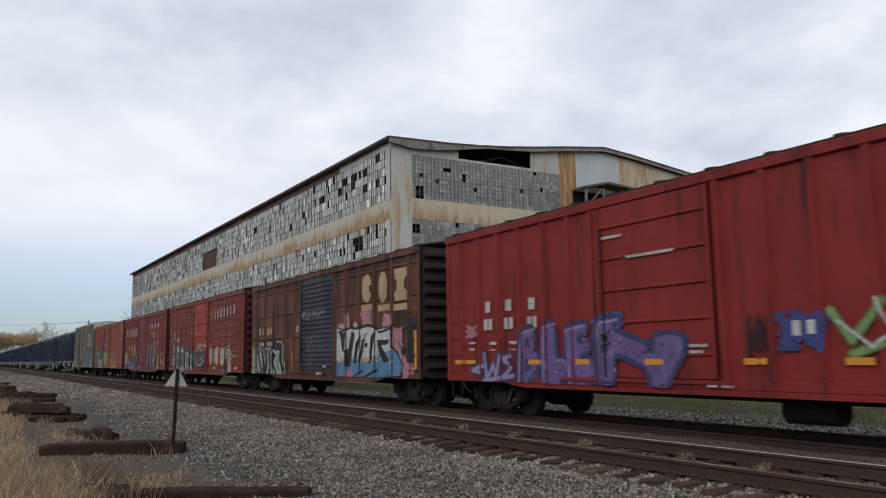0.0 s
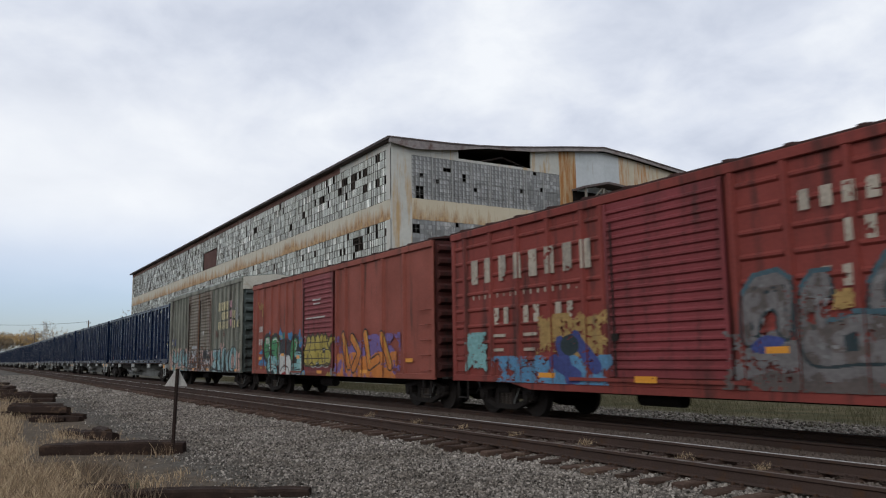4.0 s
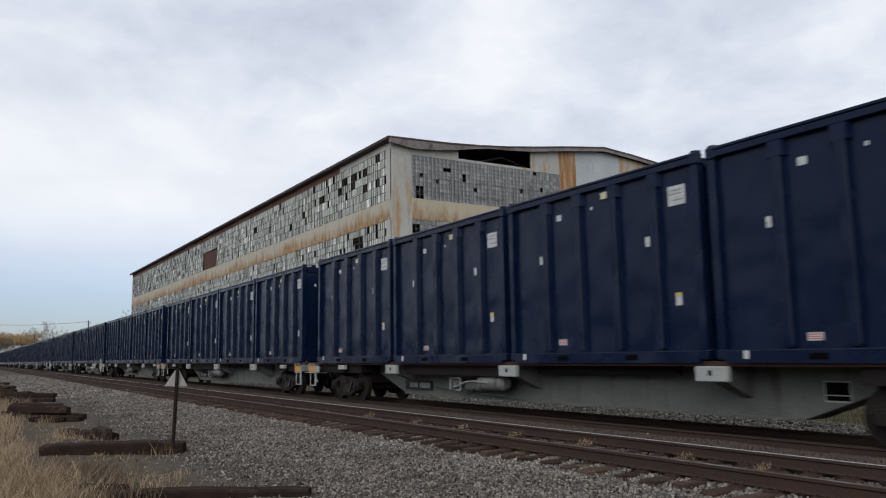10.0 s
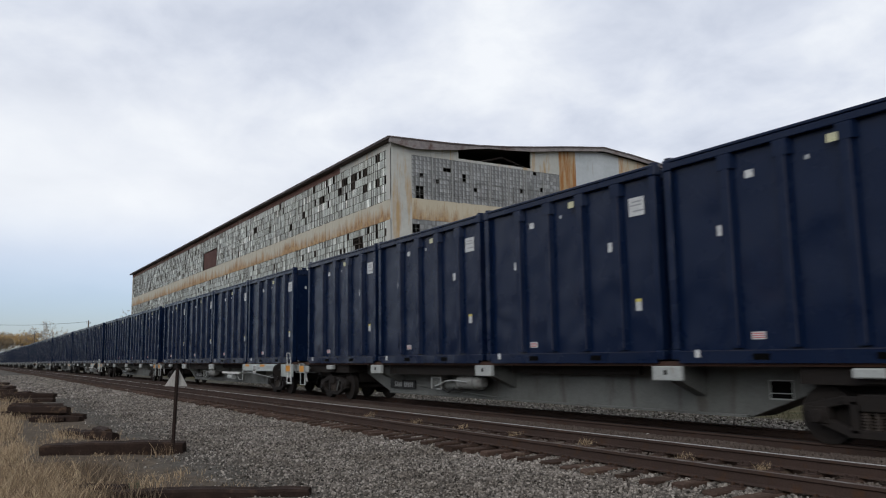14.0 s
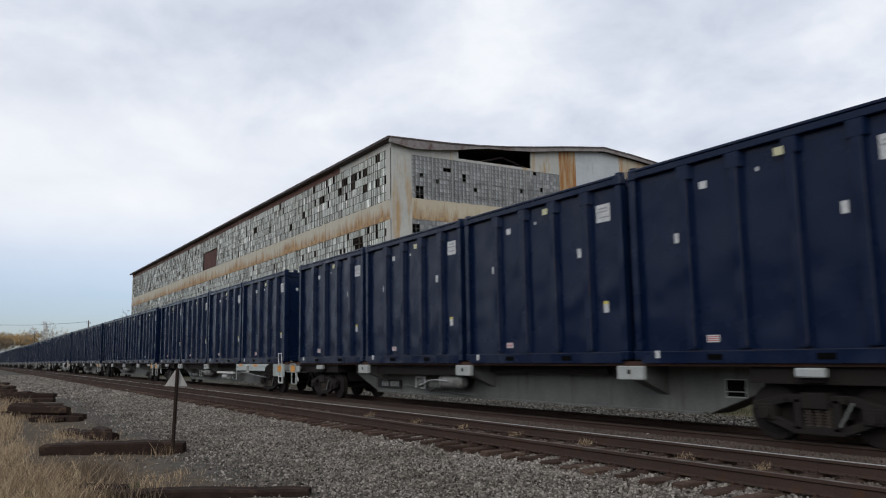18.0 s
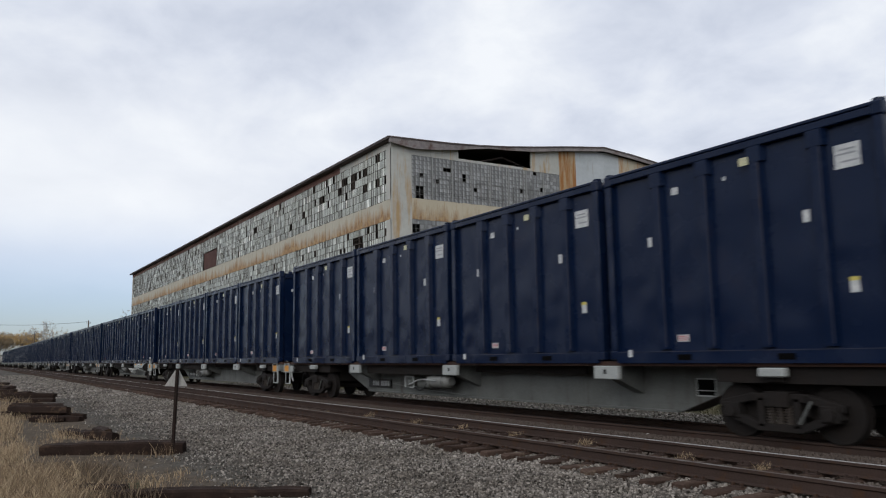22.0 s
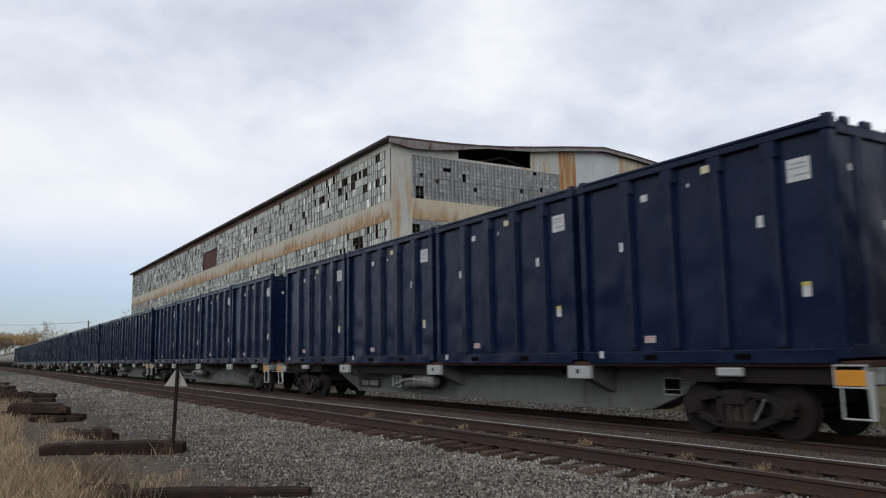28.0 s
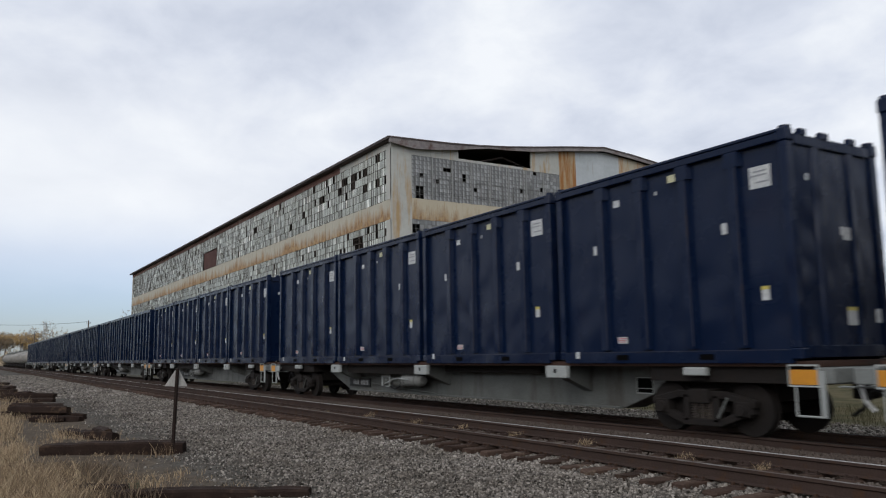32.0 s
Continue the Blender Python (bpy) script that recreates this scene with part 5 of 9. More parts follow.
def letters(p, outlines, fill, edge, edge_col, low=0, split=0.45, marks=(), seed=0):
    """Filled letter bodies inside a broad outline; the lower share may take a second colour."""
    outlines = [rounded(q) for q in outlines]
    for q in outlines:
        p.stroke(q + q[:1], edge, edge_col)
    for q in outlines:
        p.poly(q, fill)
        if low:
            cut = min(z for _, z in q) + split * (max(z for _, z in q) - min(z for _, z in q))
            under = p.id.copy()
            p.poly(q, low)
            p.id[(p.gz > cut + 0.06 * np.sin(p.gx * 9.0))] = under[(p.gz > cut + 0.06 * np.sin(p.gx * 9.0))]
    rng = random.Random(seed)
    for q in outlines if marks else ():
        kept = p.id.copy()
        (x0, x1), (z0, z1) = [(min(v), max(v)) for v in zip(*q)]
        p.cloud(x0, x1, z0, z1, 0, 0.1, marks[-1], rng)
        own = p.inside(q)
        rough = p.field(np.random.RandomState(seed + 9), 9.0)
        p.id = np.where(own & (rough > 0.62), p.id, kept)
    for q in outlines:
        for a, b in zip(q, q[1:] + q[:1]):
            if marks and rng.random() < 0.32:
                cx, cz = sum(x for x, _ in q) / len(q), sum(z for _, z in q) / len(q)
                k = rng.uniform(0.18, 0.5)
                inner = [(x + (cx - x) * k, z + (cz - z) * k) for x, z in (a, b)]
                p.stroke(inner, rng.uniform(0.010, 0.028), rng.choice(marks))


def blocks(p, x0, x1, z0, z1, n, col, skip=(), slant=0.0, fat=0.5):
    """A word as a row of plain blocks."""
    w = (x1 - x0) / n
    for i in range(n):
        if i in skip:
            continue
        a, dz = x0 + (i + 0.14) * w, slant * i / max(1, n - 1)
        p.rect(a, a + min(w * fat, (z1 - z0) * fat * 0.96), z0 + dz, z1 + dz, col)


def car_red_plain():
    L, doors = 15.0, [(-9.1, -6.2)]
    ribs = [-0.9, -1.75, -2.5, -3.36, -4.26, -5.12, -6.05] + [-9.24, -9.99, -10.87, -11.78, -12.61, -13.46, -14.3]
    red = boxcar_paint("bright_red_car_paint", (0.175, 0.018, 0.016), (0.132, 0.015, 0.014), (0.075, 0.016, 0.014), 0.32)
    car = build_boxcar("bright red ribbed boxcar with purple graffiti", L, red, END_DARK, red, doors, ribs, 4.62, sill_drop=0.10, door_style="plate", tank=(-5.45, -4.5, 0.23))
    p, rng = Paint(-14.9, -0.3, 0.83, 4.2), random.Random(11)
    for x, z in ((-13.05, 2.5), (-12.2, 2.5), (-11.3, 2.48)):
        p.rect(x - 0.1, x + 0.12, z, z + 0.28, 3)
        for dx in (-0.17, 0.03):
            p.rect(x + dx, x + dx + 0.15, z - 0.42, z - 0.16, 3)
    for x, z in ((-13.9, 1.75), (-13.0, 1.72), (-12.2, 1.72)):
        p.rect(x, x + 0.3, z, z + 0.06, 3)
        p.rect(x, x + 0.25, z - 0.16, z - 0.11, 3)
    p.cloud(-14.0, -13.6, 1.95, 2.15, 9, 0.08, 10, rng)
    tag = [[(-13.24, 1.48), (-13.14, 0.88), (-12.86, 1.23), (-12.72, 0.89), (-12.55, 1.45)],
           [(-12.12, 1.45), (-12.44, 1.37), (-12.14, 1.17), (-12.46, 0.95)],
           [(-13.32, 1.20), (-13.76, 1.09), (-13.42, 1.05)],
           [(-13.27, 0.84), (-12.05, 0.98)]]
    shape(p, tag, 0.05, 6, 0.06, 2)
    caps = [[(-9.31, 2.13), (-8.83, 2.29), (-8.38, 2.28), (-8.32, 2.02), (-8.51, 1.89), (-8.59, 2.17), (-9.10, 2.12), (-9.16, 1.98)],
            [(-6.87, 1.80), (-6.75, 1.73), (-6.82, 1.39), (-7.13, 1.05), (-7.27, 0.76), (-7.35, 0.77), (-7.21, 1.08), (-6.89, 1.46)]]
    for q in caps:
        p.poly(q, 5)
    body = [[(-11.87, 0.85), (-11.72, 2.01), (-11.28, 2.08), (-11.19, 1.78), (-11.39, 1.59), (-11.07, 1.44), (-11.15, 1.07), (-11.45, 0.82)],
            [(-11.00, 0.80), (-10.91, 2.11), (-10.52, 2.17), (-10.48, 1.27), (-10.10, 1.38), (-10.07, 1.08), (-10.34, 0.79)],
            [(-10.05, 0.79), (-10.19, 2.01), (-9.58, 2.10), (-9.46, 1.95), (-9.82, 1.82), (-9.77, 1.67), (-9.39, 1.70), (-9.45, 1.52), (-9.75, 1.45), (-9.73, 1.27), (-9.20, 1.34), (-9.15, 1.02), (-9.44, 0.80)],
            [(-9.17, 1.80), (-9.10, 2.12), (-8.57, 2.17), (-8.71, 1.91), (-8.18, 1.74), (-7.65, 1.56), (-7.52, 1.79), (-6.89, 1.77), (-6.89, 1.46), (-7.21, 1.08), (-7.35, 0.77), (-7.66, 0.76), (-7.67, 1.14), (-8.16, 1.37), (-8.68, 1.51), (-8.67, 0.86), (-9.07, 0.85), (-9.14, 1.41)]]
    letters(p, body, 1, 0.10, 2, 12, 0.5, (6, 13, 12), 5)
    for q in body:
        p.stroke([(x + 0.05, z - 0.05) for x, z in q[:3]], 0.022, 6)
        p.stroke([(x - 0.04, z + 0.04) for x, z in q[-3:]], 0.03, 13)
    gaps = [[(-11.61, 1.82), (-11.40, 1.86), (-11.46, 1.67), (-11.59, 1.64)],
            [(-11.59, 1.38), (-11.32, 1.34), (-11.37, 1.11), (-11.60, 1.07)],
            [(-9.02, 1.66), (-8.77, 1.60), (-8.88, 1.44), (-9.01, 1.48)],
            [(-7.77, 1.63), (-7.53, 1.66), (-7.60, 1.43), (-7.74, 1.47)]]
    for q in gaps:
        p.poly(q, 2)
    for k in range(7):
        a = [(-5.6 + rng.uniform(0, 0.45), 1.35 + rng.uniform(0, 0.75)) for _ in range(4)]
        shape(p, [a], 0.016, 7)
    p.cloud(-4.9, -4.3, 1.6, 1.95, 9, 0.14, 5, rng)
    shape(p, [[(-4.95, 1.5), (-4.5, 1.75)], [(-4.3, 1.5), (-4.2, 1.95)]], 0.07, 5)
    p.rect(-4.75, -4.6, 1.7, 1.92, 8)
    p.rect(-4.5, -4.35, 1.72, 1.92, 8)
    shape(p, [[(-4.1, 2.05), (-3.8, 1.6), (-3.3, 2.15)], [(-3.8, 1.4), (-3.2, 1.6)], [(-3.0, 2.1), (-2.6, 1.5), (-2.2, 2.0)]], 0.05, 4, 0.03, 11)
    shape(p, [[(-4.0, 1.9), (-3.5, 1.5), (-2.9, 1.9)], [(-3.4, 2.2), (-3.1, 1.4)]], 0.02, 8)
    for x0, x1, z in ((-8.9, -8.3, 3.75), (-8.2, -7.0, 3.3)):
        p.rect(x0, x1, z, z + 0.045, 3)
    p.rect(-6.75, -6.35, 1.55, 1.6, 3)
    p.rect(-6.75, -6.45, 1.45, 1.5, 3)
    p.rect(-6.4, -5.9, 0.86, 0.9, 3)
    for x in (-14.35, -13.85, -11.25, -9.65, -7.6, -5.45, -3.7, -2.2):
        p.rect(x - 0.22, x + 0.22, 1.24, 1.35, 9)
    p.wear(0.2, rng)
    p.finish("graffiti", car, [spray("violet", (0.17, 0.115, 0.27)), NAVY, LETTER_W, spray("pale_green", (0.20, 0.30, 0.12)), BLUE_S, spray("lilac", (0.32, 0.26, 0.42)), BLACK_S, WHITE_S, M_ORANGE, PINK, spray("leaf", (0.10, 0.15, 0.05)), PURPLE, spray("plum", (0.055, 0.04, 0.12))], rib_depth(ribs, doors), "purple and blue sprayed graffiti with white marking blocks")
    BOXCARS.append((car, -2.82))


def car_brown():
    L, doors = 15.26, [(-9.2, -6.02)]
    ribs = [-0.62, -1.72, -2.89, -3.99, -5.06, -5.98, -9.25, -9.97, -11.08, -12.37, -13.48, -14.57]
    brown = boxcar_paint("dark_brown_car_paint", (0.0991, 0.0342, 0.0224), (0.0684, 0.0283, 0.0189), (0.0378, 0.0212, 0.0153), 0.5)
    tones = [brown, boxcar_paint("orange_brown_panel_paint", (0.1200, 0.0425, 0.0280), (0.0920, 0.0366, 0.0224), (0.0472, 0.0260, 0.0177), 0.45), boxcar_paint("sooty_brown_panel_paint", (0.0552, 0.0276, 0.0196), (0.0414, 0.0230, 0.0172), (0.0287, 0.0184, 0.0138), 0.5)]
    slate = boxcar_paint("slate_door_paint", (0.036, 0.041, 0.052), (0.027, 0.030, 0.037), (0.018, 0.018, 0.021), 0.4)
    car = build_boxcar("dark brown boxcar with slate door and pink and blue graffiti", L, brown, END_DARK, slate, doors, ribs, 4.62, sill_drop=0.16, seams=4, door_style="corrugated", patches=tones)
    p, rng = Paint(-15.1, -0.15, 0.83, 4.2), random.Random(5)
    p.disc(-3.4, 3.66, 0.36, 0.46, 6)
    p.rect(-3.2, -3.0, 3.5, 3.75, 0)
    p.disc(-2.25, 3.6, 0.30, 0.48, 6)
    p.rect(-1.5, -0.72, 3.12, 4.08, 6)
    p.disc(-1.5, 3.6, 0.18, 0.2, 0)
    p.disc(-0.72, 3.6, 0.18, 0.2, 0)
    for x0, x1, z in ((-3.8, -3.0, 2.93), (-2.6, -1.8, 2.86), (-1.55, -0.7, 2.83)):
        p.rect(x0, x1, z, z + 0.2, 6)
    for x in (-14.25, -13.95, -13.1, -12.85):
        p.rect(x, x + 0.2, 2.5, 2.8, 5)
    p.cloud(-6.0, -5.0, 0.9, 1.5, 16, 0.28, 1, rng)
    p.cloud(-5.6, -5.1, 1.5, 2.5, 8, 0.16, 1, rng)
    p.cloud(-4.95, -4.85, 2.5, 2.8, 5, 0.14, 1, rng)
    p.cloud(-3.7, -3.2, 2.4, 2.75, 8, 0.2, 1, rng)
    p.cloud(-2.1, -1.75, 2.35, 2.6, 8, 0.2, 1, rng)
    p.cloud(-1.6, -0.5, 0.95, 1.6, 26, 0.26, 1, rng)
    p.cloud(-1.5, -1.1, 1.7, 2.2, 9, 0.15, 1, rng)
    p.cloud(-5.4, -5.2, 2.3, 2.5, 6, 0.12, 10, rng)
    p.cloud(-4.4, -4.2, 2.4, 2.5, 5, 0.12, 10, rng)
    field = [[(-6.44, 2.32), (-5.88, 2.36), (-5.82, 2.47), (-5.25, 2.36), (-4.54, 2.45), (-4.49, 2.35), (-3.33, 2.47), (-2.81, 2.4), (-2.82, 2.28), (-1.67, 2.36), (-1.69, 1.71), (-1.31, 1.56), (-1.06, 1.24), (-1.15, 0.91), (-6.76, 0.61)],
           [(-6.73, 1.16), (-4.72, 1.42), (-3.24, 1.44), (-2.47, 1.53), (-1.69, 1.68), (-1.31, 1.56), (-1.06, 1.24), (-1.15, 0.91), (-6.76, 0.61)]]
    p.stroke(field[0] + field[0][:1], 0.05, 3)
    p.poly(field[0], 4)
    p.poly(field[1], 2)
    p.id[p.gx < -5.78] = 0
    for i in range(22):
        x = rng.uniform(-5.6, -1.8)
        z = rng.uniform(1.25, 1.5)
        p.stroke([(x, z), (x + rng.uniform(-0.1, 0.3), z + 0.02)], 0.035, 9)
    holes = [[(-5.59, 2.30), (-5.00, 2.32), (-5.06, 1.72), (-4.82, 1.75), (-4.55, 2.36), (-4.30, 2.22), (-4.68, 1.16), (-5.07, 1.16), (-5.08, 1.62), (-5.34, 1.70), (-5.46, 2.09)],
             [(-4.27, 1.92), (-3.82, 2.16), (-3.91, 1.86), (-4.17, 1.25), (-4.43, 1.29)],
             [(-3.78, 2.01), (-3.35, 2.27), (-3.54, 1.94), (-3.80, 1.43), (-4.02, 1.29)],
             [(-3.15, 2.09), (-2.75, 2.27), (-2.84, 1.91), (-3.08, 1.34), (-3.27, 1.21)],
             [(-2.68, 1.98), (-1.74, 1.98), (-1.99, 1.83), (-2.38, 1.81), (-1.79, 1.29), (-2.27, 1.29), (-2.60, 1.66)]]
    for q in holes:
        p.poly(q, 3)
    rims = [[(-5.62, 2.32), (-4.49, 2.45), (-4.12, 2.38), (-3.40, 2.46), (-2.75, 2.39), (-2.56, 2.21), (-1.68, 2.32), (-1.68, 1.75), (-1.29, 1.55), (-1.04, 1.26), (-1.07, 0.93)],
            [(-3.75, 0.79), (-2.64, 1.06)],
            [(-4.41, 0.81), (-3.73, 1.02)]]
    shape(p, rims, 0.04, 3)
    foot = [[(-5.03, 1.03), (-4.51, 1.07), (-4.53, 0.71), (-5.01, 0.67)]]
    p.poly(foot[0], 1)
    shape(p, [[(-1.3, 1.95), (-1.0, 1.6), (-0.95, 1.1)]], 0.02, 3)
    p.disc(-0.95, 1.62, 0.16, 0.13, 3)
    p.disc(-3.55, 2.12, 0.11, 0.11, 7)
    p.rect(-3.65, -3.3, 1.75, 1.95, 5)
    p.rect(-3.6, -3.35, 1.79, 1.91, 3)
    p.rect(-0.75, -0.15, 1.3, 2.6, 11)
    for a, b in ((-14.9, -14.3), (-12.0, -11.1)):
        p.cloud(a, b, 0.9, 1.8, 20, 0.24, 7, rng)
    p.cloud(-14.0, -11.2, 0.9, 1.6, 20, 0.2, 7, rng)
    wild = [[(-14.25, 1.75), (-13.9, 1.3), (-13.75, 0.9)], [(-13.7, 1.8), (-13.45, 1.0)], [(-13.2, 1.75), (-13.1, 1.25), (-13.25, 0.9)], [(-12.8, 1.7), (-12.75, 0.95)], [(-12.5, 1.9), (-12.05, 1.75), (-12.4, 1.4), (-11.85, 0.9)],
            [(-11.8, 1.95), (-11.3, 1.9), (-11.45, 1.45), (-11.1, 1.0)]]
    shape(p, wild, 0.17, 3, 0.05, 4)
    for q in wild[::2]:
        p.stroke([(x + 0.2, z - 0.1) for x, z in q], 0.05, 4)
    blocks(p, -14.24, -13.42, 2.46, 2.76, 2, 6, fat=0.8)
    blocks(p, -13.14, -12.40, 2.46, 2.76, 2, 6, fat=0.8)
    p.rect(-14.25, -11.9, 1.92, 2.24, 3)
    for i in range(7):
        if i != 3:
            p.rect(-14.1 + i * 0.26, -13.95 + i * 0.26, 1.98, 2.14, 5)
    for i in range(11):
        x = -8.9 + i * 0.2
        q = [(x + rng.uniform(-0.05, 0.15), 2.85 + rng.uniform(0, 0.35)) for _ in range(4)]
        p.stroke(q[:2], 0.02, 9)
        p.stroke(q[1:3], 0.016, 9)
        p.stroke(q[2:], 0.014, 9)
    for i in range(16):
        x, z = rng.uniform(-8.9, -6.6), rng.uniform(1.3, 2.3)
        p.stroke([(x, z), (x + rng.uniform(-0.15, 0.2), z + rng.uniform(-0.3, 0.3))], 0.012, 9 if i % 3 else 7)
    p.rect(-6.9, -6.6, 1.12, 1.2, 5)
    p.rect(-7.5, -7.0, 0.85, 0.95, 5)
    p.rect(-5.55, -5.15, 1.32, 1.42, 8)
    p.rect(-3.7, -3.2, 1.32, 1.42, 8)
    p.rect(-10.12, -10.0, 1.0, 1.7, 8)
    p.rect(-14.95, -14.83, 1.1, 2.0, 8)
    p.rect(-0.3, -0.16, 1.1, 2.2, 8)
    p.rect(-9.65, -9.45, 2.45, 2.7, 5)
    p.wear(0.2, rng)
    p.finish("graffiti", car, [PINK, SKYBLUE, BLACK_S, WHITE_S, LETTER_W, LETTER_T, MINT, M_ORANGE, SILVER, CREAM, surface("dark_panel_patch", (0.03, 0.03, 0.03), None, 0.6, 3, 0.8)], rib_depth(ribs, doors), "pink, white and blue sprayed graffiti with tan lettering shapes")
    BOXCARS.append((car, -19.29))


def car_beaded():
    L, doors = 15.34, [(-9.3, -6.19)]
    ribs = [-0.45, -0.81, -1.85, -2.98, -4.0, -5.3, -5.95] + [-9.5, -10.0, -11.2, -12.4, -13.5, -14.65]
    red = boxcar_paint("faded_red_car_paint", (0.148, 0.0340, 0.0285), (0.115, 0.0295, 0.0255), (0.062, 0.0245, 0.0210), 0.28)
    dred = boxcar_paint("newer_red_door_paint", (0.215, 0.030, 0.020), (0.18, 0.028, 0.02), (0.11, 0.026, 0.02), 0.3)
    car = build_boxcar("faded red boxcar with horizontal panel beads and silver graffiti", L, red, END_RED, dred, doors, ribs, 4.70, sill_drop=0.14, seams=8, door_style="plate")
    p, rng = Paint(-15.2, -0.2, 0.83, 4.2), random.Random(21)
    blocks(p, -5.6, -1.1, 3.53, 3.96, 8, 1, slant=0.08)
    p.cloud(-14.0, -9.6, 1.0, 1.55, 14, 0.16, 5, rng)
    haze = [[(-11.16, 1.85), (-11.15, 2.09), (-10.88, 2.14), (-10.66, 2.27), (-10.57, 2.1), (-10.17, 2.09), (-10.06, 2.25), (-9.91, 2.09), (-9.79, 2.43), (-9.67, 2.57), (-9.6, 2.26), (-9.49, 2.02), (-9.51, 1.79)],
            [(-14.66, 1.36), (-14.74, 1.98), (-14.51, 2.33), (-14.3, 2.22), (-14.38, 1.36)],
            [(-13.52, 1.74), (-13.31, 1.93), (-13.27, 1.35), (-13.5, 1.26)]]
    for q in haze:
        p.poly(q, 6)
    dark = [[(-13.29, 2.36), (-11.17, 2.24), (-11.2, 1.77), (-9.91, 1.85), (-9.04, 1.78), (-9.0, 1.34), (-9.15, 0.88), (-13.38, 0.93), (-13.87, 1.06), (-13.46, 1.84)]]
    p.poly(dark[0], 5)
    sil = [[(-14.35, 2.33), (-14.01, 2.46), (-13.72, 2.24), (-13.49, 1.84), (-13.58, 1.31), (-13.79, 1.14), (-14.33, 1.14), (-14.39, 1.66)],
           [(-13.27, 1.35), (-13.06, 1.15), (-12.84, 0.94), (-12.54, 1.17), (-12.28, 0.95), (-12.07, 1.24), (-11.87, 0.95), (-11.62, 1.24), (-11.42, 0.92), (-11.18, 1.18), (-11.15, 0.78), (-12.1, 0.76), (-13.38, 0.88)],
           [(-11.19, 1.75), (-11.06, 1.94), (-10.19, 1.92), (-10.07, 1.77), (-10.21, 1.63), (-10.44, 1.63), (-10.55, 1.34), (-10.24, 1.2), (-10.35, 0.82), (-10.99, 0.91), (-11.01, 1.24), (-11.08, 1.61)],
           [(-9.93, 1.81), (-9.12, 1.8), (-9.11, 1.53), (-9.44, 1.47), (-9.43, 1.2), (-9.25, 1.11), (-9.1, 0.88), (-9.46, 0.83), (-9.81, 0.98), (-9.82, 1.34), (-9.95, 1.56)]]
    letters(p, sil, 3, 0.05, 4, 12, 0.45, (4, 5, 5, 6, 12), 6)
    blots = [[(-14.19, 1.86), (-14.0, 2.04), (-13.83, 1.85), (-13.92, 1.36), (-14.13, 1.36)],
             [(-10.81, 1.34), (-10.67, 1.61), (-10.55, 1.51), (-10.65, 1.25)],
             [(-9.68, 1.34), (-9.51, 1.41), (-9.51, 1.2), (-9.64, 1.11)],
             [(-10.23, 1.34), (-9.88, 1.57), (-9.85, 1.18), (-10.17, 0.95)],
             [(-13.64, 1.16), (-13.29, 1.26), (-12.91, 0.89), (-13.38, 0.86)]]
    for q in blots:
        p.poly(rounded(q), 4)
    p.rect(-13.22, -12.31, 1.85, 2.30, 4)
    p.rect(-12.24, -11.23, 1.82, 2.23, 4)
    blocks(p, -13.16, -12.33, 1.91, 2.24, 3, 1, fat=0.68)
    blocks(p, -12.18, -11.25, 1.88, 2.17, 3, 1, fat=0.68)
    p.rect(-14.26, -13.84, 1.43, 1.55, 8)
    p.rect(-14.28, -13.78, 1.13, 1.26, 8)
    p.rect(-10.06, -9.57, 0.89, 1.00, 8)
    blocks(p, -13.19, -12.56, 2.50, 2.74, 3, 1, fat=0.6)
    for x0, x1, z in ((-13.05, -12.55, 1.71), (-13.06, -12.59, 1.59), (-13.04, -12.62, 1.47), (-12.08, -11.57, 1.69), (-12.09, -11.62, 1.57), (-12.08, -11.65, 1.44)):
        p.rect(x0, x1, z, z + 0.045, 3)
    tags = [[(-14.19, 2.98), (-13.97, 3.11), (-13.86, 2.85), (-13.67, 3.06)],
            [(-14.27, 2.73), (-14.02, 2.81), (-13.85, 2.63), (-13.63, 2.75)],
            [(-14.88, 3.34), (-14.69, 3.19)],
            [(-14.68, 3.34), (-14.85, 3.19)],
            [(-14.98, 2.56), (-14.6, 2.49)],
            [(-14.78, 2.61), (-14.83, 2.34)],
            [(-9.68, 2.93), (-9.41, 2.96)],
            [(-9.67, 2.72), (-9.39, 2.66)],
            [(-9.45, 3.06), (-9.54, 2.85)]]
    shape(p, tags, 0.022, 7)
    p.poly(rounded([(-8.5, 1.15), (-8.6, 1.75), (-8.0, 2.1), (-7.2, 2.1), (-6.5, 1.95), (-6.35, 1.4), (-6.7, 1.05), (-7.8, 1.0)]), 4)
    p.cloud(-9.0, -8.6, 1.2, 1.8, 8, 0.12, 5, rng)
    loops = [[(-8.18, 1.85), (-8.06, 2.18), (-7.85, 2.3), (-7.77, 1.97)],
           [(-7.67, 1.97), (-7.56, 2.29), (-7.27, 2.27), (-7.39, 1.95), (-7.11, 1.94)],
           [(-7, 2.19), (-6.3, 2.22), (-6.76, 1.87)],
           [(-8.29, 1.72), (-8.31, 1.25), (-7.63, 1.13), (-7.06, 1.25)],
           [(-7.79, 1.64), (-7.81, 1.32)],
           [(-7.42, 1.38), (-7.31, 1.63), (-7.05, 1.38)],
           [(-6.86, 1.69), (-6.88, 1.32), (-6.61, 1.38)],
           [(-6.68, 1.62), (-6.47, 1.7)]]
    shape(p, loops, 0.03, 2)
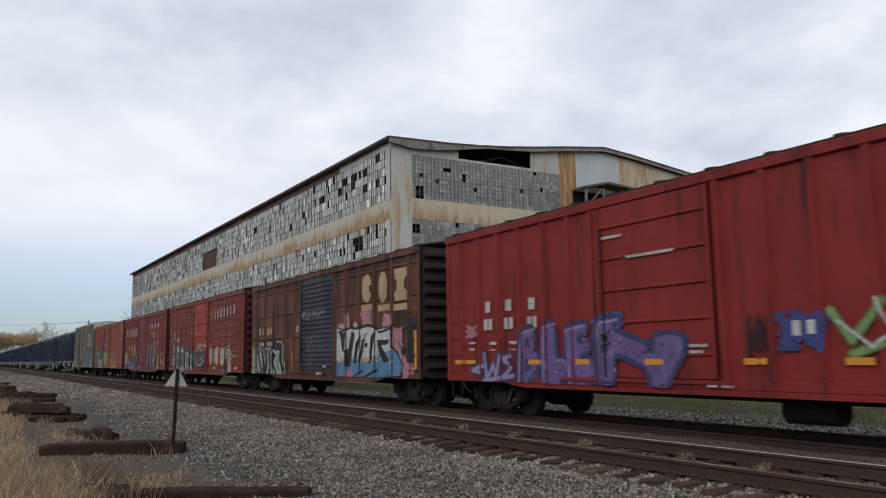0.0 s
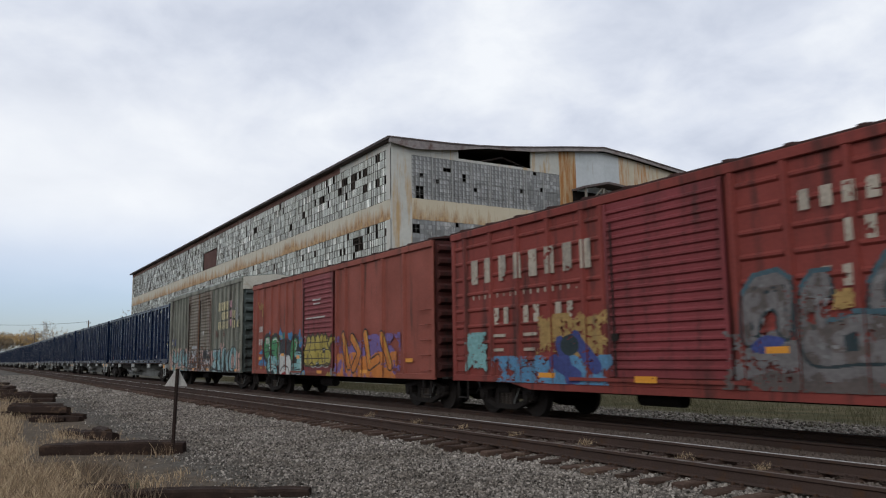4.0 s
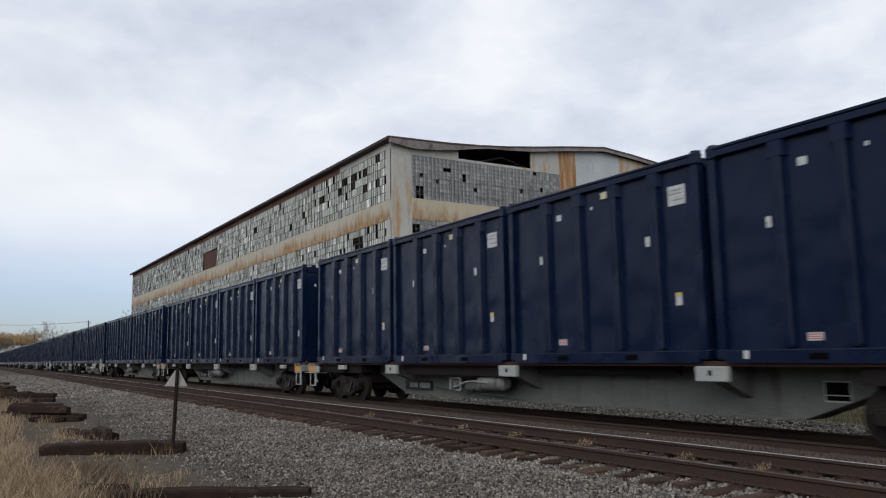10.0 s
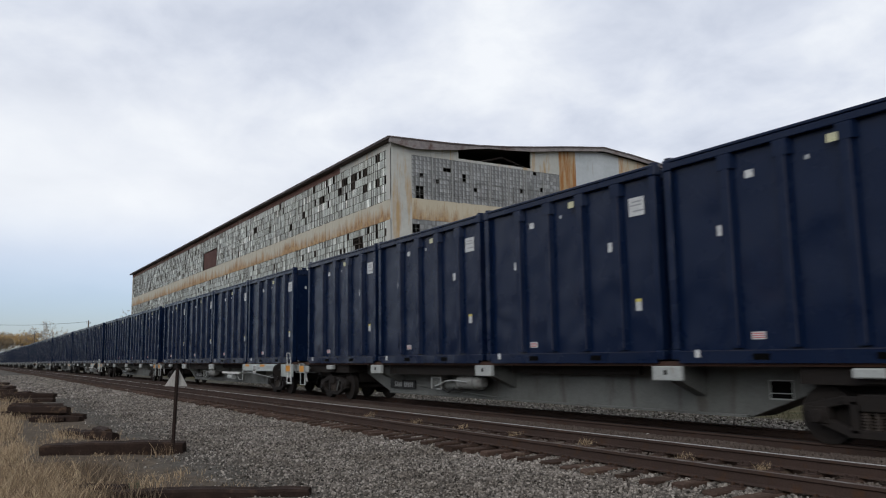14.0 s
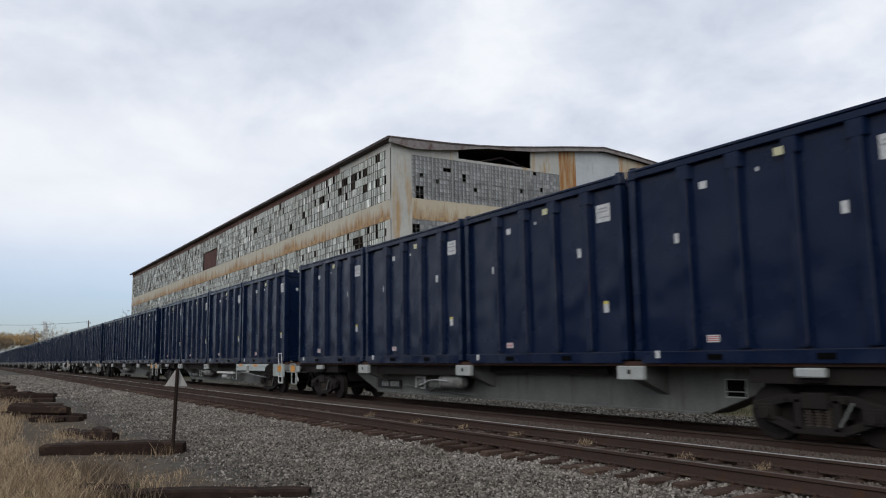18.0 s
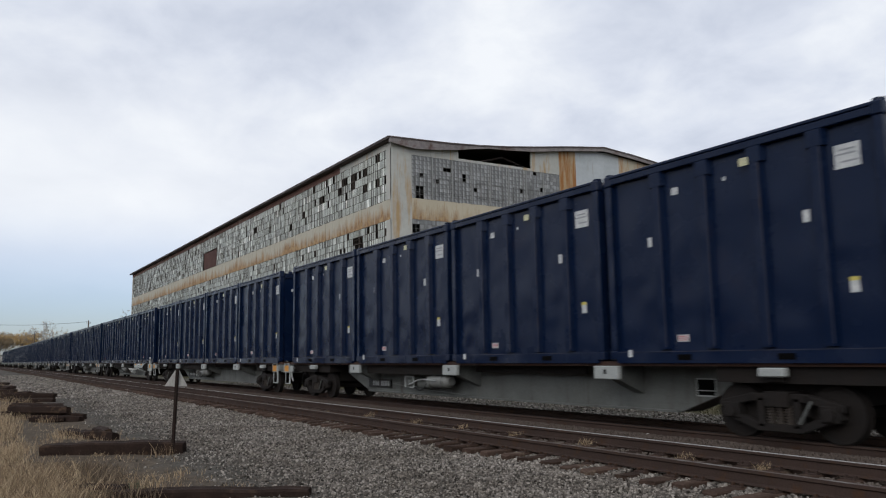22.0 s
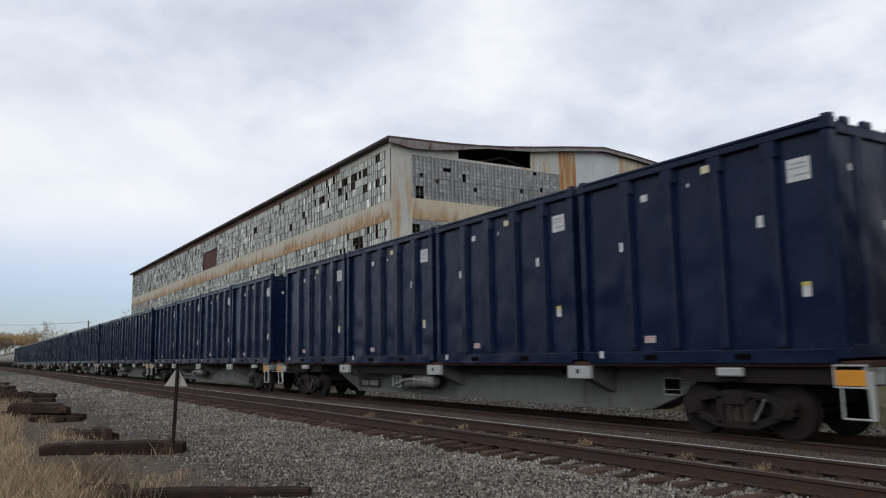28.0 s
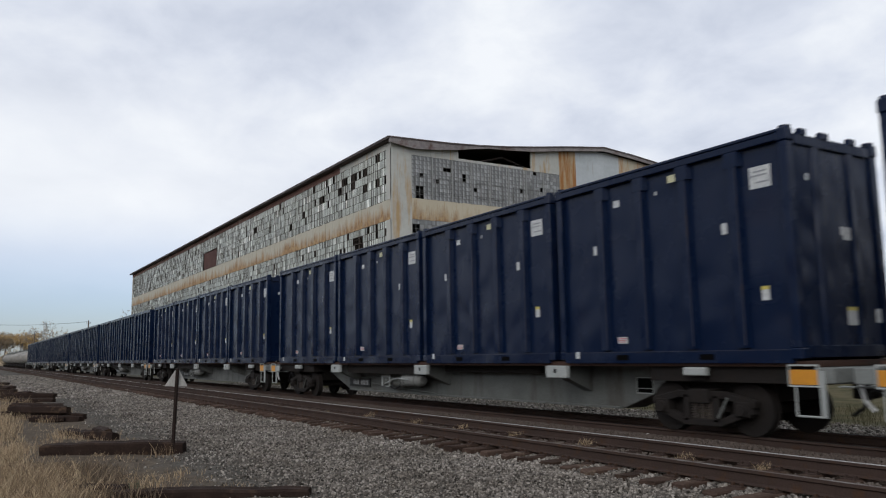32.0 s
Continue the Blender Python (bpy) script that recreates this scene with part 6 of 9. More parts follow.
    scrawl = [[(-9.06, 3.36), (-8.82, 3.68), (-8.51, 3.37), (-8.29, 3.59)],
           [(-8.94, 3.56), (-8.29, 3.55)],
           [(-9.08, 3), (-8.74, 3.04), (-8.5, 2.75), (-8.21, 3.06), (-7.93, 2.7), (-7.71, 2.95), (-7.5, 2.67)],
           [(-8.98, 2.78), (-7.72, 2.82)]]
    for q in scrawl[::2]:
        for (ax, az), (bx, bz) in zip(q, q[1:]):
            for k in range(3):
                x, z = ax + (bx - ax) * k / 3, az + (bz - az) * k / 3
                p.stroke([(x, z), (x + rng.uniform(-0.05, 0.16), z + rng.uniform(-0.2, 0.2)), (x + rng.uniform(0.0, 0.2), z + rng.uniform(-0.15, 0.15))], 0.008, 7)
    p.cloud(-3.6, -2.7, 0.9, 1.3, 8, 0.14, 4, rng)
    faded = [[(-5.77, 1.98), (-5.54, 2.05), (-5.32, 2.09), (-5.07, 1.95), (-5.11, 1.25), (-5.51, 1.20), (-5.76, 1.45)],
             [(-4.87, 1.94), (-4.42, 2.05), (-4.19, 2.07), (-3.95, 2.05), (-4.00, 1.19), (-4.48, 1.24), (-4.88, 1.22)],
             [(-3.78, 2.06), (-3.54, 1.97), (-3.34, 1.95), (-3.01, 2.02), (-2.78, 2.08), (-2.80, 1.42), (-3.14, 1.20), (-3.75, 1.16)],
             [(-2.64, 1.92), (-2.39, 1.95), (-2.28, 1.95), (-2.06, 1.84), (-1.58, 1.76), (-1.59, 1.36), (-1.76, 0.90), (-2.30, 0.72), (-2.34, 1.25), (-2.62, 1.42)]]
    letters(p, faded, 11, 0.02, 7, 7, 0.3)
    creases = [[(-5.70, 1.72), (-5.13, 1.74)],
               [(-4.84, 1.76), (-3.99, 1.79)],
               [(-4.82, 1.50), (-4.05, 1.43)],
               [(-3.77, 1.73), (-3.29, 1.74), (-2.84, 1.70)],
               [(-3.73, 1.43), (-3.25, 1.48), (-2.82, 1.59)],
               [(-2.53, 1.80), (-2.07, 1.76)],
               [(-2.26, 1.15), (-1.71, 1.23)],
               [(-2.25, 0.93), (-1.81, 1.00)],
               [(-2.57, 2.13), (-2.39, 2.01), (-2.20, 2.18), (-2.19, 1.98)],
               [(-3.29, 0.97), (-3.24, 0.80), (-3.03, 0.92), (-2.86, 0.78)]]
    shape(p, creases, 0.022, 2)
    spots = [[(-4.83, 1.36), (-4.39, 1.39), (-4.39, 1.24), (-4.83, 1.22)],
             [(-3.69, 1.46), (-3.48, 1.48), (-3.45, 1.39), (-3.68, 1.37)],
             [(-3.18, 1.54), (-2.92, 1.57), (-2.92, 1.42), (-3.16, 1.40)],
             [(-4.31, 1.44), (-4.05, 1.46), (-4.06, 1.37), (-4.28, 1.36)]]
    for q in spots:
        p.poly(q, 10)
    p.disc(-2.15, 2.25, 0.12, 0.055, 9)
    p.rect(-2.62, -2.02, 1.5, 1.9, 2)
    for i in range(3):
        for k in range(2):
            p.rect(-2.57 + i * 0.18, -2.43 + i * 0.18, 1.54 + k * 0.17, 1.67 + k * 0.17, 4)
    for x in (-4.9, -1.05):
        p.rect(x - 0.3, x + 0.3, 0.98, 1.09, 8)
    p.rect(-1.5, -0.6, 1.55, 1.68, 10)
    p.wear(0.31, rng)
    p.finish("graffiti", car, [LETTER_W, WHITE_S, spray("tarnished_silver", (0.29, 0.285, 0.275)), spray("charcoal", (0.035, 0.035, 0.04)), spray("slate", (0.10, 0.09, 0.10)), spray("violet_blue", (0.082, 0.075, 0.16)), CREAM, M_ORANGE, spray("lime", (0.18, 0.36, 0.06)), ORANGE_S, spray("faded_cream", (0.38, 0.315, 0.25)), spray("pale_chrome", (0.37, 0.365, 0.35))], rib_depth(ribs, doors), "silver and black sprayed graffiti with white lettering blocks")
    BOXCARS.append((car, -35.79))


def car_louvred():
    L, doors = 15.1, [(-9.19, -6.26)]
    ribs = [-0.88, -1.83, -2.91, -4.03, -5.09, -6.1, -9.3, -9.91, -11.04, -12.19, -13.3, -14.45]
    red = boxcar_paint("worn_red_car_paint", (0.156, 0.0310, 0.0245), (0.122, 0.0270, 0.0220), (0.064, 0.0235, 0.0195), 0.36)
    mar = boxcar_paint("maroon_door_paint", (0.15, 0.030, 0.034), (0.12, 0.026, 0.028), (0.08, 0.026, 0.024), 0.4)
    car = build_boxcar("worn red boxcar with maroon louvred door and grey graffiti", L, red, END_RED, mar, doors, ribs, 4.68, sill_drop=0.14, seams=8, door_style="corrugated")
    p, rng = Paint(-15.0, -0.2, 0.83, 4.2), random.Random(33)
    blocks(p, -14.2, -9.4, 3.25, 3.85, 8, 1)
    blocks(p, -14.1, -9.9, 2.85, 2.95, 16, 1)
    blocks(p, -13.2, -10.1, 2.2, 2.6, 8, 1, skip=(2, 5))
    blocks(p, -4.9, -2.0, 3.62, 3.95, 8, 1, skip=(5,), fat=0.6)
    blocks(p, -4.2, -2.2, 3.05, 3.38, 6, 1, skip=(4,))
    blocks(p, -4.6, -1.9, 2.4, 2.72, 8, 1, skip=(2, 3))
    for x in (-13.2, -12.0):
        p.rect(x, x + 0.5, 1.9, 1.96, 1)
        p.rect(x, x + 0.4, 1.55, 1.62, 1)
    p.cloud(-11.3, -9.4, 1.6, 2.1, 16, 0.24, 8, rng)
    p.cloud(-13.0, -9.3, 0.86, 1.2, 26, 0.24, 5, rng)
    shape(p, [[(-10.7, 1.7), (-10.4, 0.95)], [(-10.2, 1.8), (-9.6, 1.2)], [(-10.9, 1.3), (-10.2, 1.0)]], 0.16, 9)
    p.disc(-10.4, 1.65, 0.3, 0.22, 4)
    p.cloud(-14.3, -13.6, 1.2, 1.9, 12, 0.13, 10, rng)
    ochre = [[(-3.17, 2.29), (-2.8, 2.24), (-2.48, 2.07), (-2.47, 1.83), (-2.89, 2.06)],
             [(-4.5, 2.36), (-4.06, 2.35), (-4.07, 2.07), (-4.52, 2.05)],
             [(-2.03, 1.71), (-1.87, 1.7), (-1.94, 1.28), (-2.06, 1.28)]]
    for q in ochre:
        p.poly(q, 8)
    p.cloud(-6.3, -2.4, 0.84, 1.02, 30, 0.16, 13, rng)
    p.cloud(-6.2, -3.2, 1.2, 1.6, 30, 0.20, 3, rng)
    grey = [[(-6.04, 1.55), (-6.0, 2.41), (-5.77, 2.66), (-5.32, 2.73), (-5.04, 2.56), (-5.1, 1.93), (-5.15, 1.61), (-5.37, 1.74), (-5.33, 2.07), (-5.52, 2.18), (-5.72, 1.95), (-5.76, 1.57)],
            [(-5.04, 1.78), (-4.93, 2.43), (-4.72, 2.65), (-4.45, 2.65), (-4.43, 2.28), (-4.51, 1.91), (-4.28, 1.96), (-3.95, 1.97), (-3.57, 1.91), (-3.3, 1.76), (-3.32, 1.46), (-3.6, 1.28), (-4.14, 1.28), (-4.6, 1.22), (-4.91, 1.28)],
            [(-3.9, 2.01), (-3.79, 2.53), (-3.6, 2.75), (-3.33, 2.98), (-3.18, 2.91), (-3.13, 2.72), (-3.18, 2.21), (-3.22, 1.71), (-3.41, 1.7), (-3.48, 1.88), (-3.63, 2.06)],
            [(-3.13, 1.96), (-2.81, 2.03), (-2.65, 1.83), (-2.69, 1.3), (-2.93, 1.18), (-3.2, 1.24), (-3.21, 1.62)]]
    letters(p, grey, 3, 0.05, 4, 0, 0.45, (4, 12, 13), 5)
    rims = [[(-6.0, 2.41), (-5.77, 2.69), (-5.32, 2.75), (-5.06, 2.59)],
            [(-4.95, 2.4), (-4.72, 2.67), (-4.43, 2.66)],
            [(-3.85, 2.43), (-3.58, 2.8), (-3.33, 3.0), (-3.17, 2.9)],
            [(-4.51, 1.89), (-4.09, 2.02), (-3.56, 1.98)],
            [(-3.22, 2.04), (-3.36, 1.88), (-3.21, 1.65)]]
    shape(p, rims, 0.04, 14)
    hollow = [[(-3.64, 2.38), (-3.39, 2.57), (-3.37, 2.27), (-3.63, 2.1)],
              [(-4.3, 1.67), (-4.07, 1.73), (-4.05, 1.45), (-4.27, 1.43)],
              [(-2.94, 1.75), (-2.81, 1.77), (-2.82, 1.42), (-2.95, 1.42)]]
    for q in hollow:
        p.poly(q, 4)
    puddle = [[(-5.96, 1.47), (-5.69, 1.73), (-5.23, 1.66), (-5.3, 1.55), (-5.62, 1.41)],
              [(-2.16, 1.95), (-1.84, 1.96), (-1.85, 1.72), (-2.17, 1.72)]]
    for q in puddle:
        p.poly(rounded(q), 9)
    script = [[(-2.38, 1.24), (-2.32, 1.0), (-2.18, 1.14), (-2.1, 0.99), (-2.01, 1.27)],
              [(-1.77, 1.23), (-1.95, 1.11), (-1.93, 1.01), (-1.76, 1.01)],
              [(-1.26, 1.33), (-1.14, 1.25), (-0.98, 1.3)],
              [(-0.94, 1.34), (-0.68, 1.36), (-0.62, 1.2), (-0.51, 1.12), (-0.33, 1.32), (-0.29, 1.06), (-0.14, 1.04)]]
    shape(p, script, 0.05, 7)
    flecks = [[(-1.07, 1.95), (-0.8, 1.8)],
              [(-0.79, 1.94), (-1.07, 1.79)],
              [(-0.93, 1.98), (-0.94, 1.76)],
              [(-0.4, 1.63), (-0.16, 1.5)],
              [(-0.16, 1.63), (-0.4, 1.49)],
              [(-0.45, 2.02), (-0.32, 2.12), (-0.25, 1.95), (-0.13, 2.1), (0.03, 2.05)],
              [(-0.33, 1.88), (-0.12, 1.87)],
              [(-1.52, 2.11), (-1.54, 1.82)],
              [(-2.74, 0.91), (-2.37, 1.0)],
              [(-2.65, 0.82), (-2.34, 0.92)],
              [(-2.4, 2.34), (-2.28, 2.39)],
              [(-2.5, 2.24), (-2.26, 2.25)],
              [(-1.43, 1.05), (-1.27, 1.04)],
              [(-1.06, 1.05), (-0.81, 1.04)]]
    shape(p, flecks, 0.035, 16)
    p.rect(-2.48, -2.01, 1.37, 1.67, 2)
    for i in range(3):
        for k in range(2):
            p.rect(-2.44 + i * 0.143, -2.34 + i * 0.143, 1.41 + k * 0.130, 1.50 + k * 0.130, 4)
    p.rect(-2.48, -2.19, 1.73, 1.91, 11)
    p.rect(-1.34, -0.91, 1.38, 1.59, 6)
    p.rect(-5.63, -5.18, 1.43, 1.54, 6)
    p.rect(-3.64, -3.26, 1.4, 1.54, 6)
    for x, z in ((-8.2, 0.9), (-11.2, 0.95)):
        p.rect(x - 0.28, x + 0.28, z, z + 0.12, 6)
    p.wear(0.3, rng)
    p.finish("graffiti", car, [LETTER_T2, WHITE_S, spray("dull_silver", (0.155, 0.145, 0.145)), spray("dark_teal", (0.02, 0.035, 0.04)), SKYBLUE, M_ORANGE, CREAM, spray("ochre", (0.36, 0.23, 0.08)), BLUE_S, TEAL, spray("lime_tag", (0.16, 0.32, 0.06)), spray("pale_silver", (0.22, 0.22, 0.22)), spray("grime_grey", (0.10, 0.082, 0.075)), spray("faded_teal", (0.05, 0.10, 0.125)), CREAM, spray("chalk", (0.34, 0.29, 0.26))], rib_depth(ribs, doors), "grey and blue sprayed graffiti with white lettering blocks")
    BOXCARS.append((car, -52.3))


def car_oxide():
    L, doors = 15.92, [(-9.75, -6.85)]
    ribs = [-1.72, -3.1, -4.59, -5.88, -6.6, -9.9, -10.78, -11.63, -12.55, -13.43, -14.38, -15.25]
    red = boxcar_paint("oxide_red_car_paint", (0.185, 0.0515, 0.0365), (0.142, 0.0415, 0.0305), (0.095, 0.0390, 0.0300), 0.3)
    mar = boxcar_paint("oxide_door_paint", (0.155, 0.0390, 0.0430), (0.120, 0.0325, 0.0360), (0.084, 0.0340, 0.0330), 0.35)
    car = build_boxcar("oxide red boxcar with green and yellow graffiti", L, red, END_RED, mar, doors, ribs, 4.70, door_style="corrugated")
    p, rng = Paint(-15.8, -0.2, 0.83, 4.2), random.Random(47)
    blocks(p, -14.96, -14.48, 2.59, 2.84, 2, 1, fat=0.75)
    blocks(p, -14.99, -14.34, 2.04, 2.30, 3, 1, fat=0.7)
    shape(p, [[(-15.1, 3.9), (-14.9, 3.6), (-14.7, 3.85)], [(-14.7, 3.6), (-14.4, 3.8), (-14.45, 3.2)]], 0.025, 6)
    splash = [[(-12.49, 2.23), (-12.45, 2.52), (-12.29, 2.62), (-12.23, 2.75), (-12.18, 2.55), (-11.99, 2.45), (-11.96, 2.2)],
              [(-11.42, 2.5), (-11.15, 2.43), (-10.93, 2.53), (-10.75, 2.4), (-10.73, 2.27), (-11.03, 2.13), (-11.32, 2.24)],
              [(-10.45, 2.28), (-10.18, 2.37), (-10.1, 2.56), (-9.95, 2.6), (-9.93, 2.4), (-9.74, 2.29), (-9.61, 2.08), (-9.75, 1.87), (-10.15, 1.8), (-10.3, 2.01)],
              [(-13.62, 2.41), (-13.45, 2.69), (-13.35, 2.51), (-13.4, 2.25)],
              [(-15.0, 1.7), (-14.32, 1.91), (-14.27, 1.66), (-14.75, 1.64)],
              [(-15.02, 1.28), (-14.13, 1.63), (-13.83, 1.31), (-13.93, 0.96), (-14.09, 1.18), (-14.88, 1.16)],
              [(-9.75, 0.8), (-9.65, 1.01), (-9.36, 1.0), (-9.42, 0.76)]]
    for q in splash:
        p.poly(rounded(q), 5)
    dots = [[(-12.29, 2.34), (-12.06, 2.31), (-11.29, 2.14), (-10.14, 2.06), (-9.84, 2.13), (-14.52, 1.92), (-14.65, 1.08), (-14.0, 1.1), (-9.55, 0.88), (-13.11, 2.44)]]
    for x, z in dots[0]:
        p.disc(x, z, 0.075, 0.06, 6)
    teal_wash = [[(-13.6, 2.33), (-13.13, 2.4), (-12.51, 2.4), (-12.33, 2.27), (-13.14, 2.24)],
                 [(-12.06, 2.38), (-11.84, 2.53), (-11.61, 2.43), (-11.66, 2.18), (-11.94, 2.2)],
                 [(-10.88, 2.15), (-10.66, 2.34), (-10.38, 2.37), (-10.26, 2.2), (-10.46, 2.21)]]
    for q in teal_wash:
        p.poly(rounded(q), 14)
    top = [[(-14.25, 2.1), (-14.09, 2.3), (-13.79, 2.38), (-13.47, 2.31), (-13.35, 2.13), (-13.39, 1.79), (-13.62, 1.65), (-13.82, 1.44), (-14.09, 1.53), (-14.22, 1.75)],
           [(-13.29, 2.2), (-13.04, 2.33), (-12.69, 2.34), (-12.43, 2.24), (-12.33, 2.04), (-12.25, 1.76), (-12.33, 1.44), (-12.52, 1.31), (-12.69, 1.47), (-12.92, 1.59), (-13.21, 1.63), (-13.34, 1.91)],
           [(-10.93, 2.02), (-10.74, 2.18), (-10.52, 2.25), (-10.34, 2.16), (-10.3, 1.97), (-10.42, 1.79), (-10.59, 1.71), (-10.68, 1.58), (-10.72, 1.38), (-10.94, 1.34), (-11.07, 1.47), (-11.05, 1.81)]]
    low = [[(-13.76, 1.53), (-13.45, 1.63), (-13.18, 1.54), (-13.05, 1.25), (-13.12, 1.01), (-13.38, 0.91), (-13.68, 0.96), (-13.84, 1.11), (-13.75, 1.31)],
           [(-13.16, 1.56), (-12.85, 1.57), (-12.52, 1.41), (-12.31, 1.46), (-12.38, 1.19), (-12.71, 1.14), (-12.46, 0.99), (-12.59, 0.79), (-12.86, 0.81), (-13.07, 1.0), (-13.05, 1.31)],
           [(-10.66, 1.65), (-10.43, 1.73), (-9.83, 1.7), (-9.79, 1.45), (-9.83, 1.01), (-9.96, 0.8), (-10.29, 0.77), (-10.7, 0.8), (-10.98, 0.93), (-10.94, 1.14), (-10.66, 1.29), (-10.39, 1.24), (-10.35, 1.49), (-10.58, 1.48)]]
    letters(p, top + low, 3, 0.17, 4)
    for q in low:
        p.poly(rounded(q), 7)
    gaps = [[(-12.77, 1.87), (-12.61, 1.93), (-12.54, 1.63), (-12.68, 1.51)],
            [(-12.78, 1.31), (-12.51, 1.25), (-12.66, 1.1), (-12.85, 1.13)],
            [(-10.66, 1.45), (-10.4, 1.55), (-10.38, 1.28), (-10.64, 1.24)],
            [(-13.77, 1.75), (-13.6, 2.06), (-13.51, 1.91), (-13.58, 1.72)],
            [(-13.59, 1.45), (-13.4, 1.52), (-13.38, 1.24), (-13.57, 1.26)]]
    for q in gaps:
        p.poly(rounded(q), 4)
    shine = [[(-13.1, 2.23), (-12.69, 2.27), (-12.47, 2.15)],
             [(-12.45, 1.94), (-12.39, 1.51)],
             [(-12.7, 1.89), (-12.66, 1.58)],
             [(-10.57, 2.14), (-10.42, 2.02), (-10.5, 1.8)],
             [(-9.81, 1.6), (-9.87, 1.01), (-10.03, 0.84), (-10.56, 0.84), (-10.89, 0.94)],
             [(-13.53, 2.23), (-13.44, 1.91), (-13.63, 1.81)],
             [(-13.14, 1.33), (-13.17, 1.02), (-13.54, 0.95)],
             [(-12.94, 1.01), (-12.78, 0.84), (-12.58, 0.87)]]
    shape(p, shine, 0.03, 2)
    ruled = [[(-10.93, 1.07), (-10.4, 1.1)],
             [(-10.92, 1.0), (-9.95, 1.04)],
             [(-10.83, 0.92), (-9.92, 0.94)],
             [(-10.62, 0.85), (-10.03, 0.87)],
             [(-10.3, 1.65), (-9.82, 1.62)],
             [(-10.33, 1.52), (-9.83, 1.5)],
             [(-13.7, 1.19), (-13.16, 1.21)],
             [(-13.73, 1.06), (-13.15, 1.09)],
             [(-14.15, 1.93), (-13.41, 1.97)],
             [(-13.26, 2.07), (-12.48, 2.11)],
             [(-13.28, 1.79), (-12.81, 1.77)],
             [(-14.16, 1.73), (-13.73, 1.75)],
             [(-11.01, 1.73), (-10.63, 1.76)],
             [(-12.98, 1.31), (-12.73, 1.31)],
             [(-12.99, 1.05), (-12.75, 1.05)]]
    shape(p, ruled, 0.018, 4)
    blocks(p, -14.07, -13.45, 2.07, 2.32, 3, 1, fat=0.7)
    for i in range(60):
        x, z = rng.uniform(-14.4, -10.0), rng.uniform(0.9, 2.3)
        if p.id[int((x - p.x0) / CELL), int((z - p.z0) / CELL)] in (3, 7):
            p.stroke([(x, z), (x + rng.uniform(0.08, 0.25), z + rng.uniform(-0.03, 0.03))], 0.012, 4)
    cap = [[(-12.39, 1.6), (-12.3, 1.97), (-12.04, 2.19), (-11.7, 2.28), (-11.32, 2.24), (-11.06, 2.04), (-11.04, 1.73), (-11.17, 1.54), (-11.33, 1.6), (-11.48, 1.51), (-11.58, 1.63), (-11.7, 1.53), (-11.85, 1.68), (-12.01, 1.57), (-12.14, 1.67)],
           [(-12.31, 1.57), (-12.13, 1.69), (-12.01, 1.57), (-11.85, 1.68), (-11.7, 1.53), (-11.58, 1.63), (-11.48, 1.51), (-11.33, 1.6), (-11.15, 1.54), (-11.01, 1.3), (-11.02, 0.99), (-11.24, 0.76), (-12.11, 0.74), (-12.31, 0.94), (-12.31, 1.31)],
           [(-12.08, 0.73), (-12.03, 0.85), (-11.86, 0.93), (-11.74, 0.89), (-11.61, 0.94), (-11.48, 0.85), (-11.46, 0.75)]]
    p.stroke(cap[1] + cap[1][:1], 0.09, 4)
    p.poly(cap[1], 2)
    p.poly(cap[0], 13)
    p.poly(cap[2], 8)
    folds = [[(-12.25, 0.95), (-11.93, 1.13), (-11.61, 1.17), (-11.32, 1.1), (-11.2, 0.92)],
             [(-12.09, 1.87), (-11.86, 2.14), (-11.55, 2.18)],
             [(-11.89, 1.75), (-11.64, 2.02), (-11.33, 2.06)],
             [(-11.5, 1.68), (-11.27, 1.84), (-11.16, 1.94)]]
    shape(p, folds[:1], 0.028, 4)
    shape(p, folds[1:], 0.03, 4)
    body = [[(-9.56, 1.69), (-9.34, 1.86), (-9.22, 2.21), (-9.02, 2.34), (-8.83, 2.22), (-8.62, 2.35), (-8.42, 2.2), (-8.15, 2.35), (-7.96, 2.22), (-7.76, 2.34), (-7.6, 2.24), (-7.43, 2.33), (-7.29, 2.22), (-7.14, 2.06), (-6.99, 2.23), (-6.82, 2.26), (-6.7, 2.14), (-6.76, 2.02), (-6.93, 1.95), (-7.07, 1.83), (-6.95, 1.66), (-6.92, 1.46), (-7.03, 1.26), (-7.17, 1.2), (-7.71, 1.21), (-8.3, 1.17), (-8.94, 1.16), (-9.34, 1.16), (-9.54, 1.3), (-9.43, 1.54)]]
    p.poly(body[0], 6)
    p.stroke(body[0] + body[0][:1], 0.032, 12)
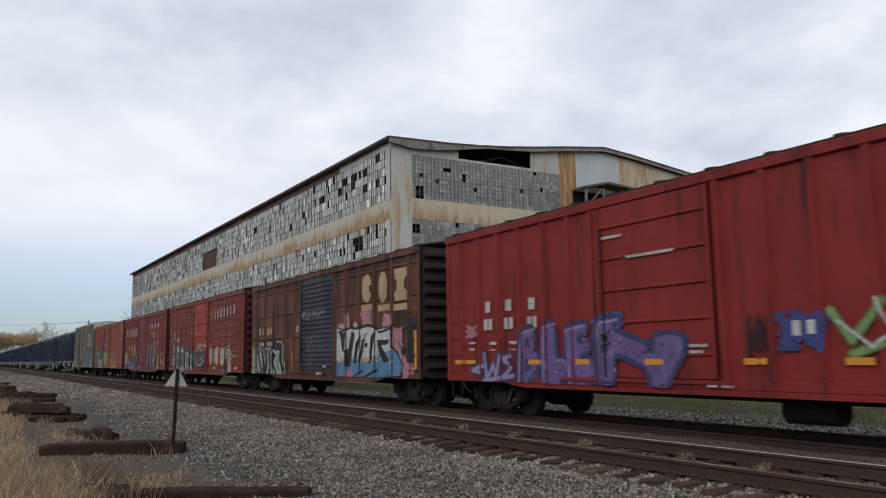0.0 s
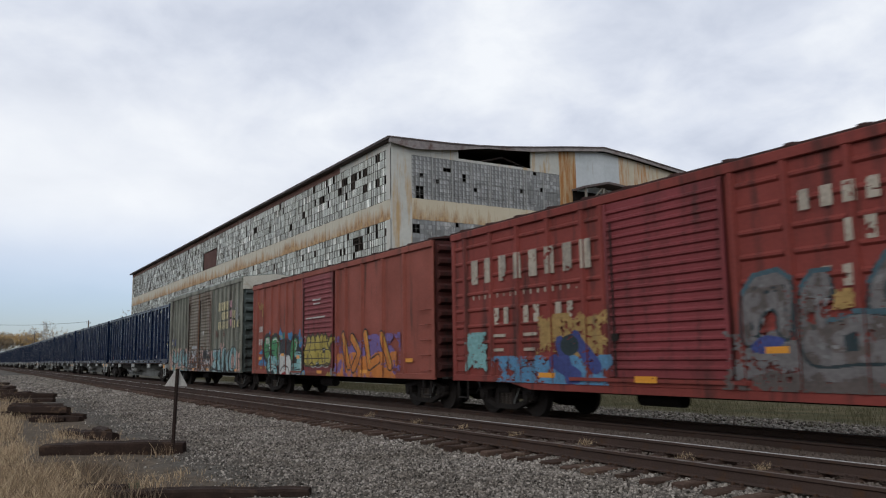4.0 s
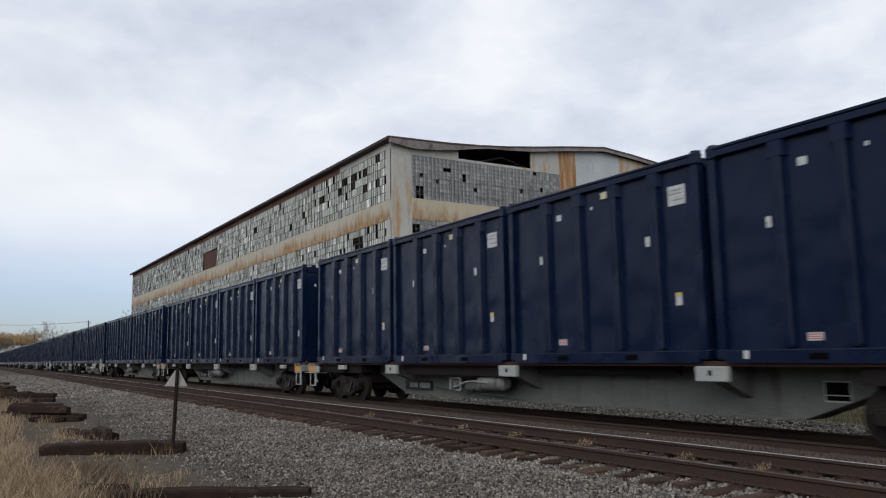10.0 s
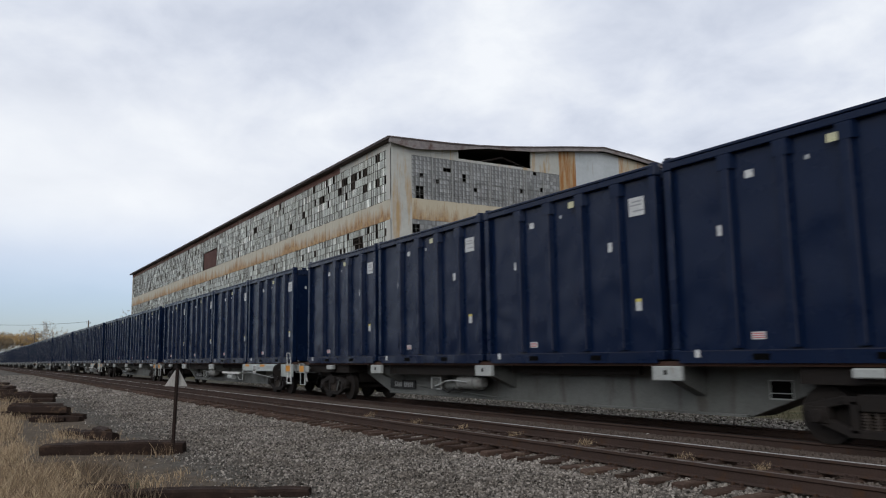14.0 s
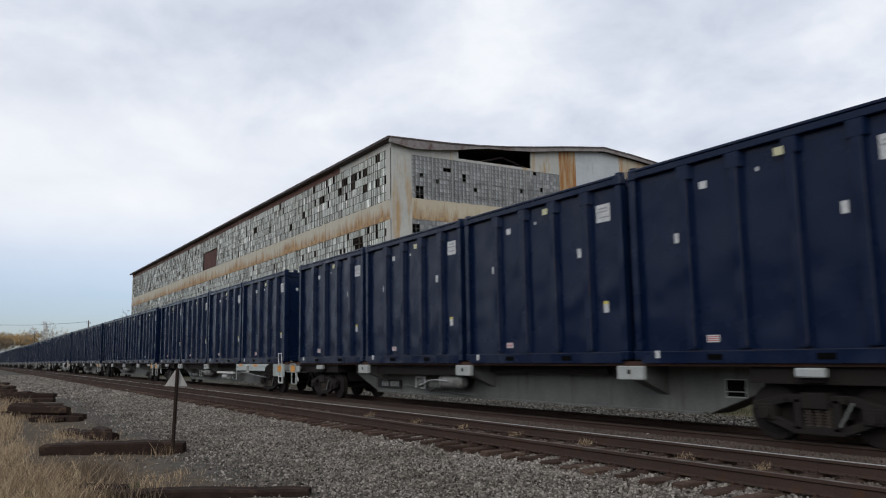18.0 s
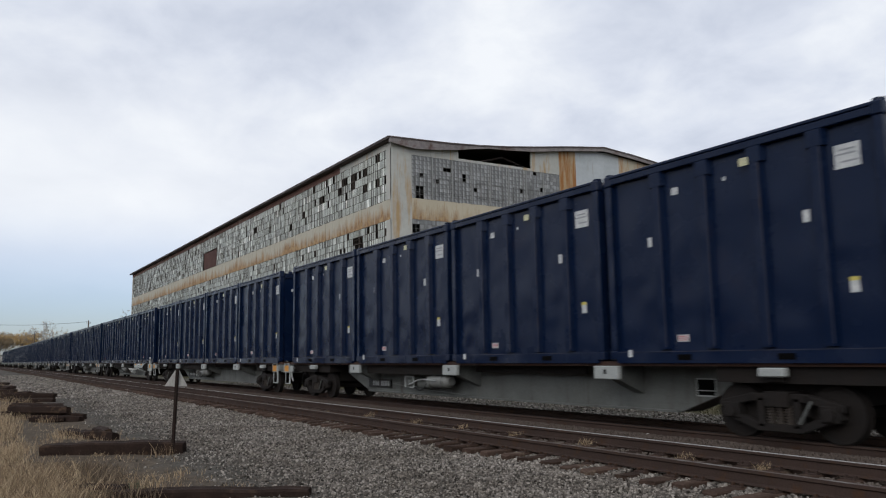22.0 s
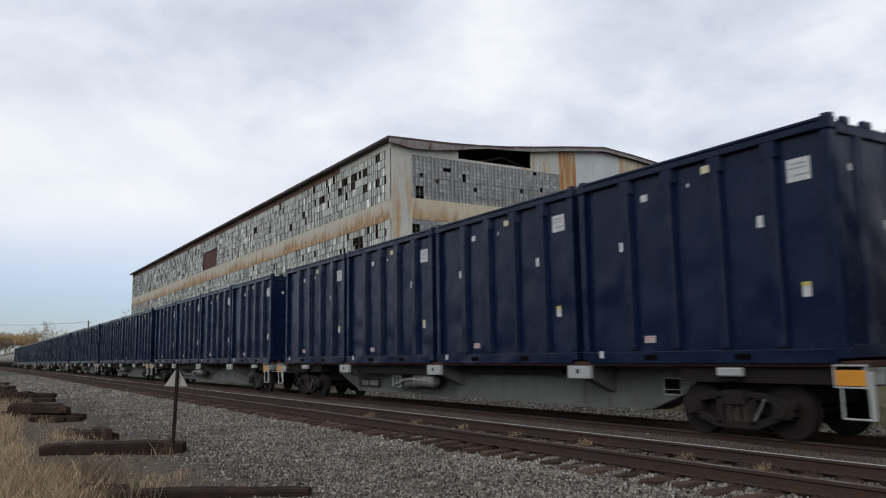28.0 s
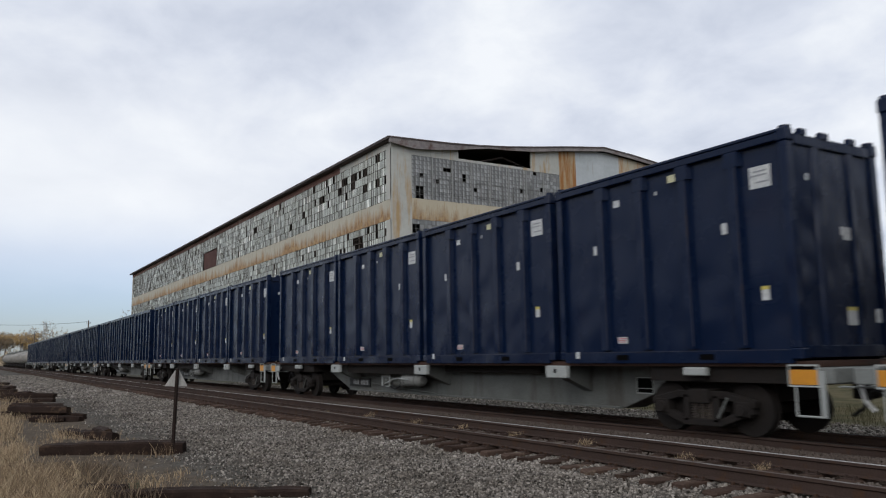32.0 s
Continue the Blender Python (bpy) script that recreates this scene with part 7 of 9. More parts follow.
    arches = [[(-9.27, 1.95), (-9.13, 2.28), (-8.96, 2.29), (-8.85, 2.14)],
              [(-8.86, 1.9), (-8.76, 2.26), (-8.57, 2.31), (-8.44, 2.16)],
              [(-8.4, 2.02), (-8.29, 2.23), (-8.12, 2.31), (-7.94, 2.16)],
              [(-7.74, 1.99), (-7.6, 2.26), (-7.41, 2.29), (-7.31, 2.09), (-7.2, 1.88), (-7.02, 1.69)],
              [(-7.13, 2.07), (-7.03, 2.18), (-6.82, 2.21)],
              [(-7.02, 1.89), (-6.74, 2.06)],
              [(-8.87, 2.04), (-8.91, 1.67)],
              [(-8.42, 2.11), (-8.38, 1.69)],
              [(-7.92, 2.13), (-7.9, 1.71)],
              [(-7.73, 1.99), (-7.71, 1.64)],
              [(-9.13, 1.58), (-9.16, 1.21)],
              [(-8.8, 1.58), (-8.64, 1.3)],
              [(-8.1, 1.61), (-8.08, 1.25)],
              [(-7.82, 1.6), (-7.69, 1.3)],
              [(-7.5, 1.55), (-7.46, 1.3)],
              [(-9.46, 1.54), (-9.47, 1.3), (-9.22, 1.19)],
              [(-8.94, 1.21), (-8.71, 1.3), (-8.5, 1.21)],
              [(-7.5, 1.21), (-7.34, 1.28), (-7.12, 1.25)]]
    shape(p, arches, 0.03, 12)
    for z in (1.44, 1.75, 2.02):
        p.stroke([(-9.5, z), (-7.1, z)], 0.02, 12)
    smears = [[(-8.33, 1.28), (-8.04, 1.35), (-8.01, 1.21), (-8.3, 1.17)],
              [(-7.68, 1.81), (-7.42, 1.82), (-7.47, 1.62), (-7.63, 1.62)]]
    for q in smears:
        p.poly(q, 4)
    scribble = [[(-8.8, 1.16), (-8.56, 1.11), (-8.35, 1.16), (-8.15, 1.11), (-7.91, 1.13), (-7.71, 1.2)],
                [(-7.62, 1.17), (-7.44, 1.11), (-7.17, 1.16)],
                [(-9.53, 2.22), (-9.37, 2.26), (-9.29, 2.18)],
                [(-9.55, 1.98), (-9.41, 1.92)],
                [(-8.29, 1.26), (-8.07, 1.28)],
                [(-7.65, 1.74), (-7.48, 1.75)]]
    shape(p, scribble, 0.012, 2)
    band = [[(-7.52, 0.75), (-7.21, 0.99), (-7.14, 0.89), (-6.93, 1.02), (-6.79, 1.05), (-6.87, 0.82), (-7.12, 0.74)]]
    p.poly(band[0], 6)
    p.cloud(-6.9, -6.3, 0.84, 1.0, 9, 0.12, 15, rng)
    p.cloud(-6.4, -2.2, 0.95, 1.9, 34, 0.28, 9, rng)
    p.cloud(-6.4, -2.4, 0.9, 1.4, 22, 0.22, 10, rng)
    shape(p, [[(-6.0, 2.2), (-5.6, 1.2)], [(-5.3, 2.1), (-4.7, 1.6), (-5.2, 1.1)], [(-4.3, 2.2), (-4.0, 1.2), (-3.4, 1.4)], [(-3.1, 2.1), (-2.6, 1.2)]], 0.13, 10, 0.05, 4, 6)
    for x0, x1, z in ((-8.7, -7.9, 3.55), (-8.6, -7.95, 3.4), (-9.3, -7.5, 2.9)):
        p.rect(x0, x1, z, z + 0.05, 1)
    for x, z in ((-14.75, 1.42), (-11.95, 1.55), (-10.2, 1.45), (-8.0, 0.9), (-4.4, 0.95), (-1.4, 1.3)):
        p.rect(x - 0.22, x + 0.22, z, z + 0.11, 11)
    p.wear(0.2, rng)
    p.finish("graffiti", car, [LETTER_W, WHITE_S, GREEN, BLACK_S, spray("azure", (0.05, 0.20, 0.40)), spray("mustard", (0.40, 0.32, 0.06)), TEAL, spray("red", (0.34, 0.02, 0.02)), PURPLE, ORANGE_S, M_ORANGE, spray("umber", (0.045, 0.034, 0.016)), spray("graphite", (0.035, 0.035, 0.042)), spray("deep_teal", (0.02, 0.14, 0.14)), spray("dull_chrome", (0.20, 0.20, 0.21))], rib_depth(ribs, doors), "green, teal and yellow sprayed graffiti with white marking blocks")
    BOXCARS.append((car, -68.36))


def car_olive():
    L, doors = 15.16, [(-10.06, -7.68), (-7.60, -5.21)]
    ribs = [-0.55, -1.31, -1.98, -2.71, -3.4, -4.14, -5.0, -10.26, -10.85, -11.54, -12.3, -13.05, -13.72, -14.4]
    olive = boxcar_paint("olive_grey_car_paint", (0.162, 0.162, 0.130), (0.118, 0.124, 0.106), (0.070, 0.064, 0.050), 0.45)
    tan = boxcar_paint("rusty_grey_door_paint", (0.150, 0.140, 0.116), (0.122, 0.106, 0.084), (0.078, 0.048, 0.032), 0.45)
    ends = boxcar_paint("dark_green_end_paint", (0.052, 0.066, 0.063), (0.062, 0.076, 0.071), (0.028, 0.028, 0.025), 0.3)
    pale = boxcar_paint("grey_green_roof_paint", (0.19, 0.215, 0.195), (0.15, 0.17, 0.155), (0.09, 0.09, 0.08), 0.35)
    grn = boxcar_paint("grey_green_sill_paint", (0.0938, 0.1150, 0.1050), (0.0775, 0.0925, 0.0825), (0.0625, 0.0500, 0.0400), 0.35)
    # ribs coloured darker than the sheets to carry the shading beside them
    car = build_boxcar("olive-grey high boxcar with corrugated double doors and pale blue graffiti", L, olive, ends, tan, doors, ribs, 5.28, roof_rise=0.20, door_style="corrugated", roof_paint=pale, sill_paint=grn, rib_paint=boxcar_paint("shaded_olive_rib_paint", (0.098, 0.104, 0.086), (0.08, 0.086, 0.074), (0.05, 0.046, 0.038), 0.4))
    part("end_cap", Geo().prism([(-HALF - 0.01, 4.72), (HALF + 0.01, 4.72), (HALF + 0.01, 5.29), (0, 5.47), (-HALF - 0.01, 5.29)], "x", -0.05, 0.155), surface("pale_end_paint", (0.50, 0.48, 0.41), (0.36, 0.35, 0.30), 0.7, 2, 0.6, stain=(0.22, 0.17, 0.11), stain_amount=0.3, stain_scale=1.5), car, "pale upper end panel")
    part("door_post", Geo().box(-7.67, -7.61, -HALF - 0.125, -HALF, 0.98, 5.05), surface("rust_yellow_post", (0.16, 0.10, 0.055), (0.10, 0.05, 0.025), 0.8, 2.0, 0.8), car, "rusty post between the doors")
    p, rng = Paint(-15.05, -0.15, 0.83, 4.7), random.Random(58)
    blocks(p, -4.0, -2.2, 3.88, 4.3, 6, 1, fat=0.68)
    blocks(p, -3.4, -2.2, 3.42, 3.8, 4, 1, fat=0.74)
    blocks(p, -4.0, -2.2, 2.95, 3.33, 7, 1, fat=0.74)
    for z in (3.05, 3.5, 3.95):
        p.rect(-1.97, -1.62, z, z + 0.36, 4)
    for x, z in ((-1.42, 3.42), (-1.42, 2.95), (-0.75, 2.95)):
        p.rect(x, x + 0.36, z, z + 0.38, 1)
    p.cloud(-4.25, -4.05, 2.65, 2.8, 4, 0.12, 11, rng)
    p.cloud(-2.95, -2.75, 2.65, 2.8, 4, 0.12, 11, rng)
    shape(p, [[(-1.0, 3.9), (-0.8, 3.5), (-0.6, 3.9), (-0.5, 3.5)], [(-1.0, 3.5), (-0.6, 3.2), (-0.4, 3.6)], [(-0.7, 4.3), (-0.7, 3.4)]], 0.028, 7)
    shape(p, [[(-14.6, 3.4), (-14.5, 3.0), (-14.3, 3.3)], [(-14.1, 3.0), (-13.9, 3.4), (-13.6, 3.1)]], 0.022, 3)
    p.rect(-14.3, -13.9, 2.3, 2.7, 6)
    p.rect(-13.55, -13.05, 2.3, 2.7, 6)
    blocks(p, -14.25, -13.95, 2.38, 2.6, 2, 1)
    blocks(p, -14.2, -12.5, 1.95, 2.15, 8, 1, skip=(2, 5))
    blocks(p, -7.0, -6.4, 2.75, 2.98, 2, 2)
    p.cloud(-14.6, -13.9, 0.95, 1.6, 12, 0.2, 5, rng)
    p.cloud(-12.3, -11.7, 1.5, 2.0, 8, 0.18, 5, rng)
    p.cloud(-10.6, -10.1, 1.5, 2.0, 6, 0.18, 5, rng)
    p.cloud(-14.4, -10.3, 0.9, 1.4, 12, 0.12, 5, rng)
    left = [[(-13.90, 2.02), (-13.47, 1.97), (-13.20, 1.56), (-12.97, 1.55), (-12.84, 1.95), (-12.50, 1.86), (-12.60, 1.39), (-13.17, 1.23), (-13.75, 1.36), (-14.13, 1.40)],
            [(-12.30, 1.84), (-11.62, 2.08), (-11.59, 1.90), (-11.89, 1.76), (-11.87, 1.46), (-11.53, 1.38), (-11.69, 1.12), (-12.30, 1.12), (-12.61, 1.19), (-12.28, 1.39)],
            [(-11.53, 2.04), (-11.20, 2.07), (-11.28, 1.63), (-10.99, 1.74), (-10.71, 2.00), (-10.59, 1.72), (-10.09, 1.94), (-10.11, 1.07), (-10.69, 1.06), (-10.58, 1.38), (-11.03, 1.20), (-11.31, 1.13), (-11.52, 1.53)],
            [(-14.01, 1.21), (-13.06, 1.15), (-13.20, 0.75), (-14.04, 0.73)],
            [(-12.00, 1.01), (-11.23, 0.95), (-11.24, 0.70), (-12.02, 0.71)],
            [(-10.88, 0.96), (-10.12, 0.97), (-10.10, 0.71), (-10.81, 0.71)],
            [(-9.89, 0.92), (-9.56, 0.91), (-9.57, 0.73), (-9.89, 0.73)]]
    p.cloud(-14.4, -10.3, 1.3, 1.95, 12, 0.12, 5, rng)
    letters(p, left, 8, 0.055, 3, 13, 0.35, (3, 7, 7, 13, 15), 3)
    glints = [[(-13.42, 1.89), (-13.15, 1.49), (-12.87, 1.47)],
              [(-12.20, 1.77), (-11.68, 1.98)],
              [(-11.39, 1.97), (-11.38, 1.45), (-11.07, 1.38)],
              [(-10.65, 1.66), (-10.13, 1.85)],
              [(-13.83, 1.15), (-13.18, 1.07)],
              [(-11.91, 0.90), (-11.33, 0.88)],
              [(-12.51, 1.08), (-11.60, 1.07)]]
    shape(p, glints, 0.025, 7)
    shades = [[(-11.20, 2.02), (-11.01, 2.10), (-11.08, 1.81), (-11.22, 1.71)],
              [(-10.75, 1.98), (-10.60, 1.90), (-10.73, 1.73), (-11.01, 1.52), (-11.14, 1.67)],
              [(-11.22, 1.13), (-10.68, 1.27), (-10.69, 1.10)],
              [(-13.20, 0.75), (-13.01, 0.99), (-12.79, 0.96), (-12.73, 0.73)],
              [(-10.02, 1.77), (-9.83, 1.70), (-9.86, 1.37), (-10.05, 1.37)]]
    for q in shades:
        p.poly(q, 3)
    # the doors rust from the foot up, under flaking white, pink and black
    rs = np.random.RandomState(77)
    wide = np.repeat(p.field(rs, 10.0)[::2], 2, axis=0)[:p.nx]
    fine, low = p.field(rs, 2.2), np.clip((2.55 - p.gz) / 1.5, 0, 1)
    door = (p.gx > -10.02) & (p.gx < -5.24) & (np.abs(p.gx + 7.64) > 0.06)
    ridge = np.sin(p.gz * 2 * np.pi / 0.17)
    edge = np.minimum(np.abs(p.gx + 7.64), np.minimum(np.abs(p.gx + 10.06), np.abs(p.gx + 5.2)))
    p.id[door & (0.5 * wide + 0.3 * fine + 0.55 * low + 0.12 * ridge * low > 0.70)] = 9
    p.id[door & (edge < 0.28) & (fine * 0.6 + wide * 0.4 > 0.25 + 1.1 * edge)] = 11
    for col, cut in ((7, 0.60), (5, 0.68), (3, 0.64)):
        q = p.field(rs, 9.0) * 0.6 + p.field(rs, 2.4) * 0.2 + 0.12 * ridge
        p.id[door & (q + 0.25 * np.clip((2.0 - p.gz) / 0.3, -1.5, 0.5) > cut)] = col
    for i in range(26):
        x, z = rng.uniform(-9.9, -5.5), rng.uniform(1.0, 1.9)
        p.stroke([(x, z), (x + rng.uniform(-0.1, 0.15), z - rng.uniform(0.05, 0.3))], rng.uniform(0.012, 0.03), 3)
    # rust bleeding from the seams and the foot of the side sheets
    side = ~((p.gx > -10.2) & (p.gx < -5.0))
    q = p.field(rs, 6.0) * 0.45 + p.field(rs, 2.0) * 0.35
    p.id[side & (p.id == 0) & (q + 0.25 * np.clip((1.35 - p.gz) / 0.4, -1, 1) > 0.72)] = 16
    p.rect(-6.6, -5.9, 1.5, 1.95, 3)
    p.rect(-9.0, -8.0, 2.05, 2.2, 7)
    p.cloud(-4.9, -0.8, 0.9, 1.3, 12, 0.12, 3, rng)
    p.cloud(-3.2, -2.9, 1.6, 2.1, 6, 0.2, 5, rng)
    p.cloud(-4.7, -4.2, 1.4, 1.8, 6, 0.15, 5, rng)
    right = [[(-4.90, 1.93), (-4.01, 1.95), (-4.01, 1.54), (-4.35, 1.36), (-4.04, 1.22), (-4.21, 1.00), (-4.93, 1.03), (-5.01, 1.27), (-4.51, 1.40), (-4.50, 1.54), (-4.83, 1.59)],
             [(-3.94, 1.91), (-3.41, 1.98), (-3.33, 1.76), (-3.65, 1.63), (-3.36, 1.54), (-3.35, 1.36), (-3.67, 1.23), (-3.16, 1.19), (-3.23, 0.93), (-3.91, 0.91), (-4.04, 1.27), (-3.88, 1.49)],
             [(-3.12, 1.97), (-2.57, 2.04), (-2.50, 1.69), (-2.73, 1.53), (-2.76, 0.85), (-3.11, 0.84), (-3.22, 1.36)],
             [(-2.59, 1.61), (-1.92, 1.93), (-1.86, 1.68), (-2.20, 1.44), (-1.82, 1.19), (-1.91, 0.85), (-2.30, 0.89), (-2.47, 1.27)],
             [(-1.95, 1.35), (-1.73, 1.92), (-1.18, 2.05), (-0.78, 1.89), (-0.76, 1.04), (-1.25, 0.91), (-1.79, 0.94)],
             [(-4.94, 0.93), (-4.06, 0.90), (-4.14, 0.72), (-4.86, 0.73)],
             [(-3.76, 0.87), (-3.18, 0.86), (-3.24, 0.72), (-3.73, 0.72)]]
    letters(p, right, 8, 0.06, 3, 13, 0.35, (3, 7, 7, 13, 15), 4)
    for q in right:
        p.stroke([(x + 0.05, z - 0.06) for x, z in q[:2]], 0.022, 7)
    oval = [[(-1.58, 1.35), (-1.44, 1.67), (-1.20, 1.75), (-1.07, 1.51), (-1.18, 1.04), (-1.48, 1.03)]]
    p.stroke(oval[0] + oval[0][:1], 0.05, 3)
    p.poly(oval[0], 5)
    p.cloud(-0.7, -0.25, 0.95, 1.7, 10, 0.13, 5, rng)
    p.cloud(-5.15, -4.95, 1.2, 1.8, 6, 0.12, 5, rng)
    for x in (-14.1, -12.9, -11.3, -8.6, -5.6, -0.75):
        p.rect(x - 0.2, x + 0.2, 0.88, 1.0, 12)
    p.wear(0.2, rng)
    p.finish("graffiti", car, [spray("pale_yellow", (0.50, 0.45, 0.27)), WHITE_S, BLACK_S, spray("mauve", (0.44, 0.26, 0.29)), spray("pale_pink", (0.46, 0.30, 0.26)), NAVY, SILVER, spray("aqua", (0.19, 0.35, 0.35)), surface("rust_scab", (0.11, 0.045, 0.022), None, 0.6, 3, 0.85), BLUE_S, spray("rust_run", (0.09, 0.03, 0.015)), M_ORANGE, spray("pale_aqua", (0.27, 0.42, 0.43)), spray("white_tag", (0.5, 0.5, 0.48)), spray("deep_teal", (0.09, 0.20, 0.22)), surface("dirt_wash", (0.085, 0.072, 0.055), (0.06, 0.045, 0.034), 0.7, 2, 0.9)], rib_depth(ribs, doors), "pale blue and pink sprayed graffiti with cream lettering blocks")
    BOXCARS.append((car, -85.9))


for make in (car_red_plain, car_brown, car_beaded, car_louvred, car_oxide, car_olive):
    make()


# ---------------- tank cars at the tail ----------------
def build_tankcar():
    car = thing("tank_car", "dirty white tank car at the tail of the train", "railway wagon", "tank cars in the train")
    g = Geo().cyl("x", -14.6, -1.4, 0, 2.65, 1.45, 28).cyl("x", -1.4, -0.75, 0, 2.65, 1.45, 28, r2=0.95).cyl("x", -15.25, -14.6, 0, 2.65, 0.95, 28, r2=1.45)
    part("tank", g, surface("dirty_white_tank", (0.40, 0.375, 0.34), (0.29, 0.265, 0.235), 0.8, 0.8, 0.5, stain=(0.16, 0.13, 0.10), stain_amount=0.4, stain_scale=0.8, streak=True), car, "dirty white cylindrical tank", smooth=True)
    bands = Geo()
    for k in range(9):
        bands.cyl("x", -14.4 + k * 1.6, -14.28 + k * 1.6, 0, 2.65, 1.475, 28)
    part("tank_band", bands, M_GREY, car, "dark rings round the tank")
    part("dome", Geo().cyl("z", 4.0, 4.45, -8.0, 0, 0.5, 16).box(-9.4, -6.6, -0.9, 0.9, 4.02, 4.08), M_GREY, car)
    part("frame", Geo().box(-16.0, 0.0, -0.5, 0.5, 0.9, 1.2).box(-16.0, -15.6, -1.4, 1.4, 0.95, 1.2).box(-0.4, 0, -1.4, 1.4, 0.95, 1.2), M_STEEL_DARK, car)
    add_coupler(car, 0.0, 1)
    add_coupler(car, -16.0, -1)
    for x in (-2.4, -13.6):
        add_truck(car, x)
    return car


TANK = build_tankcar()


# ---------------- foreground: post, old ties, debris ----------------
M_POST = surface("dark_rusted_post", (0.036, 0.024, 0.02), (0.024, 0.018, 0.016), 0.8, 3.0, 0.85, grain=40, gloss=0.1)


def build_post():
    post = thing("marker_post", "rusty steel post with a dull white triangular sign", "sign post", at=(-15.56, 3.46, 0.0))
    g = Geo().box(-0.034, 0.034, -0.010, 0.010, -0.2, 1.585).box(-0.010, 0.010, -0.045, 0.010, -0.2, 1.585)
    part("post", g, M_POST, post, "rusty steel post", bevel=0.004)
    sg = Geo().prism([(-0.22, 1.25), (0.20, 1.25), (0.03, 1.565), (-0.03, 1.57)], "y", 0.016, 0.026)
    part("sign_plate", sg, surface("weathered_sign_back", (0.42, 0.41, 0.38), (0.33, 0.32, 0.30), 0.7, 5, 0.6, stain=(0.22, 0.16, 0.1), stain_amount=0.25, stain_scale=5), post, "dull white triangular plate", bevel=0.003)
    for z in (1.30, 1.46):
        part("bolt", Geo().cyl("y", -0.06, -0.045, 0.0, z, 0.018, 8), M_STEEL_DARK, post)
    post.rotation_euler = (radians(1.5), radians(1.6), math.atan2(15.56, 3.46) + 0.02)


def timber(p, q, w=0.23, h=0.18, lift=0.0, roll=0.0, label="dark rotting railway tie lying on the ground", seed=0):
    """An old tie from p to q (x, y), with split and rounded ends."""
    rng = random.Random(seed)
    (x0, y0), (x1, y1) = p, q
    L = math.hypot(x1 - x0, y1 - y0)
    g = Geo()
    n = 9
    rings = []
    for i in range(n + 1):
        t = i / n
        sh = 0.90 if i in (0, n) else 1.0
        ww, hh = w * sh * rng.uniform(0.94, 1.03) / 2, h * sh * rng.uniform(0.93, 1.04)
        c = 0.03
        off = rng.uniform(-0.008, 0.008)
        rings.append([(t * L + rng.uniform(-0.015, 0.015) * (i in (0, n)), y + off, z) for y, z in
                      ((-ww + c, 0), (ww - c, 0), (ww, c), (ww, hh - c), (ww - c, hh), (0.02, hh - rng.uniform(0, 0.02)), (-ww + c, hh), (-ww, hh - c), (-ww, c))])
    k = len(rings[0])
    g.v = [v for r in rings for v in r]
    for i in range(n):
        for j in range(k):
            a, b = i * k + j, i * k + (j + 1) % k
            g.f.append((a, b, b + k, a + k))
            g.s.append(0)
    g.f += [tuple(reversed(range(k))), tuple(range(n * k, n * k + k))]
    g.s += [0, 0]
    ob = solid("old_tie", g, M_OLDTIE, label, "railway tie", "old ties beside the track")
    z = min(ground_height(x0, y0), ground_height(x1, y1)) - 0.02 + lift
    ob.location = (x0, y0, z)
    ob.rotation_euler = (radians(roll), 0, math.atan2(y1 - y0, x1 - x0))
    return ob


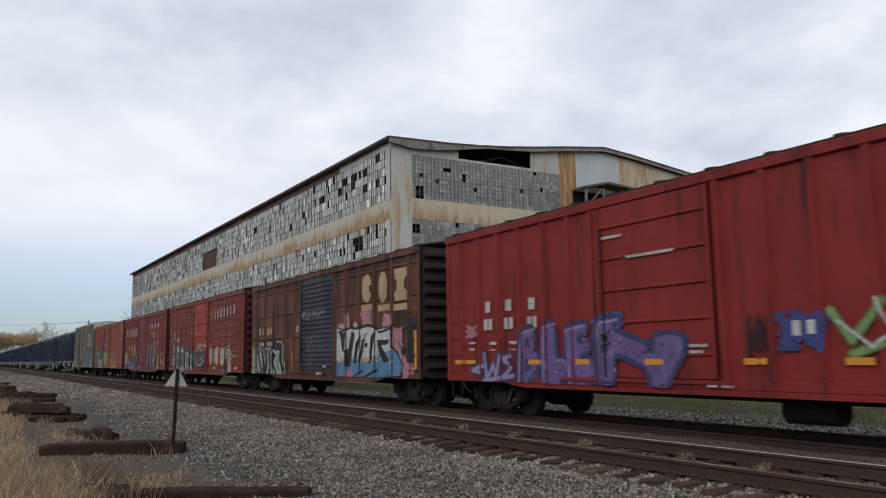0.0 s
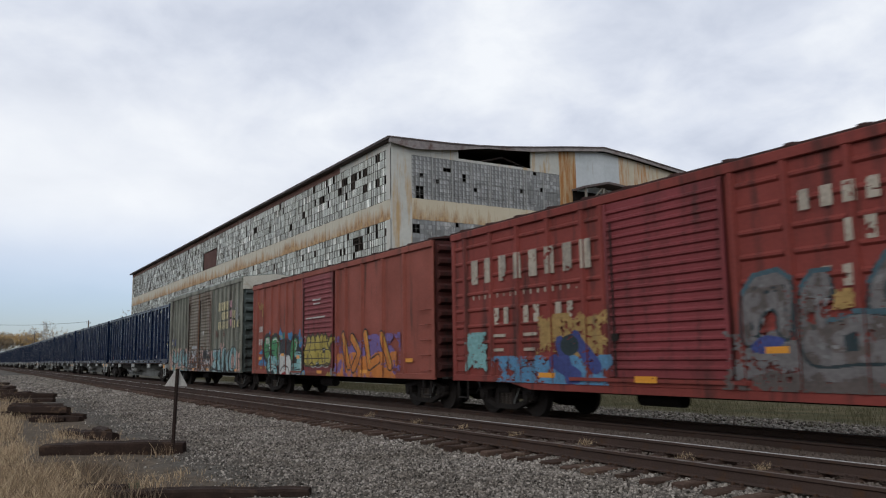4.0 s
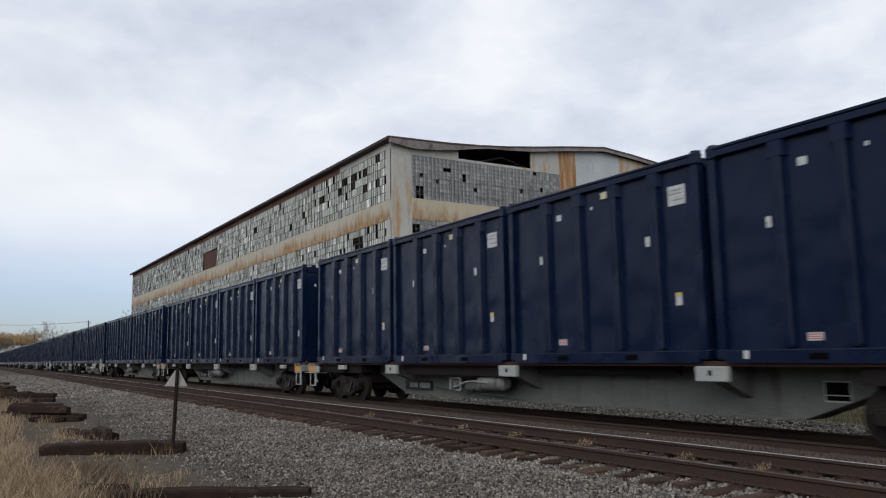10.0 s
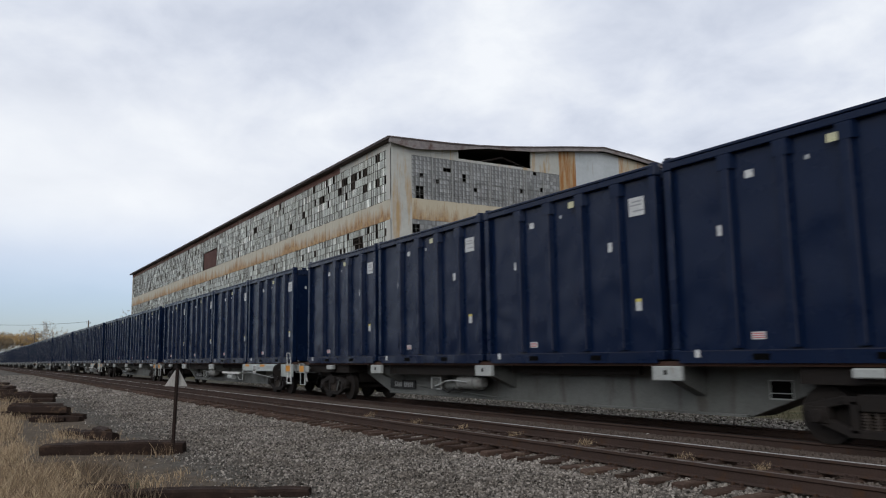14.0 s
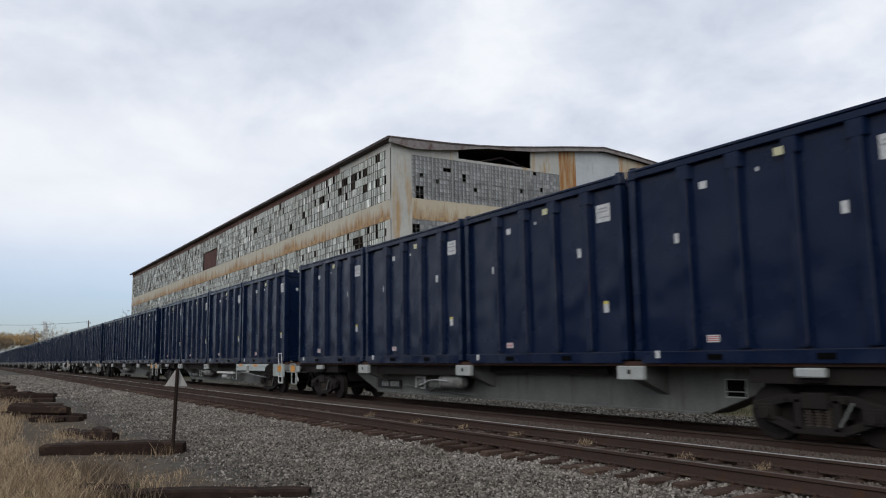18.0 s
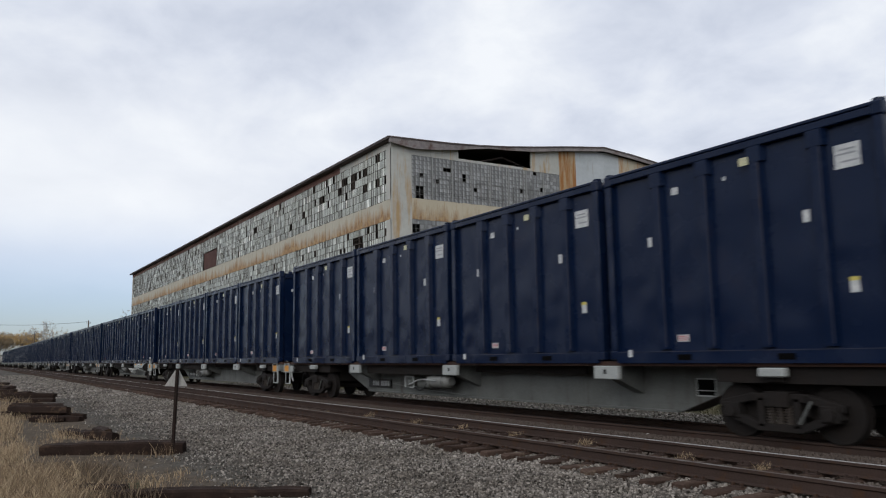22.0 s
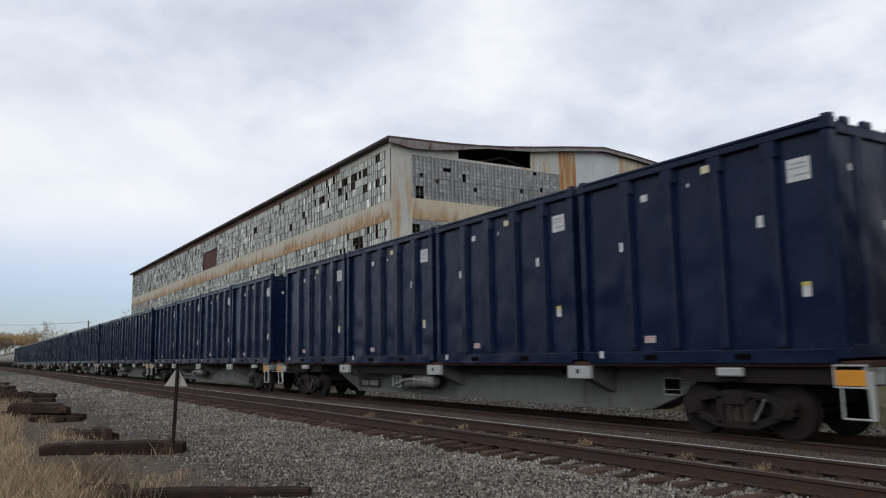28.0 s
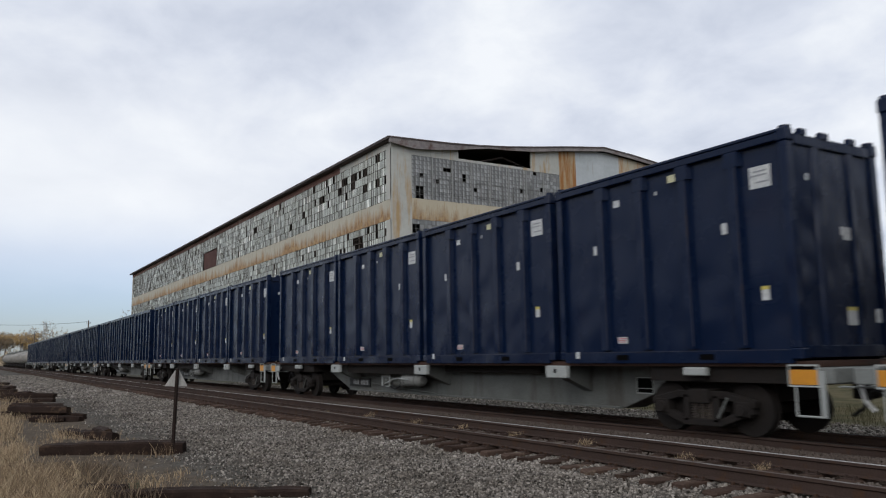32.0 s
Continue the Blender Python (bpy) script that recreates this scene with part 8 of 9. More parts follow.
def build_debris():
    timber((-16.8, 1.36), (-15.6, 3.70), 0.34, 0.36, -0.10, 3, seed=1)
    timber((-11.1, 1.5), (-9.75, 3.9), 0.26, 0.24, -0.10, 2, seed=3)
    timber((-11.9, 0.6), (-11.1, 1.9), 0.24, 0.2, -0.03, 8, "broken end of a dark railway tie in dry grass", seed=4)
    timber((-21.0, 2.15), (-19.7, 2.62), 0.24, 0.2, -0.03, 12, "broken piece of dark railway tie on gravel", seed=5)
    timber((-19.6, 2.45), (-18.9, 2.95), 0.24, 0.22, -0.02, -14, "broken piece of dark railway tie on gravel", seed=6)
    timber((-20.2, 2.75), (-19.1, 2.85), 0.2, 0.14, 0.12, 16, "broken piece of dark railway tie on gravel", seed=7)
    pile = (((-29.4, 1.15), (-27.5, 2.75), 0.0), ((-28.3, 1.5), (-26.3, 3.05), 0.0), ((-27.6, 1.75), (-25.6, 3.1), -0.03), ((-29.0, 1.35), (-27.3, 3.1), 0.19), ((-28.2, 1.3), (-26.6, 3.05), 0.19),
            ((-40.6, 1.8), (-38.8, 3.6), 0.0), ((-41.4, 1.5), (-39.4, 3.3), 0.0), ((-42.3, 1.6), (-40.5, 3.5), 0.0), ((-41.2, 1.6), (-39.3, 3.5), 0.2), ((-45.5, 1.0), (-43.5, 2.6), 0.0), ((-46.4, 1.3), (-44.7, 2.9), 0.1),
            ((-49.0, 1.4), (-47.2, 2.8), 0.0), ((-49.8, 1.2), (-48.0, 2.9), 0.0), ((-49.3, 1.2), (-47.7, 2.6), 0.2), ((-55.0, 1.2), (-53.0, 2.9), 0.0), ((-56.4, 1.3), (-54.6, 3.0), 0.0), ((-55.6, 1.3), (-53.9, 2.8), 0.2), ((-64.0, 1.5), (-62.0, 3.0), 0.0), ((-65.0, 1.5), (-63.0, 3.0), 0.2))
    rng = random.Random(8)
    for i, (p, q, lift) in enumerate(pile):
        q = (q[0] + rng.uniform(-0.3, 0.3), q[1] + rng.uniform(-0.3, 0.2))
        timber(p, q, rng.uniform(0.21, 0.27), rng.uniform(0.17, 0.22), lift, rng.uniform(-9, 9), "dark railway tie in a rough pile", seed=10 + i)
    for cx, cy, top in ((-28.0, 2.3, 0.30), (-27.2, 2.6, 0.22), (-28.8, 1.8, 0.34), (-40.6, 2.5, 0.36), (-48.6, 2.0, 0.36), (-26.2, 2.2, 0.02), (-29.9, 1.9, 0.02), (-20.5, 2.6, 0.0), (-39.3, 2.3, 0.02)):
        a = rng.uniform(0.2, 1.7)
        timber((cx - 0.5 * math.cos(a), cy - 0.5 * math.sin(a)), (cx + 0.5 * math.cos(a), cy + 0.5 * math.sin(a)), rng.uniform(0.14, 0.22), rng.uniform(0.10, 0.17), top, rng.uniform(-20, 20), "splintered piece of dark railway tie in a rough pile", seed=int(-cx * 10))
    # pale stones lying between the tracks
    for x, y, s in ((-11.14, 11.4, 0.04), (-8.63, 11.4, 0.035)):
        g = Geo().prism([(-s, 0), (s * 0.9, 0.0), (s * 0.7, s * 0.9), (-s * 0.2, s * 1.25), (-s * 0.8, s * 0.6)], "y", -s * 0.6, s * 0.6)
        ob = solid("stone", g, M_WHITE, "pale stone lying beside the rail", "stone", "pale stones between the tracks")
        ob.location = (x, y, ground_height(x, y) - 0.01)


build_post()
build_debris()


# ---------------- ballast stones ----------------
def stone_material():
    m, nodes, links, bsdf = material("ballast_stone")
    ge = nodes.new("ShaderNodeNewGeometry")
    r = ramp_node(nodes, ((0.0, (0.032, 0.029, 0.026)), (0.25, (0.115, 0.104, 0.094)), (0.7, (0.20, 0.183, 0.166)), (1.0, (0.37, 0.345, 0.315))))
    links.new(ge.outputs["Random Per Island"], r.inputs[0])
    tc = nodes.new("ShaderNodeTexCoord")
    f = noise_node(nodes, links, tc.outputs["Object"], 45, 4, 0.65)
    rf = ramp_node(nodes, ((0.3, (0.7, 0.69, 0.68)), (0.7, (1.15, 1.14, 1.12))))
    links.new(f, rf.inputs[0])
    patch = noise_node(nodes, links, tc.outputs["Object"], 0.6, 4, 0.6)
    rp = ramp_node(nodes, ((0.35, (0.80, 0.77, 0.73)), (0.65, (1.24, 1.23, 1.22))))
    links.new(patch, rp.inputs[0])
    c = mixed(nodes, links, 1.0, r.outputs[0], rf.outputs[0], "MULTIPLY")
    links.new(mixed(nodes, links, 1.0, c, rp.outputs[0], "MULTIPLY"), bsdf.inputs["Base Color"])
    bsdf.inputs["Roughness"].default_value = 0.9
    bsdf.inputs["Specular IOR Level"].default_value = 0.12
    return m


M_STONE = stone_material()
CUBE_V = np.array([(-1, -1, -1), (1, -1, -1), (1, 1, -1), (-1, 1, -1), (-1, -1, 1), (1, -1, 1), (1, 1, 1), (-1, 1, 1)], float)
CUBE_F = np.array([(0, 3, 2, 1), (4, 5, 6, 7), (0, 1, 5, 4), (1, 2, 6, 5), (2, 3, 7, 6), (3, 0, 4, 7)])


def scatter_stones(name, xs, ys, sizes, sink, label, rs, mat=None, lift=0.0):
    n = len(xs)
    v = CUBE_V[None] * rs.uniform(0.45, 1.0, (n, 8, 3))
    v *= (sizes[:, None] * rs.uniform(0.6, 1.25, (n, 3)))[:, None, :] * 0.5
    a, b = rs.uniform(0, 2 * np.pi, n), rs.uniform(-0.9, 0.9, n)
    ca, sa, cb, sb = np.cos(a)[:, None], np.sin(a)[:, None], np.cos(b)[:, None], np.sin(b)[:, None]
    x, y, z = v[..., 0], v[..., 1], v[..., 2]
    y, z = y * cb - z * sb, y * sb + z * cb
    x, y = x * ca - y * sa, x * sa + y * ca
    zs = np.array([ground_height(p, q) for p, q in zip(xs, ys)]) + sizes * sink + lift
    v = np.stack([x + xs[:, None], y + ys[:, None], z + zs[:, None]], -1).reshape(-1, 3)
    f = (CUBE_F[None] + (np.arange(n) * 8)[:, None, None]).reshape(-1, 4)
    ob = new(name, raw_mesh(name, v, f, mat or M_STONE))
    tagged(ob, label, "gravel", kind="stuff")


def build_ballast():
    rs = np.random.RandomState(7)
    n = 150000
    # denser towards the camera
    d = 4.0 + 40.0 * rs.uniform(0, 1, n) ** 1.9
    xs = -d
    ys = rs.uniform(2.2, 7.62, n)
    wob = np.array([noise.noise((x * 0.5, 1.0, 0.0)) for x in xs])
    keep = (ys > 4.0 + 0.6 * wob + rs.normal(0, 0.6, n) + 0.045 * np.clip(-xs - 15, 0, 30))
    xs, ys = xs[keep], ys[keep]
    scatter_stones("ballast_stones", xs, ys, (0.012 + 0.028 * rs.uniform(0, 1, len(xs)) ** 1.3) * (1 + 0.013 * np.abs(xs)), rs.uniform(0.05, 0.42, len(xs)), "loose grey crushed-stone ballast beside the track", rs)
    n = 16000
    xs, ys = -(42 + 75 * rs.uniform(0, 1, n) ** 1.4), rs.uniform(2.6, 7.5, n)
    scatter_stones("ballast_stones", xs, ys, rs.uniform(0.05, 0.12, n), 0.15, "loose grey crushed-stone ballast far along the track", rs)
    n = 9000
    xs, ys = rs.uniform(-4, 9, n), rs.uniform(3.2, 7.6, n)
    scatter_stones("ballast_stones", xs, ys, rs.uniform(0.02, 0.05, n), 0.22, "loose grey crushed-stone ballast beside the camera", rs)
    n = 15000
    xs, ys = -(2 + 60 * rs.uniform(0, 1, n) ** 1.5), 13.9 + 5.4 * rs.uniform(0, 1, n) ** 0.8
    scatter_stones("far_side_stones", xs, ys, rs.uniform(0.03, 0.085, n), 0.2, "pale broken stone on the far side of the train", rs)
    # packed up to the tops of the ties, in the cribs between them
    n = 20000
    xs, ys = -(4 + 44 * rs.uniform(0, 1, n) ** 1.6), 7.2 + 0.8 * rs.uniform(0, 1, n)
    clear = np.abs(((3.0 - xs) / 0.52 + 0.5) % 1.0 - 0.5) * 0.52 > 0.15
    keep = clear | (ys < 7.5 + rs.normal(0, 0.06, n))
    xs, ys = xs[keep], ys[keep]
    scatter_stones("shoulder_stones", xs, ys, rs.uniform(0.024, 0.055, len(xs)), 0.2, "grey ballast packed round the tie ends", rs, lift=np.interp(ys, (7.2, 7.45, 7.7, 8.0), (0.0, 0.02, 0.03, 0.03)))
    xs, ys = -(4 + 44 * rs.uniform(0, 1, n) ** 1.6), 8.1 + 1.36 * rs.uniform(0, 1, n)
    keep = np.abs(((3.0 - xs) / 0.52 + 0.5) % 1.0 - 0.5) * 0.52 > 0.14
    xs, ys = xs[keep], ys[keep]
    scatter_stones("crib_stones", xs, ys, rs.uniform(0.024, 0.055, len(xs)), 0.2, "dusty ballast in the cribs between the ties", rs, surface("dusty_crib_stone", (0.092, 0.074, 0.063), (0.155, 0.131, 0.113), 0.9, 7.0, 0.9, grain=30, gloss=0.1), lift=0.022)
    n = 22000
    xs, ys = -(4 + 46 * rs.uniform(0, 1, n) ** 1.6), rs.uniform(9.8, 11.75, n)
    scatter_stones("track_stones", xs, ys, rs.uniform(0.025, 0.06, n), 0.2, "dirty brown ballast between the two tracks", rs, surface("oily_ballast_stone", (0.075, 0.058, 0.049), (0.125, 0.101, 0.085), 0.9, 6.0, 0.9, grain=30, gloss=0.1))


build_ballast()


# ---------------- dry grass ----------------
def leaf_material(name, a, b, c):
    m, nodes, links, bsdf = material(name)
    ge = nodes.new("ShaderNodeNewGeometry")
    r = ramp_node(nodes, ((0.0, a), (0.5, b), (1.0, c)))
    links.new(ge.outputs["Random Per Island"], r.inputs[0])
    links.new(r.outputs[0], bsdf.inputs["Base Color"])
    bsdf.inputs["Roughness"].default_value = 0.8
    return m


def grass_material():
    m, nodes, links, bsdf = material("dry_grass")
    ge = nodes.new("ShaderNodeNewGeometry")
    r = ramp_node(nodes, ((0.0, (0.10, 0.064, 0.038)), (0.35, (0.24, 0.168, 0.10)), (0.7, (0.40, 0.30, 0.185)), (1.0, (0.52, 0.41, 0.27))))
    links.new(ge.outputs["Random Per Island"], r.inputs[0])
    links.new(r.outputs[0], bsdf.inputs["Base Color"])
    bsdf.inputs["Roughness"].default_value = 0.85
    return m


M_GRASS = grass_material()


def grass_patch(name, spots, label, rs, mat=None, lift=0.0):
    """Blades as bent two-piece strips. spots: x, y, height, blades, spread."""
    verts, quads = [], []
    for x, y, h, n, spread in spots:
        for _ in range(n):
            bx, by = x + rs.normal(0, spread), y + rs.normal(0, spread)
            bz = ground_height(bx, by) - 0.02
            a, hh = rs.uniform(0, 2 * np.pi), h * rs.uniform(0.45, 1.15)
            lean = rs.uniform(0.1, 0.7) * hh
            w = rs.uniform(0.003, 0.0065)
            wx, wy = -math.sin(a + 1.2) * w, math.cos(a + 1.2) * w
            mx, my = bx + math.cos(a) * lean * 0.35, by + math.sin(a) * lean * 0.35
            tx, ty = bx + math.cos(a) * lean, by + math.sin(a) * lean
            k = len(verts)
            verts += [(bx - wx, by - wy, bz), (bx + wx, by + wy, bz), (mx + wx * 0.8, my + wy * 0.8, bz + hh * 0.6), (mx - wx * 0.8, my - wy * 0.8, bz + hh * 0.6),
                      (tx + wx * 0.2, ty + wy * 0.2, bz + hh), (tx - wx * 0.2, ty - wy * 0.2, bz + hh)]
            quads += [(k, k + 1, k + 2, k + 3), (k + 3, k + 2, k + 4, k + 5)]
    ob = new(name, raw_mesh(name, verts, quads, mat or M_GRASS))
    tagged(ob, label, "grass", kind="stuff")


def build_grass():
    rs = np.random.RandomState(3)
    spots = []
    for _ in range(620):
        x = -(8.5 + 26 * rs.uniform(0, 1) ** 1.5)
        y = rs.uniform(-1.2, 0.75) + np.interp(-x, (9, 12, 16, 20, 34), (0.9, 0.75, 0.35, 0.3, 0.9))
        if noise.noise((x * 0.35, y * 0.5, 2.0)) > -0.12:
            spots.append((x, y, rs.uniform(0.12, 0.38), 34, 0.13))
    for _ in range(260):
        x = -rs.uniform(9.5, 17)
        spots.append((x, rs.uniform(-1.2, 0.5) + np.interp(-x, (9, 12, 17), (0.8, 0.5, 0.2)), rs.uniform(0.2, 0.42), 44, 0.13))
    for _ in range(240):
        spots.append((-rs.uniform(9, 34), rs.uniform(0.3, 2.6), rs.uniform(0.04, 0.11), 10, 0.12))
    for _ in range(60):
        x, y = -rs.uniform(10, 20), rs.uniform(1.8, 3.3)
        spots.append((x, y, rs.uniform(0.06, 0.16), 14, 0.08))
    for x, y in ((-28.6, 1.2), (-27.0, 1.7), (-26.0, 2.2), (-29.8, 1.5), (-19.6, 2.1), (-20.4, 1.9), (-40, 1.6), (-41, 1.8), (-48, 1.4), (-17.7, 1.5), (-17.3, 1.6), (-16.6, 2.4), (-15.6, 3.3), (-11.6, 2.2), (-11.3, 2.35), (-31, 1.4), (-29.5, 3.0), (-33, 1.2), (-46, 1.5)):
        spots.append((x, y, 0.24, 60, 0.15))
    for _ in range(260):
        spots.append((-rs.uniform(30, 75), rs.uniform(-0.5, 2.4), rs.uniform(0.15, 0.4), 22, 0.25))
    brown = [(-rs.uniform(10.0, 14.5), rs.uniform(0.7, 2.05), rs.uniform(0.10, 0.30), 40, 0.14) for _ in range(110)]
    grass_patch("brown_weeds", brown, "brown dead weeds at the edge of the grass", rs, leaf_material("dead_brown_weed", (0.055, 0.038, 0.026), (0.12, 0.085, 0.055), (0.24, 0.18, 0.115)))
    grass_patch("green_weed", [(-11.6, 2.12, 0.14, 60, 0.07), (-11.9, 2.15, 0.10, 40, 0.06)], "small green weed beside an old tie", rs, leaf_material("grey_green_weed", (0.05, 0.07, 0.035), (0.085, 0.115, 0.06), (0.14, 0.17, 0.10)))
    grass_patch("dry_grass", spots, "tall dry tan grass beside the gravel", rs)
    weeds = [(-rs.uniform(5, 40), 8.78 + rs.normal(0, 0.35), rs.uniform(0.05, 0.13), 9, 0.07) for _ in range(30)]
    weeds += [(x, 9.40, 0.17, 80, 0.07) for x in (-12.7, -7.06, -16.7, -14.66, -19.3, -8.43, -10.64)]
    grass_patch("track_weeds", weeds, "sparse yellowed weeds between the rails", rs)
    beyond = [(-rs.uniform(4, 70), rs.uniform(19.3, 24.6), rs.uniform(0.12, 0.42), 12, 0.3) for _ in range(1500)]
    beyond += [(-rs.uniform(2, 60), rs.uniform(16.2, 19.4), rs.uniform(0.04, 0.13), 14, 0.18) for _ in range(500)]
    green = surface("weedy_green_grass", (0.062, 0.062, 0.028), (0.11, 0.092, 0.05), 0.8, 0.6, 0.85, bump=0)
    grass_patch("trackside_weeds", beyond, "green and tan weeds behind the train", rs, green)


build_grass()


# ---------------- distance: trees, poles, wires ----------------
# distance haze is put into the bark colour as extra paleness
M_BARK = surface("hazed_grey_bark", (0.27, 0.235, 0.21), (0.19, 0.165, 0.145), 0.7, 3, 0.95, grain=20, bump=0.5)


# leaf colours lightened for haze and light from behind
M_LEAF_Y = leaf_material("hazed_yellow_leaves", (0.34, 0.225, 0.09), (0.48, 0.33, 0.14), (0.56, 0.41, 0.20))
M_LEAF_D = leaf_material("hazed_olive_leaves", (0.25, 0.20, 0.135), (0.35, 0.28, 0.185), (0.43, 0.35, 0.245))


def build_tree(x, y, height, leaves, mat, label, seed, spread=0.35, base=None, depth=4):
    rng = random.Random(seed)
    z0 = GROUND_BEYOND - 0.1 if base is None else base
    tree = thing("tree", label, "tree", "trees on the skyline", at=(x, y, z0))
    g, tips = Geo(), []

    def grow(p, d, length, r, level):
        q = p + d * length
        g.rod(p, q, r, 6 if level < 2 else 4, r2=r * 0.62)
        if level >= depth:
            tips.append(q)
            return
        for _ in range(3 if level else 4):
            nd = (d + Vector((rng.uniform(-1, 1), rng.uniform(-1, 1), rng.uniform(-0.25, 0.75))) * (0.75 + spread)).normalized()
            grow(p + d * length * rng.uniform(0.6, 1.0), nd, length * rng.uniform(0.58, 0.8), r * 0.58, level + 1)
        if level > 1:
            tips.append(q)
    grow(Vector((0, 0, 0)), Vector((0.03, 0.02, 1)).normalized(), height * 0.30, height * 0.012, 0)
    top = max(t.z for t in tips)
    k = height / max(top, 0.1)
    g.v = [(a * k, b * k, c * k) for a, b, c in g.v]
    part("trunk", g, M_BARK, tree, "branching grey trunk and limbs")
    if leaves:
        verts, quads = [], []
        for i in range(leaves):
            t = rng.choice(tips) * k
            c = t + Vector((rng.gauss(0, 0.5), rng.gauss(0, 0.5), rng.gauss(0, 0.4))) * height * 0.06
            u = Vector((rng.uniform(-1, 1), rng.uniform(-1, 1), rng.uniform(-1, 1))).normalized()
            w = u.orthogonal().normalized()
            s = height * rng.uniform(0.008, 0.019)
            n = len(verts)
            verts += [tuple(c - u * s), tuple(c + w * s * 0.6), tuple(c + u * s), tuple(c - w * s * 0.6)]
            quads.append((n, n + 1, n + 2, n + 3))
        ob = new("crown", raw_mesh("crown", verts, quads, mat))
        ob.parent = tree
        tagged(ob, "thin autumn foliage", kind="stuff")
    return tree


def build_distance():
    build_tree(-249, 20.0, 14.2, 260, M_LEAF_D, "nearly bare tree with fine pale branches", 4, depth=5)
    build_tree(-252, 22.9, 10.5, 60, M_LEAF_D, "nearly bare tree with a few dry leaves", 9, depth=5)
    for i, (x, y, h) in enumerate(((-470, 15.0, 16.5), (-486, 18.2, 18.0), (-476, 21.5, 16.2), (-468, 24.6, 17.2), (-474, 27.6, 17.0), (-490, 30.8, 14.2), (-470, 12.0, 17.5), (-480, 36.0, 13.0), (-476, 41.0, 12.0))):
        build_tree(x, y, h, 3200, M_LEAF_Y if i in (3, 4, 6) else M_LEAF_D, "autumn tree with thin yellow-brown foliage", 20 + i)
    build_tree(-250, 42.4, 17.0, 200, M_LEAF_D, "bare twiggy tree behind the factory", 40)
    # low brush along the horizon
    rs = np.random.RandomState(12)
    verts, quads = [], []
    for _ in range(12000):
        x = rs.uniform(-620, -255)
        y = rs.uniform(15.5 if x > -330 else 14.6, 66)
        z = GROUND_BEYOND + abs(rs.normal(0, 2.6)) * (1.0 + max(0.0, -x - 255) / 260) * (0.7 + 0.5 * noise.noise((y * 0.08, 0, 0)))
        s = rs.uniform(0.25, 0.6) * (1.0 + max(0.0, -x - 255) / 300)
        a, b = rs.uniform(-1, 1, 3), rs.uniform(-1, 1, 3)
        n = len(verts)
        verts += [(x - a[0] * s, y - a[1] * s, z - a[2] * s), (x + b[0] * s, y + b[1] * s, z + b[2] * s), (x + a[0] * s, y + a[1] * s, z + a[2] * s), (x - b[0] * s, y - b[1] * s, z - b[2] * s)]
        quads.append((n, n + 1, n + 2, n + 3))
    ob = new("far_brush", raw_mesh("far_brush", verts, quads, M_LEAF_D))
    tagged(ob, "far brown brush along the horizon", "bushes", kind="stuff")
    # unseen brush belt added behind and right of the eye, darkening painted steel's reflections
    verts, quads = [], []
    for _ in range(9000):
        x = rs.uniform(-420, 60)
        y = -52 - abs(rs.normal(0, 7))
        if _ % 4 == 0:
            x, y = 28 + abs(rs.normal(0, 6)), rs.uniform(30, 120)
        top = 14.0 if _ % 4 == 0 else float(np.interp(x, (-130, -50), (3.6, 9.5)))
        top += 3.0 * noise.noise((x * 0.05, 4.0, 0)) + 1.5 * noise.noise((x * 0.21, 9.0, 0))
        z = GROUND_BEYOND + top * rs.uniform(0, 1) ** 0.8
        s = rs.uniform(0.6, 1.5)
        a, b = rs.uniform(-1, 1, 3), rs.uniform(-1, 1, 3)
        n = len(verts)
        verts += [(x - a[0] * s, y - a[1] * s, z - a[2] * s), (x + b[0] * s, y + b[1] * s, z + b[2] * s), (x + a[0] * s, y + a[1] * s, z + a[2] * s), (x - b[0] * s, y - b[1] * s, z - b[2] * s)]
        quads.append((n, n + 1, n + 2, n + 3))
    ob = new("far_brush", raw_mesh("far_brush", verts, quads, M_LEAF_D))
    tagged(ob, "unseen belt of brown brush, added to darken reflections", "bushes", kind="stuff")
    wood = surface("grey_pole_wood", (0.14, 0.11, 0.09), None, 0.6, 2, 0.9)
    tops = []
    for x, y, h in ((-198.5, 24.26, 11.2), (-249.5, 16.6, 10.2), (-247.0, 2.0, 12.6)):
        pole = thing("utility_pole", "grey wooden utility pole with a crossarm", "utility pole", "utility poles along the line", at=(x, y, GROUND_BEYOND - 0.1))
        part("pole", Geo().rod((0, 0, 0), (0, 0, h + 0.25), 0.17, 8, r2=0.12), wood, pole)
        part("crossarm", Geo().box(-0.06, 0.06, -0.45, 0.45, h - 0.45, h - 0.33), wood, pole)
        for yy in (-0.38, 0.38):
            part("insulator", Geo().cyl("z", h - 0.33, h - 0.18, 0, yy, 0.05, 8), M_GREY, pole)
        tops.append((x, y, h - 0.3))
    wires = thing("overhead_wire", "thin dark overhead wires sagging between the poles", "overhead wire")
    for a, b in ((tops[0], tops[2]), (tops[2], (-255.0, -60.0, 11.0))):
        pts = []
        for i in range(13):
            t = i / 12
            pts.append((a[0] + (b[0] - a[0]) * t, a[1] + (b[1] - a[1]) * t, a[2] + (b[2] - a[2]) * t - 2.4 * t * (1 - t)))
        part("wire", Geo().pipe(pts, 0.035, 4), M_BLACK, wires)


build_distance()


